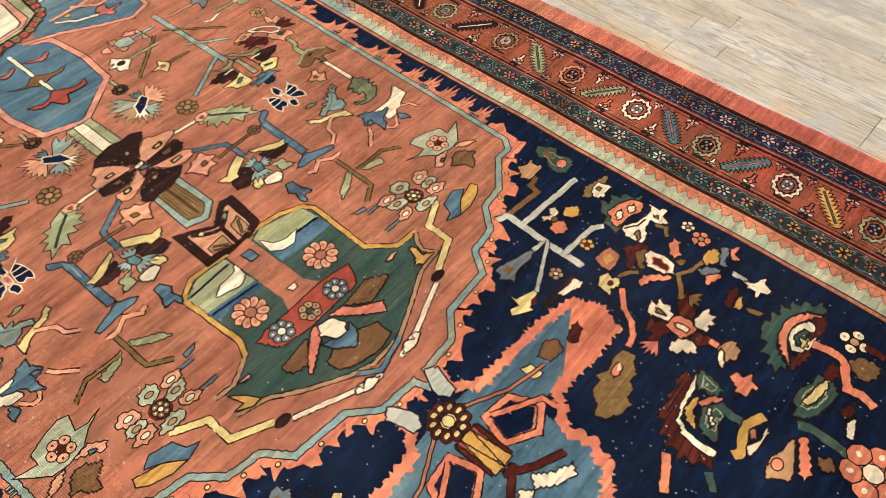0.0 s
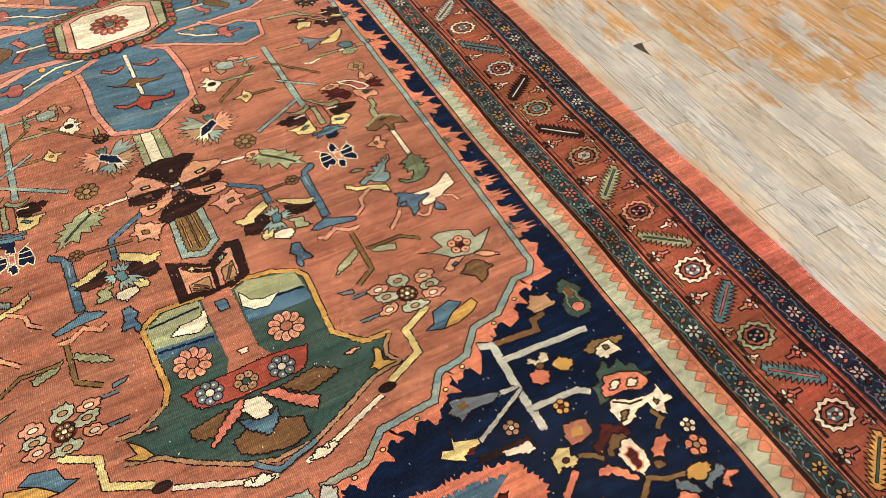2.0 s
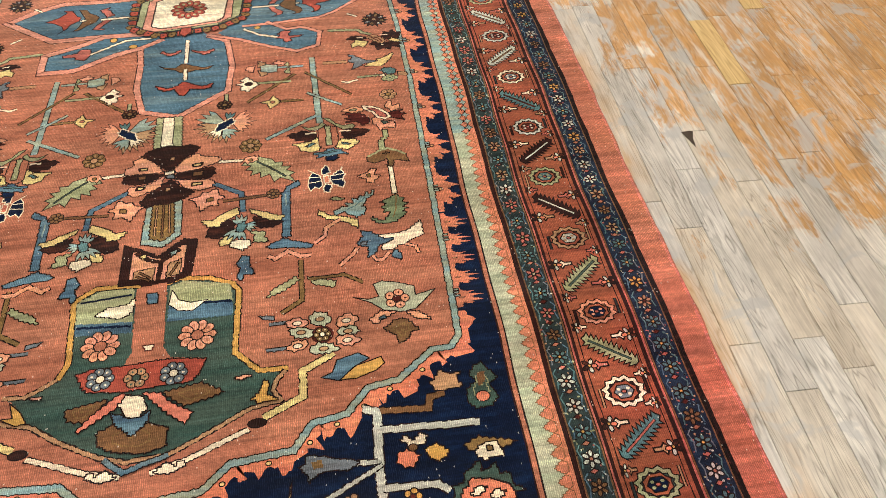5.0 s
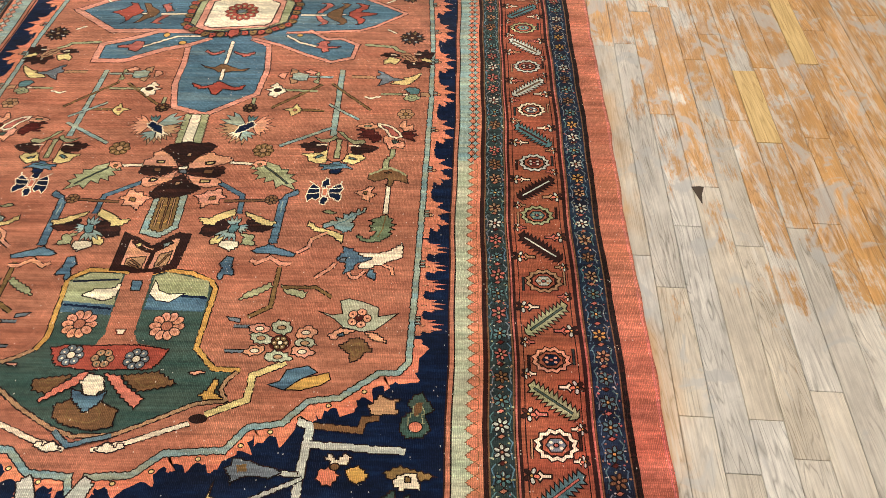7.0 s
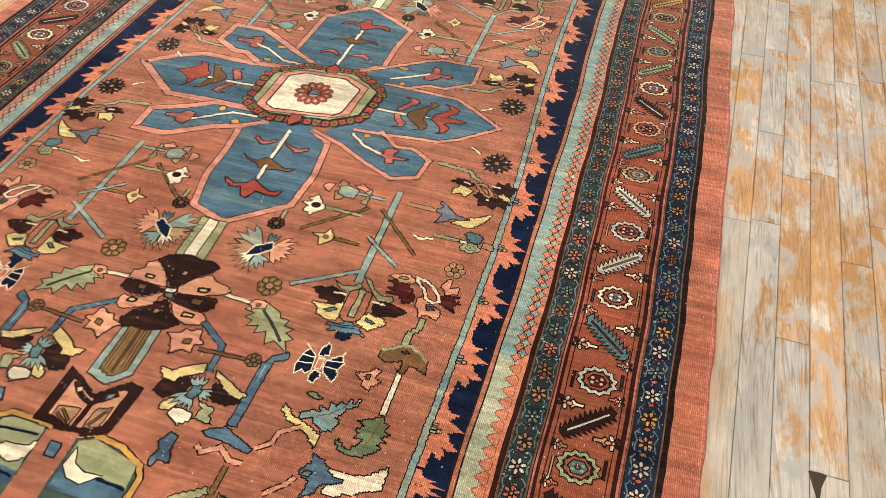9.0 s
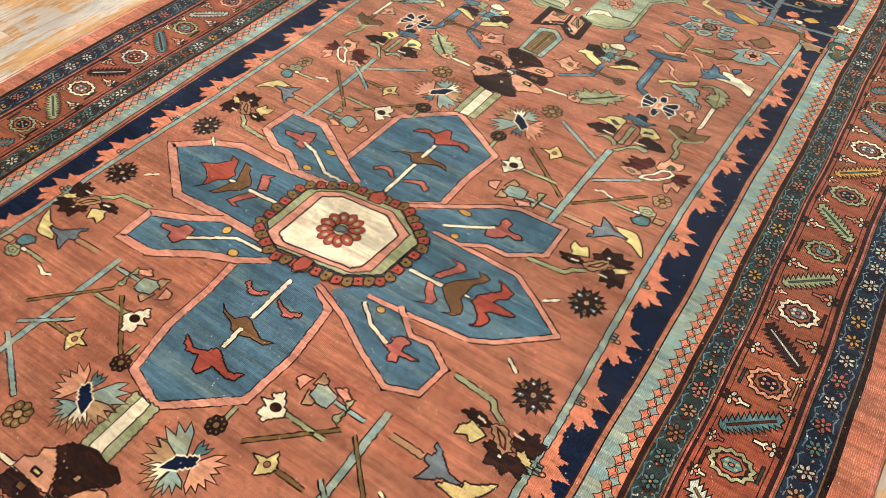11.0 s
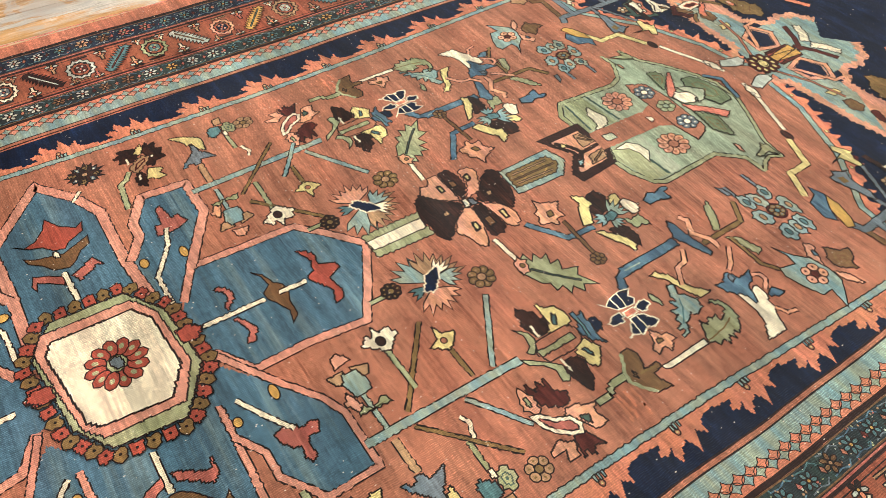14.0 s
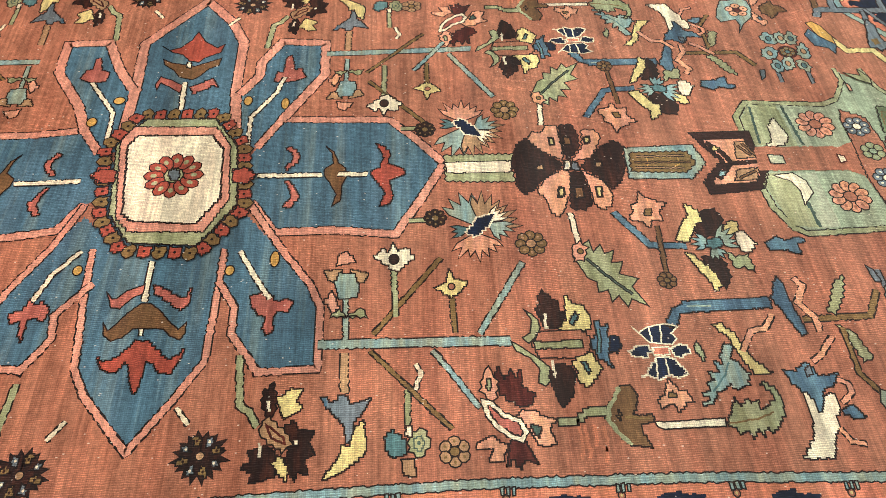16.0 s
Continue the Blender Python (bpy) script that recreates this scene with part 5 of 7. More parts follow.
def vine_branch():
    d = Weave()
    d.band("bone", 2.1, (-2.7, -22.4), (0.8, -20.9), (-0.2, -5.8), (-0.2, 6.0))
    d.band("bone", 1.8, (1.4, -15.7), (12.9, -15.0), (26.1, -14.3))
    d.band("bone", 1.7, (0.3, -0.4), (13.2, 0.6), (15.6, 2.6))
    d.band("bone", 1, (0.6, -6.4), (-15.6, 1.6))
    d.band("bone", 1.3, (-0.7, -7.4), (-7.6, -7.8))
    d.fill("moss", (24.5, -23.7), (27.7, -26.7), (25.6, -28.4), (28.0, -31.1), (30.0, -32.3), (31.6, -29.1), (33.2, -26.4), (31.0, -24.6), (32.6, -20.4), (30.2, -18.4), (26.3, -18.0), (24.3, -19.7))
    d.oval("coral", (28.4, -21.4), 1.9, 1.6)
    d.fill("umber", (28.1, -28.5), (30.2, -29.2), (29.7, -25.3), (27.8, -24.5), line="")
    d.fill("tan", (15.3, -27.3), (18.5, -30.7), (20.9, -29.5), (23.9, -29.9), (22.6, -27.7), (23.8, -25.1), (20.3, -24.7), (17.1, -24.3))
    d.band("umber", 1.6, (1.5, -21.1), (14.0, -20.0), (14.8, -23.2), (18.6, -23.8))
    d.fill("khaki", (20.7, -8.4), (25.1, -10.3), (31.3, -8.5), (34.3, -7.9), (31.4, -6.5), (22.7, -6.6))
    d.fill("cream", (23.3, -6.6), (26.1, -8.3), (29.0, -8.4), (30.1, -6.4), (30.3, -4.3), (27.2, -4.1), (25.6, -3.5), (23.7, -4.8))
    d.fill("khaki", (26.4, -7.3), (28.0, -7.2), (27.8, -5.9), (26.4, -6.0))
    d.fill("cream", (5.5, -12.2), (7.4, -13.6), (8.6, -11.6), (10.6, -13.6), (12.6, -12.1), (11.4, -10.2), (8.3, -9.9))
    d.fill("coral", (4.3, -8.6), (6.8, -9.5), (10.0, -7.6), (8.1, -4.7), (5.9, -4.6), (4.3, -6.3))
    d.fill("gold", (11.0, -9.0), (14.1, -10.2), (17.5, -7.3), (14.6, -5.0), (11.9, -6.6))
    d.oval("umber", (8.5, -9.7), 1.2, 1.0)
    d.rosette("tan", 5, 2.2, (-7.3, 2.0), core="cream")
    d.rosette("gold", 5, 2.2, (6.8, 2.8), core="maroon")
    d.fill("slate", (-19.6, -8.6), (-17.5, -9.7), (-17.7, -11.5), (-14.6, -11.2), (-10.9, -9.7), (-7.1, -8.9), (-4.1, -7.7), (-7.6, -6.0), (-11.2, -6.7), (-14.3, -6.2), (-17.3, -4.3), (-17.3, -6.7))
    d.fill("khaki", (-16.4, -9.7), (-13.6, -10.1), (-13.6, -7.9), (-16.1, -7.6), line="")
    d.fill("yellow", (-21.1, -5.4), (-21.5, -1.3), (-15.8, 0.8), (-16.0, 2.2), (-21.1, 3.4), (-21.0, 4.8), (-23.9, 3.1), (-26.5, 1.2), (-25.0, -0.4), (-22.5, 0.6))
    d.fill("maroon", (-19.2, 1.9), (-17.6, 2.3), (-18.9, 4.0), (-20.1, 3.4), line="")
    d.fill("brown", (-18.4, 5.1), (-4.8, 5.6), (-4.6, 7.4), (-18.3, 6.9))
    d.fill("cream", (-13.0, 6.3), (-7.6, 6.8), (-4.7, 6.7), (-5.5, 8.7), (-4.3, 9.4), (-6.8, 10.0), (-9.1, 8.6), (-12.3, 8.2))
    d.fill("yellow", (-0.4, 11.7), (2.3, 12.7), (1.5, 14.5), (3.1, 16.4), (0.2, 18.2), (-1.6, 16.7), (-3.8, 17.6), (-3.6, 15.2), (-3.0, 13.0))
    d.oval("maroon", (-0.3, 15.3), 0.9, 0.7)
    d.fill("rust", (4.0, 7.2), (7.5, 7.5), (10.1, 8.1), (10.0, 10.5), (9.3, 12.4), (5.9, 13.1), (3.1, 12.7), (2.6, 10.4))
    d.fill("gold", (5.5, 8.9), (8.1, 9.4), (7.2, 11.5), (4.6, 10.9), line="")
    return d


def vine_palmette():
    d = Weave()
    d.fill("moss", (-3.6, -8.1), (0.0, -10.1), (-0.3, -7.3), (3.2, -9.2), (3.8, -6.3), (5.8, -6.5), (6.2, -3.5), (8.3, -1.7), (5.4, -2.0), (0.0, -4.5), (-4.7, -3.2), (-4.9, -0.5), (-7.9, 0.1), (-6.9, -3.4), (-7.4, -5.2), (-4.4, -5.4))
    d.fill("coral", (-2.7, -6.1), (1.4, -5.4), (5.6, -3.5), (6.2, -0.3), (3.2, 0.8), (0.6, -0.7), (-2.6, -0.8), (-5.7, -1.4), (-5.6, -3.1))
    d.fill("cream", (-1.8, -4.2), (0.2, -3.7), (-1.6, -2.0), (-3.5, -2.4))
    d.fill("cream", (1.8, -3.0), (4.1, -2.2), (2.7, -0.7), (0.5, -1.4))
    d.fill("cream", (-4.9, -0.5), (-0.3, 1.9), (4.4, 2.5), (6.9, 1.0), (7.0, 3.7), (8.3, 5.8), (5.4, 6.1), (4.3, 8.5), (2.4, 6.8), (1.9, 4.4), (-0.9, 4.7), (-3.8, 6.7), (-6.5, 6.4), (-6.7, 4.5), (-6.7, 2.1))
    d.band("brown", 0.5, (-4.8, 0.2), (-1.8, 2.5), (1.6, 2.9), line="")
    d.fill("khaki", (-4.7, 3.3), (-2.8, 3.8), (-4.4, 5.5), (-6.1, 5.2))
    d.fill("khaki", (4.3, 3.6), (5.1, 5.2), (3.4, 5.6))
    d.fill("maroon", (-10.8, 3.7), (-8.0, 5.3), (-5.6, 6.9), (-5.9, 8.8), (-10.2, 7.7), (-13.4, 9.0), (-14.8, 11.7), (-15.5, 9.3), (-15.3, 6.9), (-12.6, 6.2))
    d.fill("umber", (-10.2, 6.7), (-7.0, 8.1), (-8.0, 10.4), (-11.1, 9.6), (-12.7, 11.6), (-13.5, 10.1))
    d.fill("cream", (-9.1, 9.1), (-6.7, 9.6), (-5.7, 13.0), (-6.9, 16.7), (-9.6, 17.9), (-11.3, 15.3), (-11.7, 11.6))
    d.fill("maroon", (-8.6, 10.8), (-7.5, 12.1), (-8.3, 16.2), (-9.9, 16.4), (-10.1, 12.3), line="coral")
    d.fill("coral", (-2.6, 12.2), (0.7, 11.9), (1.0, 14.1), (-1.5, 14.5), (-2.7, 16.5), (-5.0, 15.6), (-4.5, 13.9))
    d.fill("umber", (-4.8, 15.8), (-3.2, 18.1), (-5.9, 18.4), (-6.5, 17.1))
    d.fill("coral", (-17.6, 12.3), (-14.9, 12.3), (-12.5, 14.4), (-9.8, 18.7), (-12.4, 17.6), (-15.3, 14.5), (-18.0, 13.9))
    d.band("khaki", 1.0, (1.3, 6.1), (2.4, 8.6), (-0.1, 10.4))
    d.band("khaki", 1.0, (-19.2, 7.7), (-16.4, 8.9), (-14.7, 10.8))
    d.band("khaki", 1.0, (-9.5, 18.5), (-5.8, 20.6), (-0.6, 21.8))
    d.band("khaki", 1.2, (-9.4, 19.1), (-12.7, 21.9), (-15.1, 23.0))
    d.fill("gold", (-0.1, 20.6), (3.3, 20.7), (4.9, 22.1), (3.6, 24.4), (0.7, 24.4), (-1.7, 22.7))
    d.fill("slate", (5.7, 22.9), (7.5, 23.9), (5.6, 25.6), (2.8, 25.8), (1.1, 27.6), (0.4, 25.1))
    d.fill("coral", (7.2, 24.7), (9.5, 26.7), (6.3, 26.5), (5.1, 29.0), (3.6, 26.6))
    d.fill("slate", (-4.4, 21.7), (-1.8, 23.1), (-0.3, 26.5), (-2.3, 26.3), (-5.4, 23.8))
    d.fill("coral", (-5.2, 24.1), (-3.1, 25.4), (-1.2, 27.6), (-3.9, 27.1), (-7.3, 25.9))
    d.band("bone", 1.3, (0.4, 28.9), (0.4, 32.7))
    d.fill("cream", (0.5, 32.3), (1.0, 34.5), (4.8, 36.3), (2.4, 37.1), (1.3, 39.5), (-0.7, 37.7), (-3.2, 36.3), (-0.7, 35.6), (-1.7, 34.0))
    d.fill("maroon", (-9.6, 32.0), (-5.2, 30.9), (-2.7, 31.8), (-4.2, 33.2), (-6.4, 33.1), (-10.6, 33.8))
    d.fill("gold", (-9.2, 33.9), (-6.6, 33.5), (-4.4, 33.9), (-6.5, 35.6), (-8.6, 35.7))
    d.fill("khaki", (-6.9, 36.1), (-5.9, 38.3), (-5.4, 40.9), (-7.7, 39.7), (-8.1, 37.3))
    d.fill("umber", (4.5, 15.8), (7.0, 15.7), (7.6, 17.7), (6.0, 19.9), (3.4, 19.7), (2.7, 17.7))
    d.rosette("coral", 5, 2.6, (5.0, 17.5), core="tan")
    d.rosette("cream", 5, 1.9, (6.5, 12.8), core="tan")
    return d


def star_palmette():
    d = Weave()
    d.fill("maroon", (-2.7, -6.5), (-3.3, -4.4), (-0.1, -2.1), (-1.7, -0.3), (-4.5, -1.4), (-6.8, -1.5), (-8.9, -3.9), (-5.9, -3.4), (-6.3, -5.2))
    d.fill("maroon", (6.1, -3.6), (8.6, -3.6), (7.6, -1.9), (6.8, -0.0), (3.9, 1.3), (2.0, 0.4), (1.5, -1.6), (3.8, -3.5))
    d.fill("maroon", (-3.1, 3.3), (0.3, 3.3), (1.5, 6.5), (-0.1, 8.2), (-2.0, 5.9), (-3.6, 5.3))
    d.fill("cream", (-1.1, -7.8), (1.5, -8.5), (0.8, -6.9), (2.9, -7.3), (2.2, -5.4), (2.8, -4.6), (1.1, -2.5), (-0.9, -1.6), (-1.6, -3.8), (-1.8, -5.4), (-3.0, -6.3))
    d.fill("khaki", (0.3, -6.6), (0.8, -5.2), (-0.3, -3.7), (-0.9, -5.3))
    d.fill("cream", (3.1, 1.7), (6.0, 1.8), (8.3, 3.1), (6.6, 3.4), (7.0, 4.9), (5.4, 4.4), (5.0, 5.7), (3.4, 4.7), (2.3, 6.1), (1.4, 4.1), (1.2, 2.6))
    d.fill("cream", (-5.5, 0.5), (-3.1, 1.6), (-2.1, 3.6), (-2.6, 5.2), (-4.5, 6.8), (-4.9, 5.1), (-6.3, 5.1), (-5.5, 3.6), (-7.9, 3.3), (-6.7, 2.1), (-7.9, 1.1))
    d.fill("coral", (-2.5, -2.6), (0.4, -2.4), (2.0, -1.0), (2.5, 1.0), (1.4, 3.3), (-1.4, 3.1), (-3.1, 1.6), (-3.1, -0.6))
    d.fill("cream", (-0.5, -1.6), (0.4, -0.1), (0.2, 2.3), (-1.1, 2.2), (-1.6, 0.2), line="maroon")
    d.fan("rosewood", (-6.8, -1.5), 5.0, 190, 40, 5)
    d.fan("umber", (7.8, -2.6), 3.6, 90, 60, 4)
    d.band("coral", 1.6, (0.3, 6.9), (0.3, 9.0))
    d.fill("tan", (-0.3, 9.1), (2.1, 9.4), (4.0, 11.1), (2.3, 13.1), (0.1, 13.4), (-1.5, 12.4), (-4.1, 11.9), (-1.7, 10.9))
    d.fill("cream", (-2.2, 9.9), (0.2, 9.3), (0.1, 10.5), (-2.0, 11.9), (-3.8, 12.3), (-3.6, 10.8))
    d.fill("coral", (-4.7, 14.1), (-2.7, 15.1), (-2.9, 16.5), (-0.6, 17.6), (-2.7, 18.4), (-3.1, 20.7), (-4.7, 19.2), (-6.8, 19.2), (-6.9, 17.5), (-8.6, 17.1), (-5.9, 16.3))
    return d


def khaki_bird():
    d = Weave()
    d.band("coral", 1.5, (28.4, -16.5), (23.3, -12.6), (20.9, -8.6), (17.2, -5.9), (13.8, -5.2))
    d.fill("khaki", (8.8, -6.4), (12.5, -5.7), (12.7, -3.8), (13.0, -2.0), (10.2, -1.2), (8.1, 0.8), (5.5, 0.7), (4.2, 2.5), (1.4, 2.6), (0.4, 4.3), (-3.7, 3.6), (-7.2, 1.4), (-8.2, -1.2), (-5.2, -2.3), (-2.7, -5.5), (0.4, -5.3), (1.6, -6.8), (4.4, -5.5), (6.3, -5.8))
    d.fill("coral", (5.4, -4.9), (8.1, -4.6), (8.2, -3.0), (5.6, -2.6), (3.8, -3.2))
    d.fill("cream", (7.1, -4.3), (8.4, -3.8), (7.3, -3.1), (6.1, -3.5), line="")
    d.band("umber", 0.5, (-0.9, -3.4), (2.7, -0.1), line="")
    d.band("umber", 0.5, (-3.4, -2.5), (0.4, 1.0), line="")
    d.band("umber", 0.5, (1.6, -4.4), (5.8, -0.4), line="")
    return d


def feather_palmette():
    d = Weave()
    d.fill("maroon", (6.0, -7.5), (2.3, -8.1), (1.3, -7.1), (-2.4, -7.7), (-2.8, -6.8), (-8.1, -6.8), (-7.2, -4.9), (-11.0, -4.3), (-9.8, -2.5), (-12.6, -2.0), (-11.2, -0.3), (-13.4, 1.6), (-11.6, 2.2), (-13.1, 4.3), (-10.8, 5.3), (-10.8, 7.9), (-8.6, 6.7), (-8.5, 2.8), (-7.7, -1.0), (-4.7, -3.4), (0.5, -4.3), (5.2, -5.2))
    for a, b in (((3.4, -6.9), (-2.2, -6.5)), ((0.9, -5.9), (-5.7, -5.5)), ((-2.2, -5.1), (-8.8, -4.8)), ((-5.0, -3.7), (-9.7, -3.4)), ((-7.5, -1.8), (-11.4, -1.6)), ((-8.2, 0.3), (-11.9, 0.8)), ((-8.6, 2.3), (-11.9, 2.9)), ((-8.9, 4.3), (-10.9, 4.9))):
        d.band("chestnut", 0.35, a, b, line="")
    d.fill("cream", (6.7, -5.6), (7.9, -5.3), (3.1, -3.5), (-1.2, -3.3), (-4.9, -2.6), (-6.6, -0.3), (-6.8, 3.8), (-6.5, 7.0), (-8.6, 6.9), (-8.7, 3.5), (-8.1, -0.7), (-5.7, -3.2), (-1.7, -4.5), (3.5, -5.1))
    d.fill("gold", (1.8, -2.7), (1.8, -1.8), (-1.4, -1.5), (-3.8, 0.6), (-5.4, 0.9), (-4.6, -1.9), (-2.3, -3.2))
    d.fill("moss", (8.2, -5.2), (8.0, -2.6), (6.9, 1.4), (3.9, 0.2), (4.0, -1.8), (3.3, -3.0), (5.3, -4.7))
    d.fill("moss", (-0.1, -0.6), (2.5, 0.9), (4.2, 2.4), (3.0, 4.5), (1.0, 3.5), (-3.1, 5.3), (-5.2, 6.1), (-5.3, 2.9), (-3.8, 0.9))
    d.fill("cream", (0.5, 0.7), (1.3, 1.0), (-1.6, 3.5), (-2.8, 3.0))
    d.fill("coral", (0.7, -1.9), (4.0, 0.1), (5.4, 2.1), (4.2, 2.3), (1.9, 0.3), (0.3, -0.8))
    d.band("moss", 1.8, (2.7, 3.5), (2.5, 6.0), (2.5, 8.3))
    d.band("gold", 2.0, (6.8, 10.5), (2.8, 8.7), (0.5, 8.8), (-3.4, 10.6), (-5.2, 9.6))
    d.fill("cream", (-1.7, 10.7), (1.1, 12.4), (3.4, 11.9), (5.5, 12.3), (4.3, 13.1), (0.2, 12.9), (-3.0, 12.7), (-3.7, 11.7))
    d.fill("rust", (1.9, 9.5), (3.4, 10.8), (1.5, 11.6), (-0.1, 10.6))
    d.band("coral", 1.9, (-13.6, -0.9), (-21.1, 2.9))
    d.band("moss", 1.5, (-11.7, 7.6), (-14.8, 10.3))
    d.fill("tan", (-4.0, 15.8), (-0.6, 15.7), (2.1, 16.9), (6.5, 17.0), (5.0, 18.5), (-0.9, 20.8), (-2.9, 20.8), (-4.6, 18.3), (-5.8, 16.7))
    d.oval("coral", (-1.2, 17.3), 1.5, 1.2)
    d.fill("coral", (7.2, 18.0), (8.4, 19.6), (1.4, 23.5), (-0.9, 23.1), (-0.3, 21.5))
    d.band("moss", 2.0, (9.7, 16.7), (10.7, 19.8), (10.4, 24.7), (9.6, 29.8))
    d.fill("umber", (5.5, 22.8), (7.5, 25.4), (5.1, 27.1), (2.6, 24.7))
    d.rosette("coral", 6, 6.6, (9.4, 32.8), core="cream")
    d.fill("cream", (16.6, 24.4), (19.1, 25.5), (13.9, 27.2), (13.1, 25.3))
    d.fill("maroon", (18.5, 21.8), (22.0, 23.5), (20.5, 25.0), (17.2, 23.7))
    return d


def rayed_palmette():
    d = Weave()
    d.fill("moss", (-3.7, -7.7), (-1.3, -8.1), (-0.5, -6.8), (1.9, -8.2), (2.4, -6.2), (5.5, -7.4), (5.1, -5.0), (7.7, -5.4), (7.7, -3.4), (9.9, -3.3), (9.5, -0.9), (11.9, -0.0), (10.3, 2.0), (8.4, 1.2), (7.2, -1.5), (4.0, -3.4), (1.1, -3.9), (-2.6, -3.6), (-5.9, -2.5), (-8.0, -0.4), (-9.9, 2.1), (-10.4, 0.2), (-12.8, 0.5), (-11.3, -1.3), (-12.0, -2.5), (-9.3, -2.8), (-9.5, -4.9), (-6.3, -4.8), (-6.7, -6.5))
    d.fill("coral", (-3.5, -3.7), (0.8, -4.3), (4.0, -3.4), (7.1, -1.2), (8.4, 1.2), (8.1, 2.7), (6.2, 0.6), (3.4, -1.7), (0.2, -2.2), (-3.4, -1.3), (-6.3, 0.6), (-8.2, 2.3), (-8.3, 0.5), (-6.4, -1.7))
    d.fill("cream", (-2.5, -1.7), (0.7, -2.1), (3.6, -1.0), (6.4, 1.3), (4.9, 3.3), (1.5, 3.5), (-2.6, 3.2), (-4.6, 1.7), (-5.0, -0.0))
    d.fill("maroon", (5.9, 0.2), (8.6, 2.0), (7.0, 3.5), (3.8, 3.8), (0.7, 2.5), (0.9, 1.3), (4.1, 2.3))
    d.fill("moss", (-1.0, -0.8), (2.5, 0.1), (2.1, 1.4), (-1.3, 1.5), (-3.0, 0.4))
    d.fill("yellow", (-0.9, 0.2), (-0.1, 1.5), (-1.2, 2.6), (-2.6, 1.8))
    d.fill("maroon", (-7.3, 0.8), (-4.5, 1.9), (-1.4, 3.7), (-3.4, 4.1), (-7.0, 3.3), (-9.5, 2.6))
    d.band("coral", 1.9, (0.0, 3.1), (0.7, 7.0), (0.4, 9.7), (-1.1, 12.4))
    d.fill("umber", (0.6, 10.9), (3.7, 12.7), (3.9, 17.3), (0.5, 17.6), (-2.0, 15.6), (-1.4, 13.3))
    d.rosette("cream", 4, 3.4, (6.4, 10.1), core="tan")
    d.band("maroon", 1.6, (6.8, 12.3), (6.6, 16.9))
    d.fill("moss", (-15.9, 5.6), (-12.9, 5.8), (-9.9, 7.2), (-6.5, 7.3), (-6.9, 9.0), (-6.7, 11.0), (-8.6, 12.8), (-11.8, 12.4), (-15.8, 11.4), (-18.6, 9.7), (-20.1, 7.1), (-17.2, 7.3))
    d.fill("yellow", (-15.2, 7.6), (-10.0, 8.3), (-6.4, 9.6), (-8.1, 10.5), (-12.9, 9.9), (-15.3, 8.7))
    d.fill("maroon", (-6.2, 8.2), (-1.6, 8.3), (-2.3, 10.1), (-4.3, 11.2), (-6.9, 9.8))
    d.band("coral", 1.9, (-1.2, 10.9), (-6.1, 13.7), (-5.5, 16.5), (-6.7, 19.9))
    return d


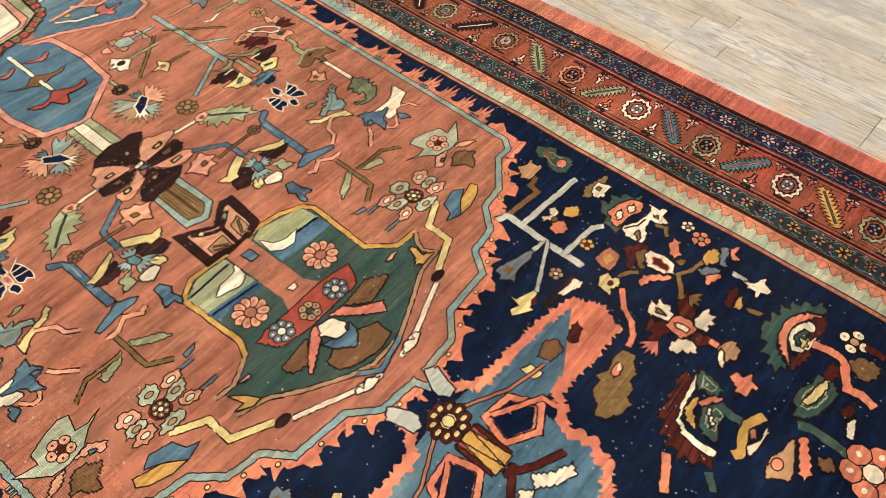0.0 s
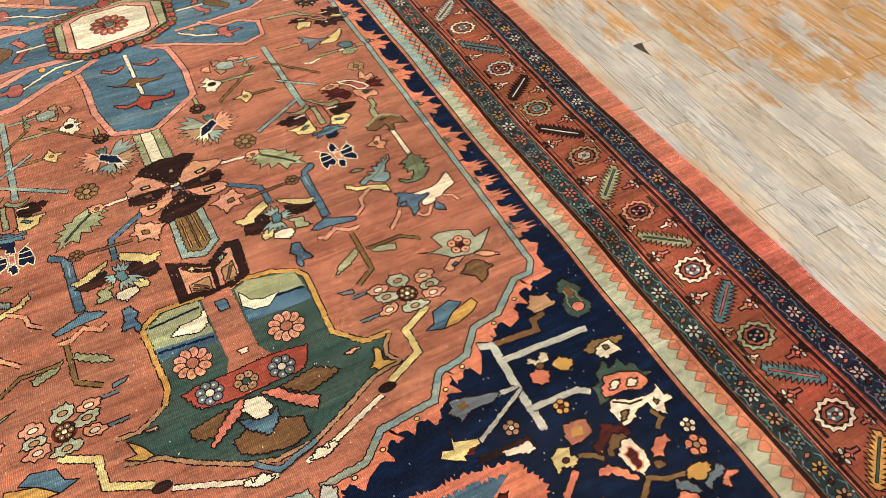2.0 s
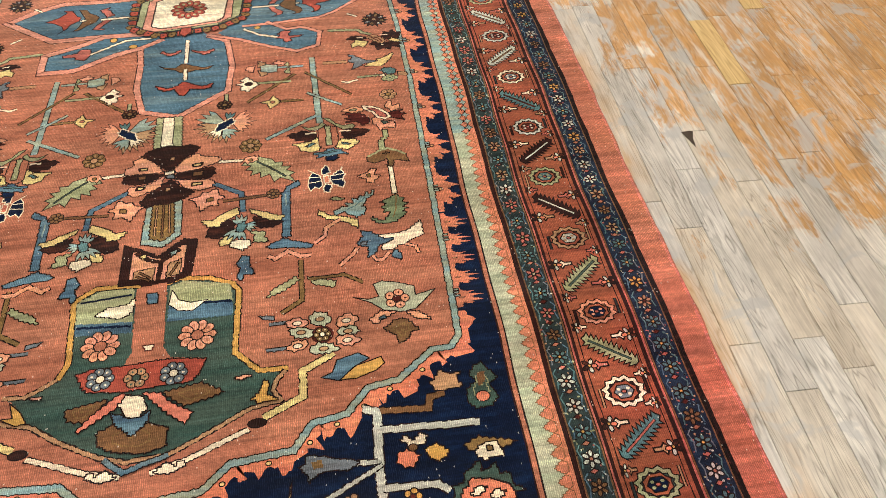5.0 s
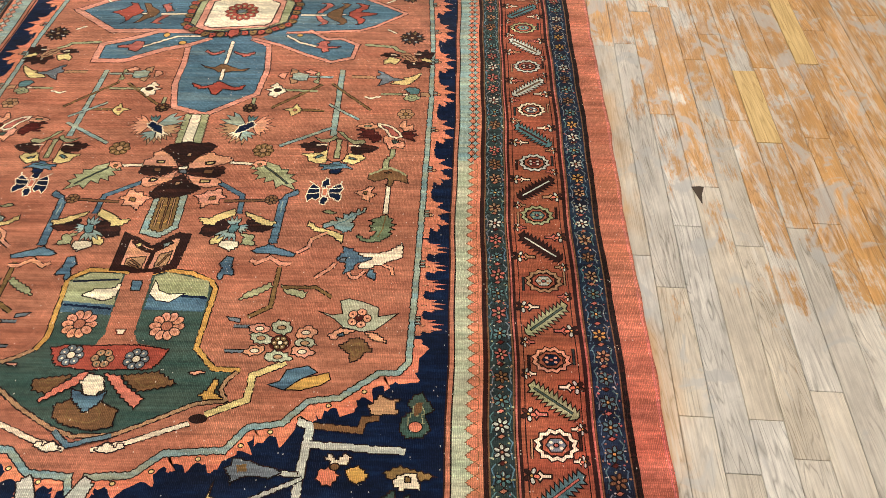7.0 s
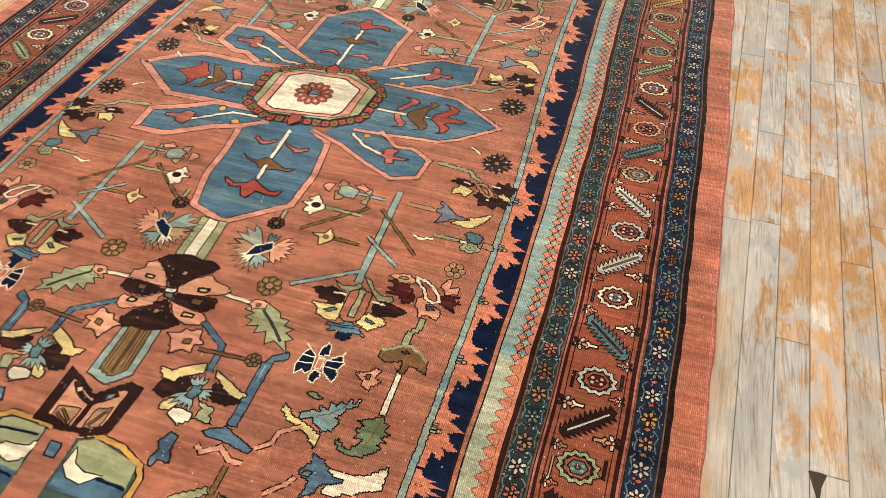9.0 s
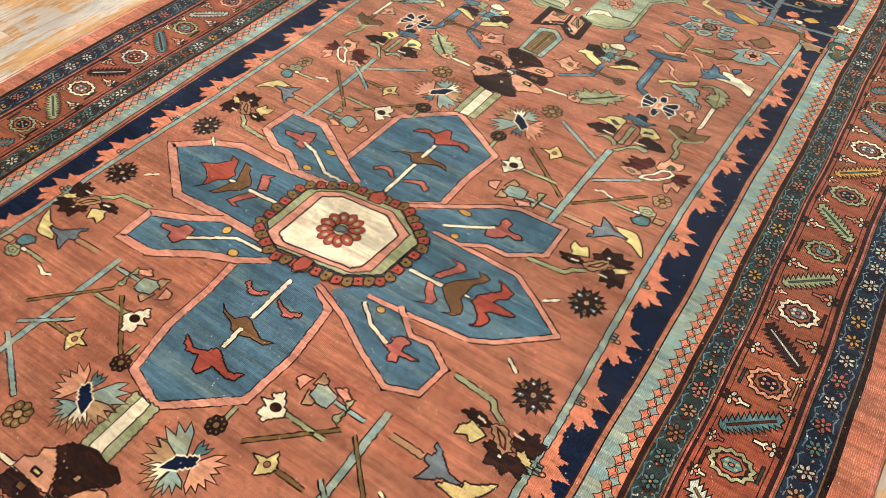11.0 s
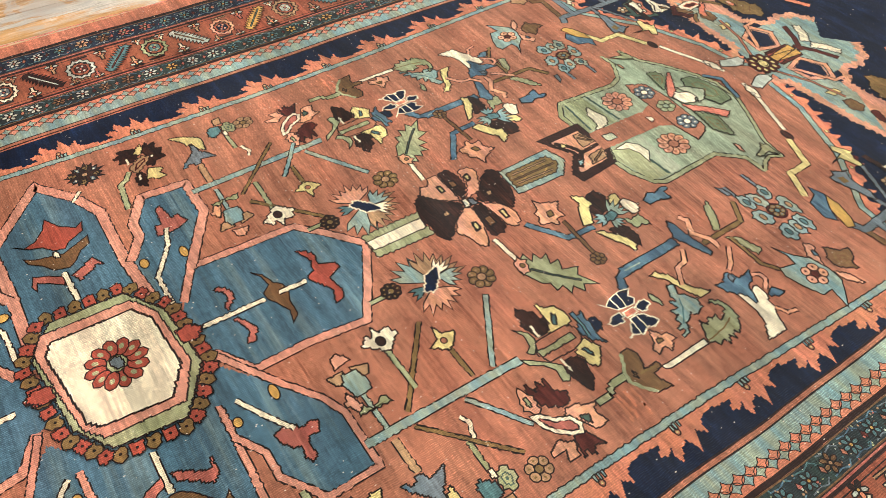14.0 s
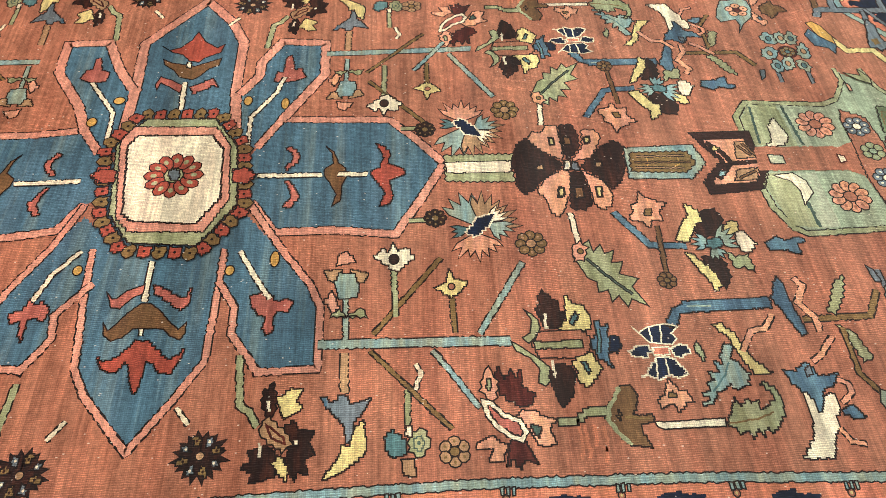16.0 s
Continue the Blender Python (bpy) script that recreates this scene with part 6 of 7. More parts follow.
def medallion():
    d = Weave()
    d.fill("steel", (22.9, -15), (35.5, -13.5), (54.7, -11.3), (61.3, -7.7), (73.6, 2.9), (53.9, 15.7), (34.5, 16.4), (24.3, 16.4), (-13.2, 11.6), (-14.1, 14.5), (-28.8, 14.4), (-42.5, 14.6), (-51.4, 12.9), (-71.4, 0.4), (-57.5, -9.4), (-51.7, -15.4), (-31.8, -14.6), (-14.3, -14.6), (-10.2, -14.3), line="")
    d.fill("steel", (-16.4, -25.1), (-15.2, -38), (-15.2, -52.5), (-11.9, -67.3), (1.1, -71.7), (18.4, -58), (19.6, -41.9), (17.3, -24.2), (9.1, -19.4), (3.7, -8), line="")
    d.fill("steel", (10.5, 21.4), (19.9, 27.6), (19.3, 41.8), (21.7, 56.7), (12.2, 62.4), (-0.7, 69.4), (-17.2, 55.7), (-18.4, 40.5), (-18.3, 27.6), (-8.3, 21), (1, 16.9), line="")
    d.fill("steel", (33.7, 16.3), (40.7, 20.5), (47.5, 20.7), (57.1, 27.1), (56.8, 39.7), (41.6, 39.6), (35.4, 37.2), (24.7, 28.7), (13.1, 19.6), (17.3, 15.3), line="")
    d.fill("steel", (-28.8, 14.4), (-36.3, 19.2), (-41.6, 19.2), (-51, 24.5), (-50, 37.4), (-36.3, 37.5), (-28.8, 33.1), (-18.5, 26.8), (-8.3, 21), (-11.1, 12.6), line="")
    d.fill("steel", (-31.1, -15.7), (-40.3, -20.5), (-52.4, -25.8), (-52.1, -37.6), (-39.7, -37.4), (-25.6, -28.6), (-15.8, -24.9), (-8, -19.6), (-8.1, -13.1), line="")
    d.fill("steel", (32.9, -12.1), (41.2, -18.9), (46.9, -17.9), (54.4, -22.6), (53.1, -32.3), (44.7, -35.5), (33.2, -30.3), (22.5, -24.2), (13.3, -18.4), (19.6, -11.7), line="")
    d.band("rose", 1.4, (23, -14.3), (35.5, -13.5), (54.7, -11.3), (61.3, -7.7), (73.6, 2.9), (63.4, 9.9), (53.9, 15.7), (34.5, 16.4), (24.3, 16.4))
    d.band("rose", 2.7, (-13.3, -14.9), (-31.8, -14.6), (-51.7, -15.4), (-58.8, -9.7), (-71.4, 0.4), (-60.8, 8.9), (-51.4, 13.2), (-30.7, 13.1), (-13.1, 14.9))
    d.band("rose", 2.1, (9.1, -19.4), (17.3, -24.2), (19.6, -41.9), (18.4, -58), (1.1, -71.7), (-11.9, -67.3), (-15.2, -52.5), (-15.2, -38), (-16.4, -25.1), (-8, -19.6))
    d.band("rose", 2, (10.5, 21.4), (19.9, 27.6), (19.8, 41.8), (21.7, 56.7), (12.2, 62.4), (-0.7, 69.4), (-9, 63.1), (-17.2, 55.7), (-17.8, 40.5), (-18.5, 26.8), (-8.3, 21))
    d.band("rose", 1.5, (33.7, 16.3), (40.7, 20.5), (47.5, 20.7), (57.1, 27.1), (56.8, 39.7), (41.6, 39.6), (35.4, 37.2), (25.5, 30.1), (11.4, 21.4))
    d.band("rose", 2.5, (-28.8, 14.4), (-36.3, 19.2), (-41.6, 19.2), (-51, 24.5), (-50, 37.4), (-36.3, 37.5), (-28.8, 33.1), (-18.5, 26.8))
    d.band("rose", 2.5, (-31.8, -15.3), (-40.3, -20.5), (-52.4, -25.8), (-52.1, -37.6), (-39.7, -37.4), (-25.6, -28.6), (-15.8, -24.9))
    d.band("rose", 1.5, (32.9, -12.1), (41.2, -18.9), (46.9, -17.9), (54.4, -22.6), (53.1, -32.3), (44.7, -35.5), (33.2, -30.3), (22.5, -24.2), (9.7, -19.2))
    d.band("cream", 1.2, (27.1, 0.2), (33.1, 0.2), (38.4, 0.3))
    d.fill("rosewood", (33.7, -0.3), (35.2, -4.1), (37.4, -6.1), (37.3, -7.0), (35.2, -8.6), (39.6, -6.8), (40.0, -4.8), (37.2, -2.4), (36.1, -0.3), line="ink")
    d.fill("rosewood", (33.8, 1.5), (35.6, 5.5), (37.7, 8.0), (37.3, 9.5), (35.2, 10.3), (38.9, 10.6), (40.9, 8.5), (38.7, 5.9), (36.2, 2.2))
    d.fill("umber", (38.7, -0.3), (41.2, -2.9), (44.0, -4.8), (45.5, -6.3), (43.2, -7.8), (46.8, -6.9), (48.2, -5.0), (47.4, -2.9), (45.3, -0.9), (45.3, 0.9), (45.4, 3.1), (45.6, 5.8), (47.4, 7.3), (48.5, 9.7), (46.9, 10.6), (44.1, 10.5), (45.8, 9.0), (43.8, 6.8), (41.1, 4.5), (38.9, 2.0))
    d.fill("redder", (48.1, 0.2), (49.8, -1.3), (52.4, -3.1), (53.1, -5.3), (52.0, -7.2), (55.3, -5.5), (56.1, -2.4), (53.5, -0.9), (53.9, -0.1), (57.0, 0.2), (61.3, 2.4), (57.4, 3.3), (53.4, 3.2), (54.1, 4.9), (56.4, 6.7), (56.7, 8.8), (53.1, 10.9), (50.6, 11.0), (52.7, 9.4), (53.3, 7.7), (50.8, 5.5), (48.5, 2.9))
    d.fill("cream", (45.4, 0.4), (45.5, 1.5), (47.2, 1.8), (47.1, 0.8))
    d.fill("redder", (-50.4, -10.4), (-48.3, -7.9), (-49.4, -4.9), (-52.6, -2.1), (-56.5, -0.6), (-51.7, 2.2), (-49.0, 5.8), (-50.5, 7.9), (-46.9, 7.0), (-45.3, 4.1), (-44.6, 2.6), (-42.7, 1.3), (-43.5, -1.6), (-46.1, -3.6), (-47.5, -7.0))
    d.fill("umber", (-44.6, -9.1), (-42.7, -6.3), (-41.9, -2.9), (-41.0, 0.4), (-42.4, 3.4), (-44.4, 7.6), (-41.2, 7.2), (-39.9, 4.5), (-36.8, 2.5), (-35.3, 0.4), (-36.4, -3.2), (-39.5, -5.3), (-42.1, -8.2))
    d.fill("rosewood", (-31.4, -8.8), (-33.8, -9.5), (-37.0, -8.5), (-35.3, -5.1), (-33.0, -1.6), (-30.0, -2.3), (-32.5, -5.4), (-34.4, -8.1))
    d.fill("rosewood", (-32.3, 0.1), (-34.4, 3.7), (-36.0, 6.3), (-31.9, 8.4), (-32.7, 6.7), (-30.9, 4.4), (-29.2, 1.3))
    d.fill("cream", (-42.8, -2.1), (-42.8, -0.8), (-40.3, -0.5), (-40.4, -1.8))
    d.band("cream", 1.2, (-34.4, -1.4), (-23.3, -0.9))
    d.fill("rosewood", (38.2, 23.6), (37.4, 24.6), (37.0, 26.1), (38.2, 28.5), (39.7, 29.9), (38.9, 31.7), (39.9, 33.5), (42.4, 32.3), (42.3, 30.1), (43.4, 29.5), (47.7, 29.5), (48.4, 28.3), (46.9, 27.2), (43.3, 27.7), (43.1, 25.8), (41.0, 24.3))
    d.band("cream", 1, (25.2, 20.2), (32.6, 24.2), (38.9, 28.3))
    d.fill("rosewood", (-33.7, 23.5), (-37.7, 23.9), (-37.6, 25.8), (-44.0, 26.3), (-45.1, 27.8), (-38.2, 29.1), (-39.3, 30.9), (-35.0, 32.6), (-33.7, 29.7), (-33.1, 26.6))
    d.band("cream", 1, (-35.4, 26.4), (-29.0, 24.5), (-19.6, 18.4), (-9.1, 18.4))
    d.fill("rosewood", (-37.0, -31.0), (-40.5, -29.6), (-41.2, -28.2), (-45.3, -28.3), (-45.8, -26.8), (-40.3, -25.2), (-39.0, -22.9), (-35.5, -23.4), (-34.7, -26.8))
    d.band("cream", 1, (-35.2, -27.2), (-22.9, -19.0), (-12.3, -18.3))
    d.fill("rosewood", (41.1, -28.8), (39.7, -27.8), (39.5, -26.1), (36.4, -25.0), (38.8, -23.2), (37.2, -22.5), (39.7, -20.0), (42.7, -20.9), (41.9, -22.7), (41.9, -24.2), (47.7, -24.1), (46.3, -25.5), (42.4, -25.9), (43.1, -27.7))
    d.band("cream", 1, (23.6, -16.7), (30.5, -22.1), (37.3, -24.5))
    d.fill("rosewood", (-7.9, 28.4), (-8.5, 29.9), (-5.1, 32.5), (-2.2, 31.8), (0.3, 29.4), (-0.7, 28.7), (-3.4, 30.6), (-5.8, 30.4))
    d.fill("rosewood", (3.5, 29.0), (3.4, 30.2), (8.3, 33.1), (10.2, 32.7), (12.6, 30.8), (12.2, 29.2), (9.5, 30.9), (6.9, 30.4))
    d.fill("umber", (-8.1, 38.9), (-5.8, 41.2), (-1.7, 42.5), (-0.1, 44.3), (3.2, 44.5), (6.0, 43.4), (10.6, 43.3), (12.7, 41.1), (8.7, 42.1), (4.9, 40.4), (2.4, 38.9), (0.1, 38.8), (-1.8, 41.1), (-5.4, 40.6))
    d.fill("redder", (-8.4, 51.8), (-7.3, 54.1), (-4.8, 55.7), (-1.2, 55.0), (0.9, 59.1), (2.7, 59.8), (4.6, 55.5), (9.3, 56.3), (12.2, 55.4), (13.2, 52.8), (9.2, 54.3), (6.0, 52.9), (4.0, 51.2), (1.5, 50.5), (-0.3, 52.9), (-3.2, 54.1))
    d.band("cream", 1.2, (1.7, 21.9), (2.0, 38.3))
    d.band("cream", 1.2, (2.0, 42.3), (2.3, 49.8))
    d.fill("rosewood", (-7.9, -28.4), (-8.5, -29.9), (-5.1, -32.5), (-2.2, -31.8), (0.3, -29.4), (-0.7, -28.7), (-3.4, -30.6), (-5.8, -30.4))
    d.fill("rosewood", (3.5, -29.0), (3.4, -30.2), (8.3, -33.1), (10.2, -32.7), (12.6, -30.8), (12.2, -29.2), (9.5, -30.9), (6.9, -30.4))
    d.fill("umber", (-8.1, -38.9), (-5.8, -41.2), (-1.7, -42.5), (-0.1, -44.3), (3.2, -44.5), (6.0, -43.4), (10.6, -43.3), (12.7, -41.1), (8.7, -42.1), (4.9, -40.4), (2.4, -38.9), (0.1, -38.8), (-1.8, -41.1), (-5.4, -40.6))
    d.fill("redder", (-8.4, -51.8), (-7.3, -54.1), (-4.8, -55.7), (-1.2, -55.0), (0.9, -59.1), (2.7, -59.8), (4.6, -55.5), (9.3, -56.3), (12.2, -55.4), (13.2, -52.8), (9.2, -54.3), (6.0, -52.9), (4.0, -51.2), (1.5, -50.5), (-0.3, -52.9), (-3.2, -54.1))
    d.band("cream", 1.2, (1.7, -21.9), (2.0, -38.3))
    d.band("cream", 1.2, (2.0, -42.3), (2.3, -49.8))
    d.oval("gold", (27.9, 28.5), 2.3, 1.1)
    d.oval("gold", (30.7, 18.4), 1.4, 1.1)
    d.oval("gold", (29.2, -16.4), 1.4, 1.1)
    d.oval("gold", (-26, 17), 1.8, 1.2)
    d.oval("gold", (-24.5, 27.2), 2.2, 1.1)
    d.oval("gold", (-27.4, -18.1), 1.4, 1.6)
    d.oval("gold", (-19.3, -23.8), 1.7, 1.4)
    d.florets("redder", "khaki", (-21.5, -11.2), (-21.1, 10.0), (-9.2, 17.6), (12.3, 19.8), (25.6, 10.4), (24.0, -7.5), (14.0, -14.5), (-9.8, -17.8))
    d.fill("sage", (-19.5, -9.0), (-18.9, 9.3), (-8.8, 16.0), (11.3, 17.9), (23.4, 9.6), (21.9, -6.6), (13.1, -12.5), (-9.7, -15.4), line="ink")
    d.fill("rose", (-16.8, -11.8), (-15.9, 10.0), (-9.3, 14.2), (9.4, 15.9), (19.4, 10.9), (18.7, -7.1), (14.2, -10.9), (-11.3, -14.6), line="ink")
    d.fill("cream", (-13.4, -10.3), (-12.8, 9.2), (-7.8, 12.5), (8.8, 13.7), (16.9, 8.6), (15.4, -6.9), (12.8, -9.4), (-9.6, -12.4), line="ink", width=0.5)
    d.rosette("redder", 12, 7.4, (1.0, 1.1), core="sage")
    d.fill("slate", (-0.6, -0.3), (-1.1, 0.9), (-0.3, 2.3), (1.3, 2.8), (2.6, 2.1), (2.7, 0.6), (1.1, -0.3), line="ink")
    d.fill("redder", (0.3, -19.9), (-1.5, -18.2), (-1.8, -14.4), (3.0, -13.4), (2.9, -17.2))
    d.fill("redder", (-0.5, 15.7), (-0.3, 19.6), (1.9, 22.1), (4.1, 20.0), (4.1, 16.3))
    d.fill("redder", (0, 15.6), (-0.9, 18.8), (1.6, 21.5), (4.5, 19.7), (3.8, 16.1))
    d.fill("redder", (-1.2, -13.5), (-2, -17.6), (0.6, -19.6), (3, -16.6), (2.6, -13.2))
    return d


def end_palmette():
    d = Weave()
    d.fill("steel", (0.5, -228.1), (7.6, -229.3), (22.3, -230.4), (34.9, -231.9), (45, -234), (49.2, -241.1), (45.8, -246), (33.5, -247.2), (21.8, -245.8), (14.6, -243.4), (14.6, -253.5), (16, -260.7), (12.9, -266.7), (7.3, -270.7), (-4.4, -260.7), line="")
    d.band("coral", 1.9, (5.3, -219.3), (5.5, -225.6), (10.7, -230.5), (23.9, -231), (35.4, -231.6), (45.7, -233.5), (49.2, -241.1), (46, -246.7), (33.5, -247.2), (21.8, -245.8), (14.6, -253.5), (16, -260.7), (12.9, -266.7), (6.8, -270.7), teeth=1.1)
    d.fill("navy", (5.4, -237.9), (12.3, -239), (14.9, -244.9), (9.7, -247.9), (3.2, -244.3), line="coral")
    d.band("coral", 1.5, (4.5, -236.9), (12.5, -238), (16.4, -245.5), (10, -249.3), (2.3, -244.7), closed=True)
    d.band("coral", 1.3, (5.9, -237.9), (17.7, -244.6), (18.1, -248.5))
    d.fill("umber", (30.9, -235.2), (33.8, -237.3), (32.3, -240.7), (27.4, -240.1), (26.3, -236.8))
    d.fill("maroon", (37.2, -238.5), (41.5, -238.2), (40.7, -240.5), (36.1, -242), (35, -240))
    d.fill("yellow", (20.3, -235.6), (23.5, -236.8), (23.3, -240.8), (20.4, -239.9))
    d.band("rust", 0.7, (3.2, -231.2), (14, -236.8), (25.8, -239.5))
    d.fill("bone", (4.5, -217.1), (7.4, -219.3), (5.4, -226.7), (2.7, -227.1), (1, -224))
    d.fill("cream", (0.3, -254), (4.2, -257.6), (8.9, -259.9), (7.1, -262), (1.9, -260.1), (-2.1, -256.6))
    d.band("maroon", 1.6, (-4, -249.1), (2.8, -253.8), (9.9, -256.8))
    d.fill("redder", (-2.3, -235.8), (2.0, -236.8), (1.7, -247.4), (-3.8, -249.0))
    d.fill("maroon", (0.9, -236.3), (2.0, -236.8), (1.7, -247.4), (0.5, -247.6))
    d.fill("gold", (-3.9, -235.7), (-0.3, -236.3), (-2.3, -248.3), (-5.4, -247.9))
    d.rosette("maroon", 10, 5.6, (-1.9, -231.0), core="yellow")
    return d


def vase():
    d = Weave()
    d.fill("moss", (-22.5, -153.2), (-16.6, -149.7), (-6.2, -150.0), (1.0, -151.4), (6.6, -149.2), (14.8, -150.1), (22.1, -153.3), (23.7, -155.8), (23.0, -178.0), (29.5, -184.8), (37.0, -185.2), (34.5, -187.6), (33.2, -191.0), (34.8, -194.4), (27.4, -195.9), (21.6, -198.9), (15.9, -201.9), (7.7, -205.8), (-3.1, -206.2), (-9.2, -204.1), (-19.8, -198.1), (-26.4, -193.2), (-32.7, -192.0), (-29.7, -189.0), (-33.9, -183.8), (-29.8, -183.9), (-22.6, -179.2), (-20.6, -175.1), line="")
    d.band("gold", 1.4, (-22.4, -179.8), (-20.5, -175.1), (-22.0, -153.7), (-16.6, -149.7), (-6.2, -150.0), (1.0, -151.4), (6.6, -149.2), (14.8, -150.1), (22.1, -153.3), (23.8, -156.2), (23.1, -178.0), (29.5, -184.8), (37.0, -185.2))
    d.band("tan", 1.0, (36.3, -185.6), (34.0, -188.4), (32.9, -191.3), (35.0, -194.8), (27.4, -195.9), (21.6, -198.9), (15.9, -201.9), (7.7, -205.8), (-2.4, -206.3), (-9.2, -204.1), (-19.8, -198.1), (-26.4, -193.2), (-34.7, -190.9))
    d.band("tan", 1.0, (-22.4, -179.8), (-29.5, -184.0), (-35.4, -183.5))
    d.fill("sage", (-21.3, -154.5), (-15.7, -150.9), (-5.8, -151.1), (-5.1, -163.7), (-20.5, -162.0), line="")
    d.fill("blue", (-20.5, -162.0), (-5.2, -163.3), (-5.0, -167.0), (-20.2, -166.1), line="")
    d.band("navy", 0.8, (-20.1, -163.4), (-5.4, -164.7), line="")
    d.fill("sage", (4.3, -151.8), (7.5, -150.2), (21.3, -153.3), (22.3, -159.8), (4.1, -158.6), line="")
    d.fill("blue", (4.3, -159.0), (22.2, -160.2), (22.1, -165.0), (4.3, -164.6), line="")
    d.band("navy", 0.9, (4.6, -158.5), (22.1, -159.8), line="")
    d.band("navy", 0.7, (-20.3, -154.5), (-6.3, -153.4), line="")
    d.fill("cream", (-5.0, -154.1), (-7.4, -157.0), (-12.4, -157.3), (-16.0, -160.0), (-8.6, -161.9), (-5.4, -159.6))
    d.fill("cream", (4.8, -153.2), (7.1, -157.3), (10.3, -158.7), (15.1, -158.2), (11.1, -161.8), (6.9, -161.2), (4.3, -158.6))
    d.rosette("pink", 10, 5.2, (-12.8, -170.5), core="rust")
    d.rosette("pink", 10, 5.2, (12.8, -170.6), core="rust")
    d.fill("rust", (-5.2, -151.3), (3.3, -150.1), (4.1, -173.4), (6.4, -177.0), (15.2, -178.9), (14.0, -183.7), (4.4, -185.7), (-14.2, -184.9), (-17.6, -179.3), (-5.8, -178.0), (-4.3, -174.2), line="")
    d.fill("redder", (-17.9, -179.2), (-14.8, -178.0), (-5.8, -178.0), (-0.3, -177.6), (6.4, -177.4), (15.5, -178.8), (13.7, -184.0), (11.4, -185.8), (4.4, -185.7), (-4.2, -186.3), (-14.8, -184.9))
    d.rosette("slate", 7, 3.6, (-11.4, -181.4), core="cream")
    d.rosette("tan", 6, 3.2, (-2.2, -182.3), core="moss")
    d.rosette("slate", 7, 3.6, (7.3, -182.3), core="cream")
    d.fill("umber", (-19.1, -189.7), (-13.9, -188.7), (-8.7, -188.0), (-13.1, -194.0), (-17.9, -193.1))
    d.fill("umber", (4.8, -187.9), (14.6, -186.3), (20.7, -189.9), (16.7, -191.4), (10.6, -192.8))
    d.fill("umber", (-10.4, -197.6), (-6.4, -195.3), (-2.1, -199.5), (1.9, -196.3), (7.0, -198.6), (7.1, -203.4), (2.3, -204.9), (-5.9, -203.3), (-9.6, -200.9))
    d.fill("salmon", (-15.5, -196.1), (-11.5, -191.7), (-6.3, -187.1), (-3.1, -187.0), (-4.5, -189.8), (-11.3, -194.3), (-14.5, -196.8))
    d.fill("salmon", (-0.1, -187.1), (4.5, -187.8), (7.0, -191.1), (12.9, -194.8), (11.2, -198.1), (6.8, -194.6), (1.7, -189.4))
    d.fill("cream", (-5.9, -190.3), (-4.1, -187.5), (0.2, -188.4), (1.6, -192.1), (-0.9, -194.7), (-3.8, -193.8))
    d.fill("blue", (-7.6, -192.3), (-5.5, -192.9), (-3.0, -194.5), (-0.2, -194.4), (2.4, -192.5), (2.1, -196.1), (-1.4, -199.5), (-4.2, -197.3), (-6.4, -195.3))
    d.fill("blue", (-2.2, -154.0), (1.0, -154.0), (1.3, -157.8), (-1.6, -157.9))
    d.fill("cream", (-1.4, -172.3), (1.3, -172.3), (1.1, -173.9), (-1.0, -173.9), line="maroon")
    d.fill("pink", (-28.8, -184.6), (-26.6, -184.4), (-24.7, -184.6), (-26.5, -185.6))
    d.fill("pink", (22.8, -186.3), (25.5, -185.5), (28.2, -186.4), (24.9, -187.2))
    d.fill("gold", (30.8, -187.8), (32.2, -189.3), (31.4, -192.4), (34.2, -194.6), (28.9, -195.0), (27.3, -193.3), (29.4, -191.6))
    d.fill("gold", (-32.9, -185.3), (-29.7, -188.6), (-27.8, -191.9), (-30.2, -192.4), (-34.3, -190.0), (-31.4, -189.9))
    d.band("steel", 1.2, (-7.7, -205.1), (-2.6, -209.3), (1.3, -207.9), (7.7, -206.1))
    return d


# ---- the motifs on the field: north-east, north-west, south-east, south-west ----
def spread(name, make, *spots, north=None):
    mesh = make().mesh(name)
    other = make().dyed(north).mesh(name) if north else mesh
    for x, y, sx, sy in spots:
        lay(name, other if sy > 0 else mesh, x, y, sx, sy, rug)


spread("dark_rosette", dark_rosette, (0.749, 0.176, 1, 1), (-0.689, 0.142, -0.92, 1), (0.772, -0.165, 1.03, -1), (-0.739, -0.184, -0.99, -1))
spread("dark_tulip", dark_tulip, (0.712, 0.340, 1, 1), (-0.649, 0.312, -0.91, 1), (0.768, -0.334, 1.05, -1), (-0.720, -0.353, -1.01, -1))
spread("boot_flower", boot_flower, (0.706, 0.460, 1, 1), (-0.622, 0.445, -0.9, 1), (0.718, -0.462, 1.02, -1), (-0.691, -0.464, -0.98, -1))
spread("twin_flower", twin_flower, (0.747, 0.584, 1, 1), (-0.674, 0.558, -0.9, 1), (0.795, -0.564, 1.05, -1), (-0.741, -0.568, -0.99, -1))
spread("tan_rosette", tan_rosette, (0.763, 0.676, 1, 1), (-0.666, 0.628, -0.9, 1), (0.771, -0.690, 1.01, -1), (-0.748, -0.670, -0.98, -1))
spread("brown_palmette", brown_palmette, (0.704, 0.806, 1, 1), (-0.583, 0.775, -0.9, 1), (0.719, -0.816, 1.02, -1), (-0.681, -0.815, -0.97, -1))
spread("big_palmette", big_palmette, (0.532, 0.911, 1, 1), (-0.454, 0.907, -0.9, 1), (0.535, -0.896, 1.01, -1), (-0.494, -0.925, -0.93, -1))
spread("long_bar", long_bar, (0.509, 0.402, 1, 1), (-0.449, 0.384, -0.9, 1), (0.500, -0.415, 0.98, -1), (-0.445, -0.447, -0.9, -1))
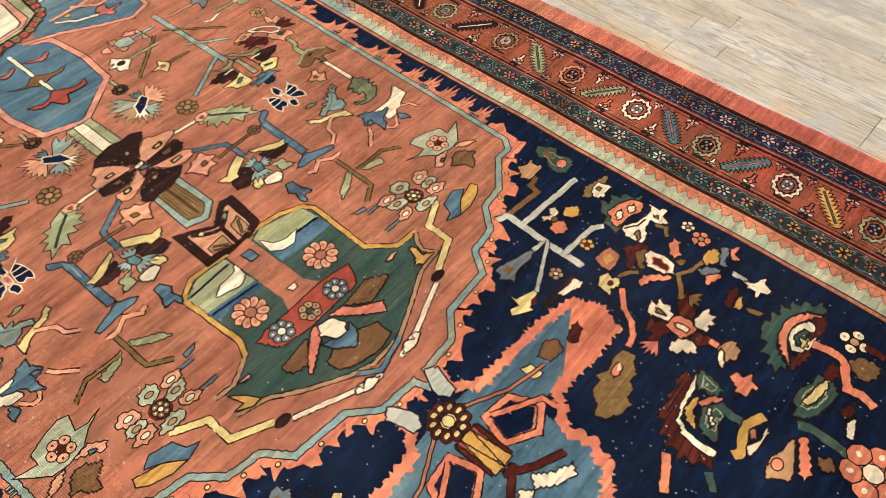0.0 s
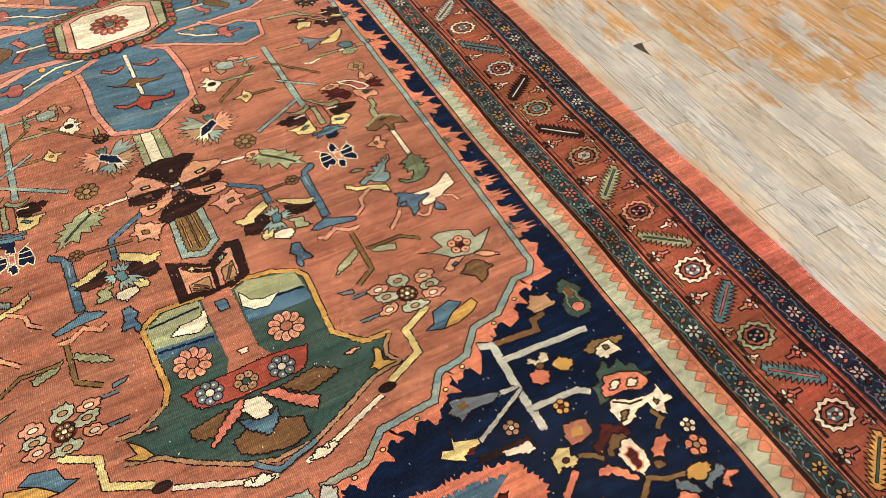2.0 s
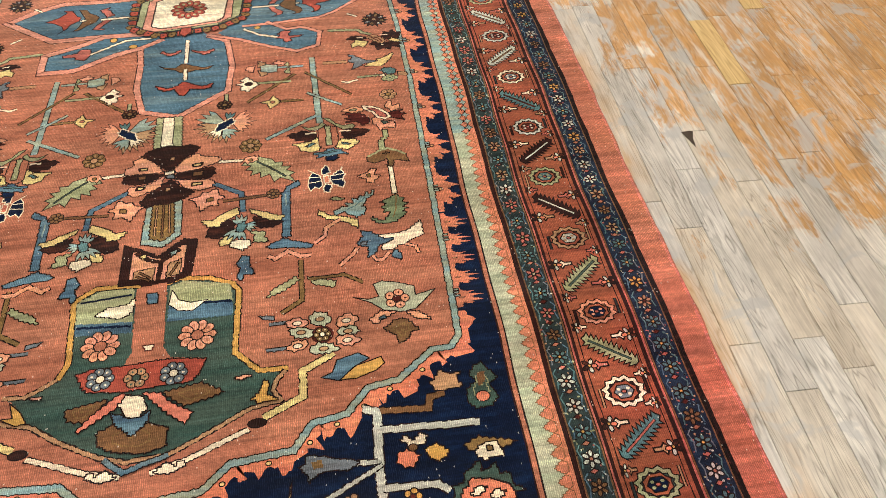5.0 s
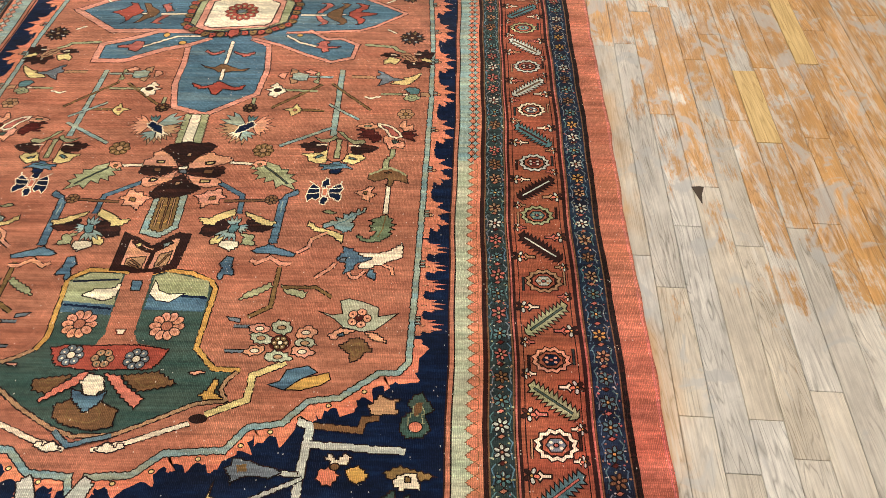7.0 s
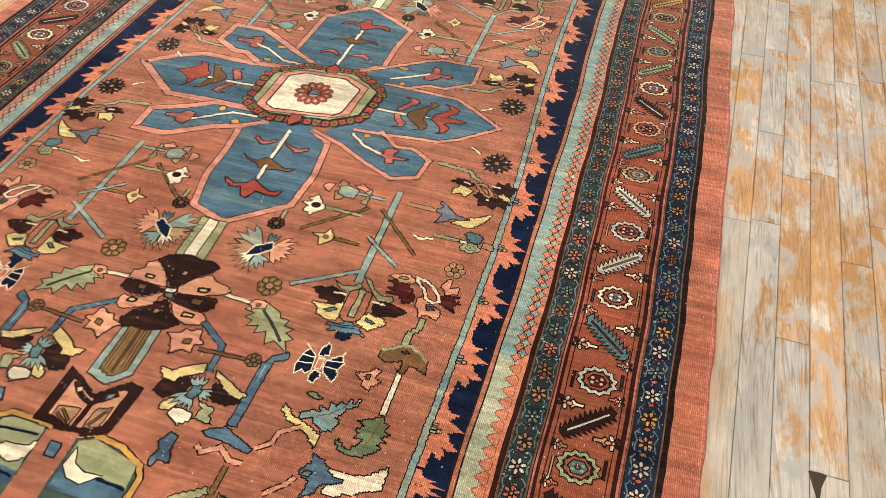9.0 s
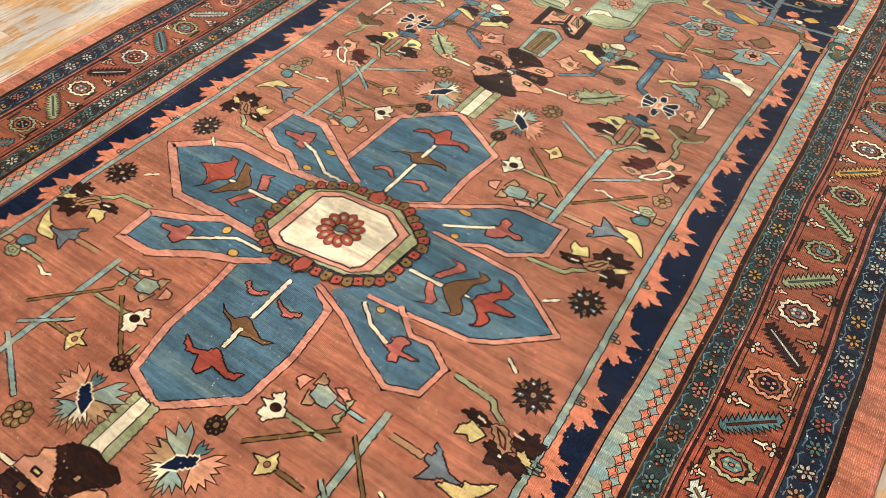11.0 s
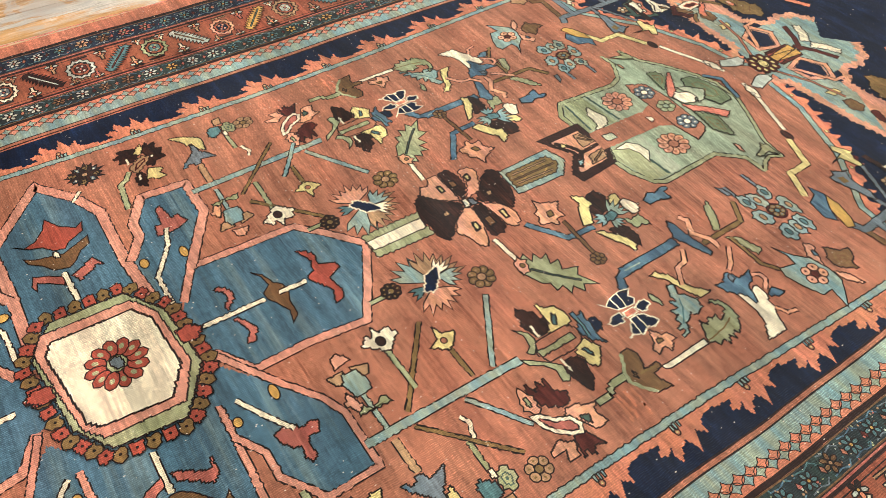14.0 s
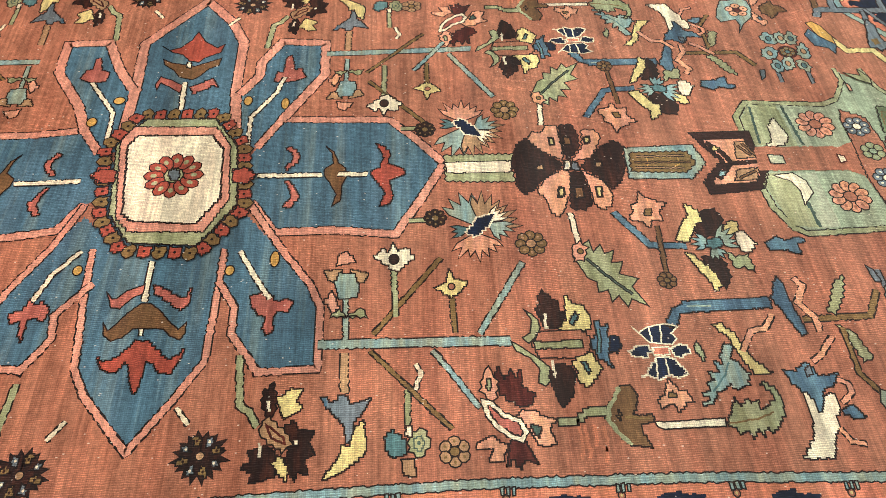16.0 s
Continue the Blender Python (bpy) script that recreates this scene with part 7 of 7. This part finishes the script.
spread("navy_flower", navy_flower, (0.559, 1.128, 1, 1), (-0.485, 1.096, -0.9, 1), (0.516, -1.120, 0.92, -1), (-0.496, -1.108, -0.9, -1))
spread("pink_star", pink_star, (0.665, 1.135, 1, 1), (-0.620, 1.099, -0.93, 1), (0.658, -1.127, 0.99, -1), (-0.648, -1.127, -0.97, -1))
spread("chevron_flower", chevron_flower, (0.702, 1.033, 1, 1), (-0.644, 0.997, -0.92, 1), (0.726, -1.039, 1.03, -1), (-0.716, -1.039, -1.02, -1))
spread("comb_fruit", comb_fruit, (0.727, 1.231, 1, 1), (-0.657, 1.175, -0.9, 1), (0.731, -1.228, 1.01, -1), (-0.721, -1.228, -0.99, -1), north={"fern": "sage"})
spread("sky_leaf", sky_leaf, (0.603, 1.271, 1, 1), (-0.551, 1.261, -0.91, 1), (0.582, -1.277, 0.96, -1), (-0.572, -1.277, -0.95, -1))
spread("bird", bird, (0.726, 1.424, 1, 1), (-0.572, 1.414, -0.9, 1), (0.714, -1.418, 0.98, -1), (-0.704, -1.418, -0.97, -1))
spread("forked_bar", forked_bar, (0.464, 1.310, 1, 1), (-0.396, 1.232, -0.9, 1), (0.394, -1.270, 0.9, -1), (-0.370, -1.300, -0.9, -1))
spread("forked_leaf", forked_leaf, (0.504, 1.554, 1, 1), (-0.423, 1.505, -0.9, 1), (0.427, -1.557, 0.9, -1), (-0.417, -1.557, -0.9, -1))
spread("carnation", carnation, (0.283, 1.326, 1, 1), (-0.272, 1.312, -1, 1), (0.247, -1.308, 1, -1), (-0.233, -1.322, -1, -1))
spread("green_leaf", green_leaf, (0.353, 1.061, 1, 1), (-0.300, 1.028, -0.9, 1), (0.330, -1.051, 0.93, -1), (-0.296, -1.073, -0.9, -1))
spread("comb_carnation", comb_carnation, (0.200, 0.772, 1, 1), (-0.135, 0.762, -1, 1), (0.180, -0.788, 1, -1), (-0.155, -0.798, -1, -1))
spread("black_rosette", black_rosette, (0.172, 0.664, 1, 1), (-0.131, 0.650, -1, 1), (0.174, -0.671, 1, -1), (-0.160, -0.679, -1, -1))
spread("white_flower", white_flower, (0.283, 0.562, 1, 1), (-0.229, 0.542, -1, 1), (0.252, -0.553, 1, -1), (-0.235, -0.562, -1, -1))
spread("blue_carnation", blue_carnation, (0.381, 0.452, 1, 1), (-0.318, 0.435, -0.9, 1), (0.355, -0.459, 0.93, -1), (-0.322, -0.463, -0.9, -1))
spread("yellow_flower", yellow_flower, (0.368, 0.690, 1, 1), (-0.286, 0.661, -0.9, 1), (0.342, -0.676, 0.93, -1), (-0.317, -0.695, -0.9, -1))
spread("khaki_rosette", khaki_rosette, (0.259, 0.888, 1, 1), (-0.198, 0.870, -1, 1), (0.268, -0.917, 1, -1), (-0.250, -0.921, -1, -1))
spread("thin_stem", thin_stem, (0.447, 0.589, 1, 1), (-0.289, 0.574, -0.9, 1), (0.394, -0.585, 0.9, -1), (-0.297, -0.601, -0.9, -1))
spread("quartered_cross", quartered_cross, (0.011, 1.024, 1, 1), (0.002, -1.032, 1, -1))
spread("cream_shaft", cream_shaft, (0.011, 0.787, 1, 1), (-0.016, -0.807, 1, -1))
spread("khaki_shaft", khaki_shaft, (0.013, 1.264, 1, 1), (0.001, -1.250, 1, -1))
spread("double_axe", double_axe, (0.020, 1.433, 1, 1), (0.005, -1.414, 1, -1))
spread("white_blossom", white_blossom, (0.734, 1.639, 1.05, 1), (-0.608, 1.633, -0.9, 1), (0.683, -1.664, 1, -1), (-0.673, -1.664, -0.99, -1), north={"mint": "sky"})
spread("clustered_flower", clustered_flower, (0.524, 1.738, 1.05, 1), (-0.410, 1.721, -0.9, 1), (0.469, -1.751, 1, -1), (-0.459, -1.751, -0.98, -1), north={"pink": "sky", "cream": "teal", "mint": "sky"})
spread("gold_bird", gold_bird, (0.592, 1.872, 1.05, 1), (-0.468, 1.838, -0.9, 1), (0.538, -1.867, 1, -1), (-0.528, -1.867, -0.98, -1))
spread("jagged_bolt", jagged_bolt, (0.430, 1.950, 1.05, 1), (-0.400, 1.950, -1, 1), (0.401, -1.912, 1, -1), (-0.391, -1.912, -0.98, -1))
spread("vine_branch", vine_branch, (0.700, 2.102, 1.05, 1), (-0.595, 2.093, -1.02, 1), (0.581, -2.229, 1, -1), (-0.571, -2.229, -0.98, -1), north={"bone": "slate"})
spread("vine_palmette", vine_palmette, (0.853, 2.266, 1.14, 1.1), (-0.495, 2.210, -0.99, 1.1), (0.823, -2.301, 1.1, -1.1), (-0.813, -2.301, -1.09, -1.1))
spread("star_palmette", star_palmette, (0.617, 2.557, 1.26, 1.2), (-0.563, 2.557, -1.15, 1.2), (0.587, -2.596, 1.2, -1.2), (-0.577, -2.596, -1.18, -1.2))
spread("khaki_bird", khaki_bird, (0.331, 2.540, 1.05, 1), (-0.277, 2.540, -0.92, 1), (0.301, -2.579, 1, -1), (-0.291, -2.579, -0.97, -1))
spread("feather_palmette", feather_palmette, (0.438, 2.720, 1.21, 1.15), (-0.384, 2.720, -1.08, 1.15), (0.408, -2.761, 1.15, -1.15), (-0.398, -2.761, -1.12, -1.15))
spread("rayed_palmette", rayed_palmette, (0.788, 2.806, 1.2, 1.15), (-0.734, 2.806, -1.11, 1.15), (0.758, -2.848, 1.15, -1.15), (-0.748, -2.848, -1.13, -1.15))

lay("medallion", medallion(), parent=rug, z=0.0008, label="steel-blue medallion with a cream octagon heart")
lay("green_vase", vase(), parent=rug, z=0.0010, label="dark green vase with pale lobes and rosettes")
lay("pale_vase", vase().dyed({"moss": "celadon", "blue": "mint", "gold": "sage", "navy": "moss", "redder": "rust", "tan": "sage", "umber": "fern"}), 0.02, 0, 1, -1, rug, 0.0010, "pale green vase with pink rosettes")
for name, flip, swap in (("end_palmette", 1, {}), ("end_palmette", -1, {"steel": "sky", "coral": "pink"})):
    mesh = end_palmette().dyed(swap).mesh(name)
    x, y = (0, 0) if flip > 0 else (0.03, -0.02)
    lay(name, mesh, x, y, 1, flip, rug, 0.0010)
    lay(name, mesh, x - 0.044, y, -1, flip, rug, 0.001013)
script = Weave(0.05, 2)
for k, (x, y, n) in enumerate(((0, 0, 8.5), (1.4, 1, 5), (1.4, 3, 4.6), (1.8, 5, 5.4), (6, 4.4, 3.6), (5.4, 1.4, 3))):
    z = script.level
    script.band("apricot", 0.75, (x, y), (x + n * 0.5, y + 0.3), (x + n, y - 0.2), line="")
    script.level = z
lay("woven_mark", script, 0.705, 0.93, parent=rug)
lay("woven_mark", script, -0.655, 0.93, -1, 1, rug)


# ---- the oak strip floor ----
SKEW = radians(2.0)
PITCH, FIRST = 0.0935, 1.639
KNOWN_ENDS = {-1: (-1.322,), 0: (-1.9, 0.4), 1: (-2.06, -1.181), 2: (-1.9, -0.984), 3: (-2.01, -0.2), 4: (-1.8,), 5: (-1.168, -0.727), 8: (-1.5, -0.2)}


def plank_mesh(length, width=PITCH):
    """A strip with eased edges, its far end at the origin."""
    bm = box_mesh(0.0009, width - 0.0009, 0.0009, length - 0.0009, -0.02, 0.0)
    top = [e for e in bm.edges if all(abs(v.co.z) < 1e-6 for v in e.verts)]
    bmesh.ops.bevel(bm, geom=top, offset=0.0012, segments=1, affect="EDGES")
    return bm


def build_floor():
    floor = tagged(part("floor", box_mesh(-4.7, 4.7, -6.4, 6.4, -0.1, -0.022), SUBFLOOR, None, "old oak strip floor, bleached grey with orange varnish patches"), kind="structure", category="floor")
    turn = Matrix.Rotation(-SKEW, 4, "Z")
    rng = random.Random(21)
    shared = {}
    verts, faces, count = [], [], 0
    for row in range(-68, 33):
        v = FIRST + row * PITCH
        ends = [-6.25 + rng.uniform(0, 0.02)]
        known = sorted(KNOWN_ENDS.get(row, ()))
        while ends[-1] < 5.9:
            step = rng.choice((0.45, 0.6, 0.75, 0.9, 1.05, 1.2, 1.35))
            y = ends[-1] + step
            near = [e for e in known if ends[-1] + 0.25 < e < ends[-1] + 1.5]
            ends.append(near[0] if near else y)
        ends[-1] = 6.25
        for a, b in zip(ends, ends[1:]):
            mid, drop = (a + b) / 2, rng.uniform(0, 0.0007)
            place = turn @ Matrix.Translation((v, a, -drop))
            at = place.translation
            near = (1.35 < at.x < 3.1 and -2.9 < mid < 1.7) or (-2.7 < at.x < -1.4 and -0.6 < mid < 2.4)
            if near and count < 300:
                key = round(b - a, 4)
                if key not in shared:
                    bm = plank_mesh(key)
                    shared[key] = bpy.data.meshes.new("plank")
                    bm.to_mesh(shared[key])
                    bm.free()
                    shared[key].materials.append(OAK)
                ob = new("plank", shared[key])
                ob.matrix_basis = place
                ob.parent = floor
                count += 1
            else:
                g, i = 0.0009, len(verts)
                for x, y, z in ((g, g, -0.02), (PITCH - g, g, -0.02), (PITCH - g, b - a - g, -0.02), (g, b - a - g, -0.02), (g, g, 0), (PITCH - g, g, 0), (PITCH - g, b - a - g, 0), (g, b - a - g, 0)):
                    verts.append(tuple(place @ Vector((x, y, z))))
                faces += [(i + 4, i + 5, i + 6, i + 7), (i, i + 1, i + 5, i + 4), (i + 1, i + 2, i + 6, i + 5), (i + 2, i + 3, i + 7, i + 6), (i + 3, i, i + 4, i + 7)]
    me = bpy.data.meshes.new("more_planks")
    me.from_pydata(verts, [], faces)
    me.materials.append(OAK)
    ob = new("more_planks", me)
    ob.parent = floor
    tagged(ob, kind="stuff")
    # two strips of newer oak let in
    for row, y, length in ((8, -0.2, 0.95), (5, -0.727, 0.46)):
        ob = part("plank", plank_mesh(length), FRESH, floor, "pale yellow newer oak strip")
        ob.matrix_basis = turn @ Matrix.Translation((FIRST + row * PITCH, y, 0.0009))
    # a dark wedge where a strip has split at its end
    bm = bmesh.new()
    rim = [bm.verts.new(p) for p in ((0, 0, 0), (0.03, 0.003, 0), (0.045, 0, 0), (0.03, -0.04, 0), (0.022, -0.09, 0), (0.012, -0.05, 0))]
    bm.faces.new(rim[::-1])
    ob = part("split", bm, SPLIT, floor, "dark split at a strip's end")
    ob.location = (1.786, -1.05, 0.0006)


build_floor()
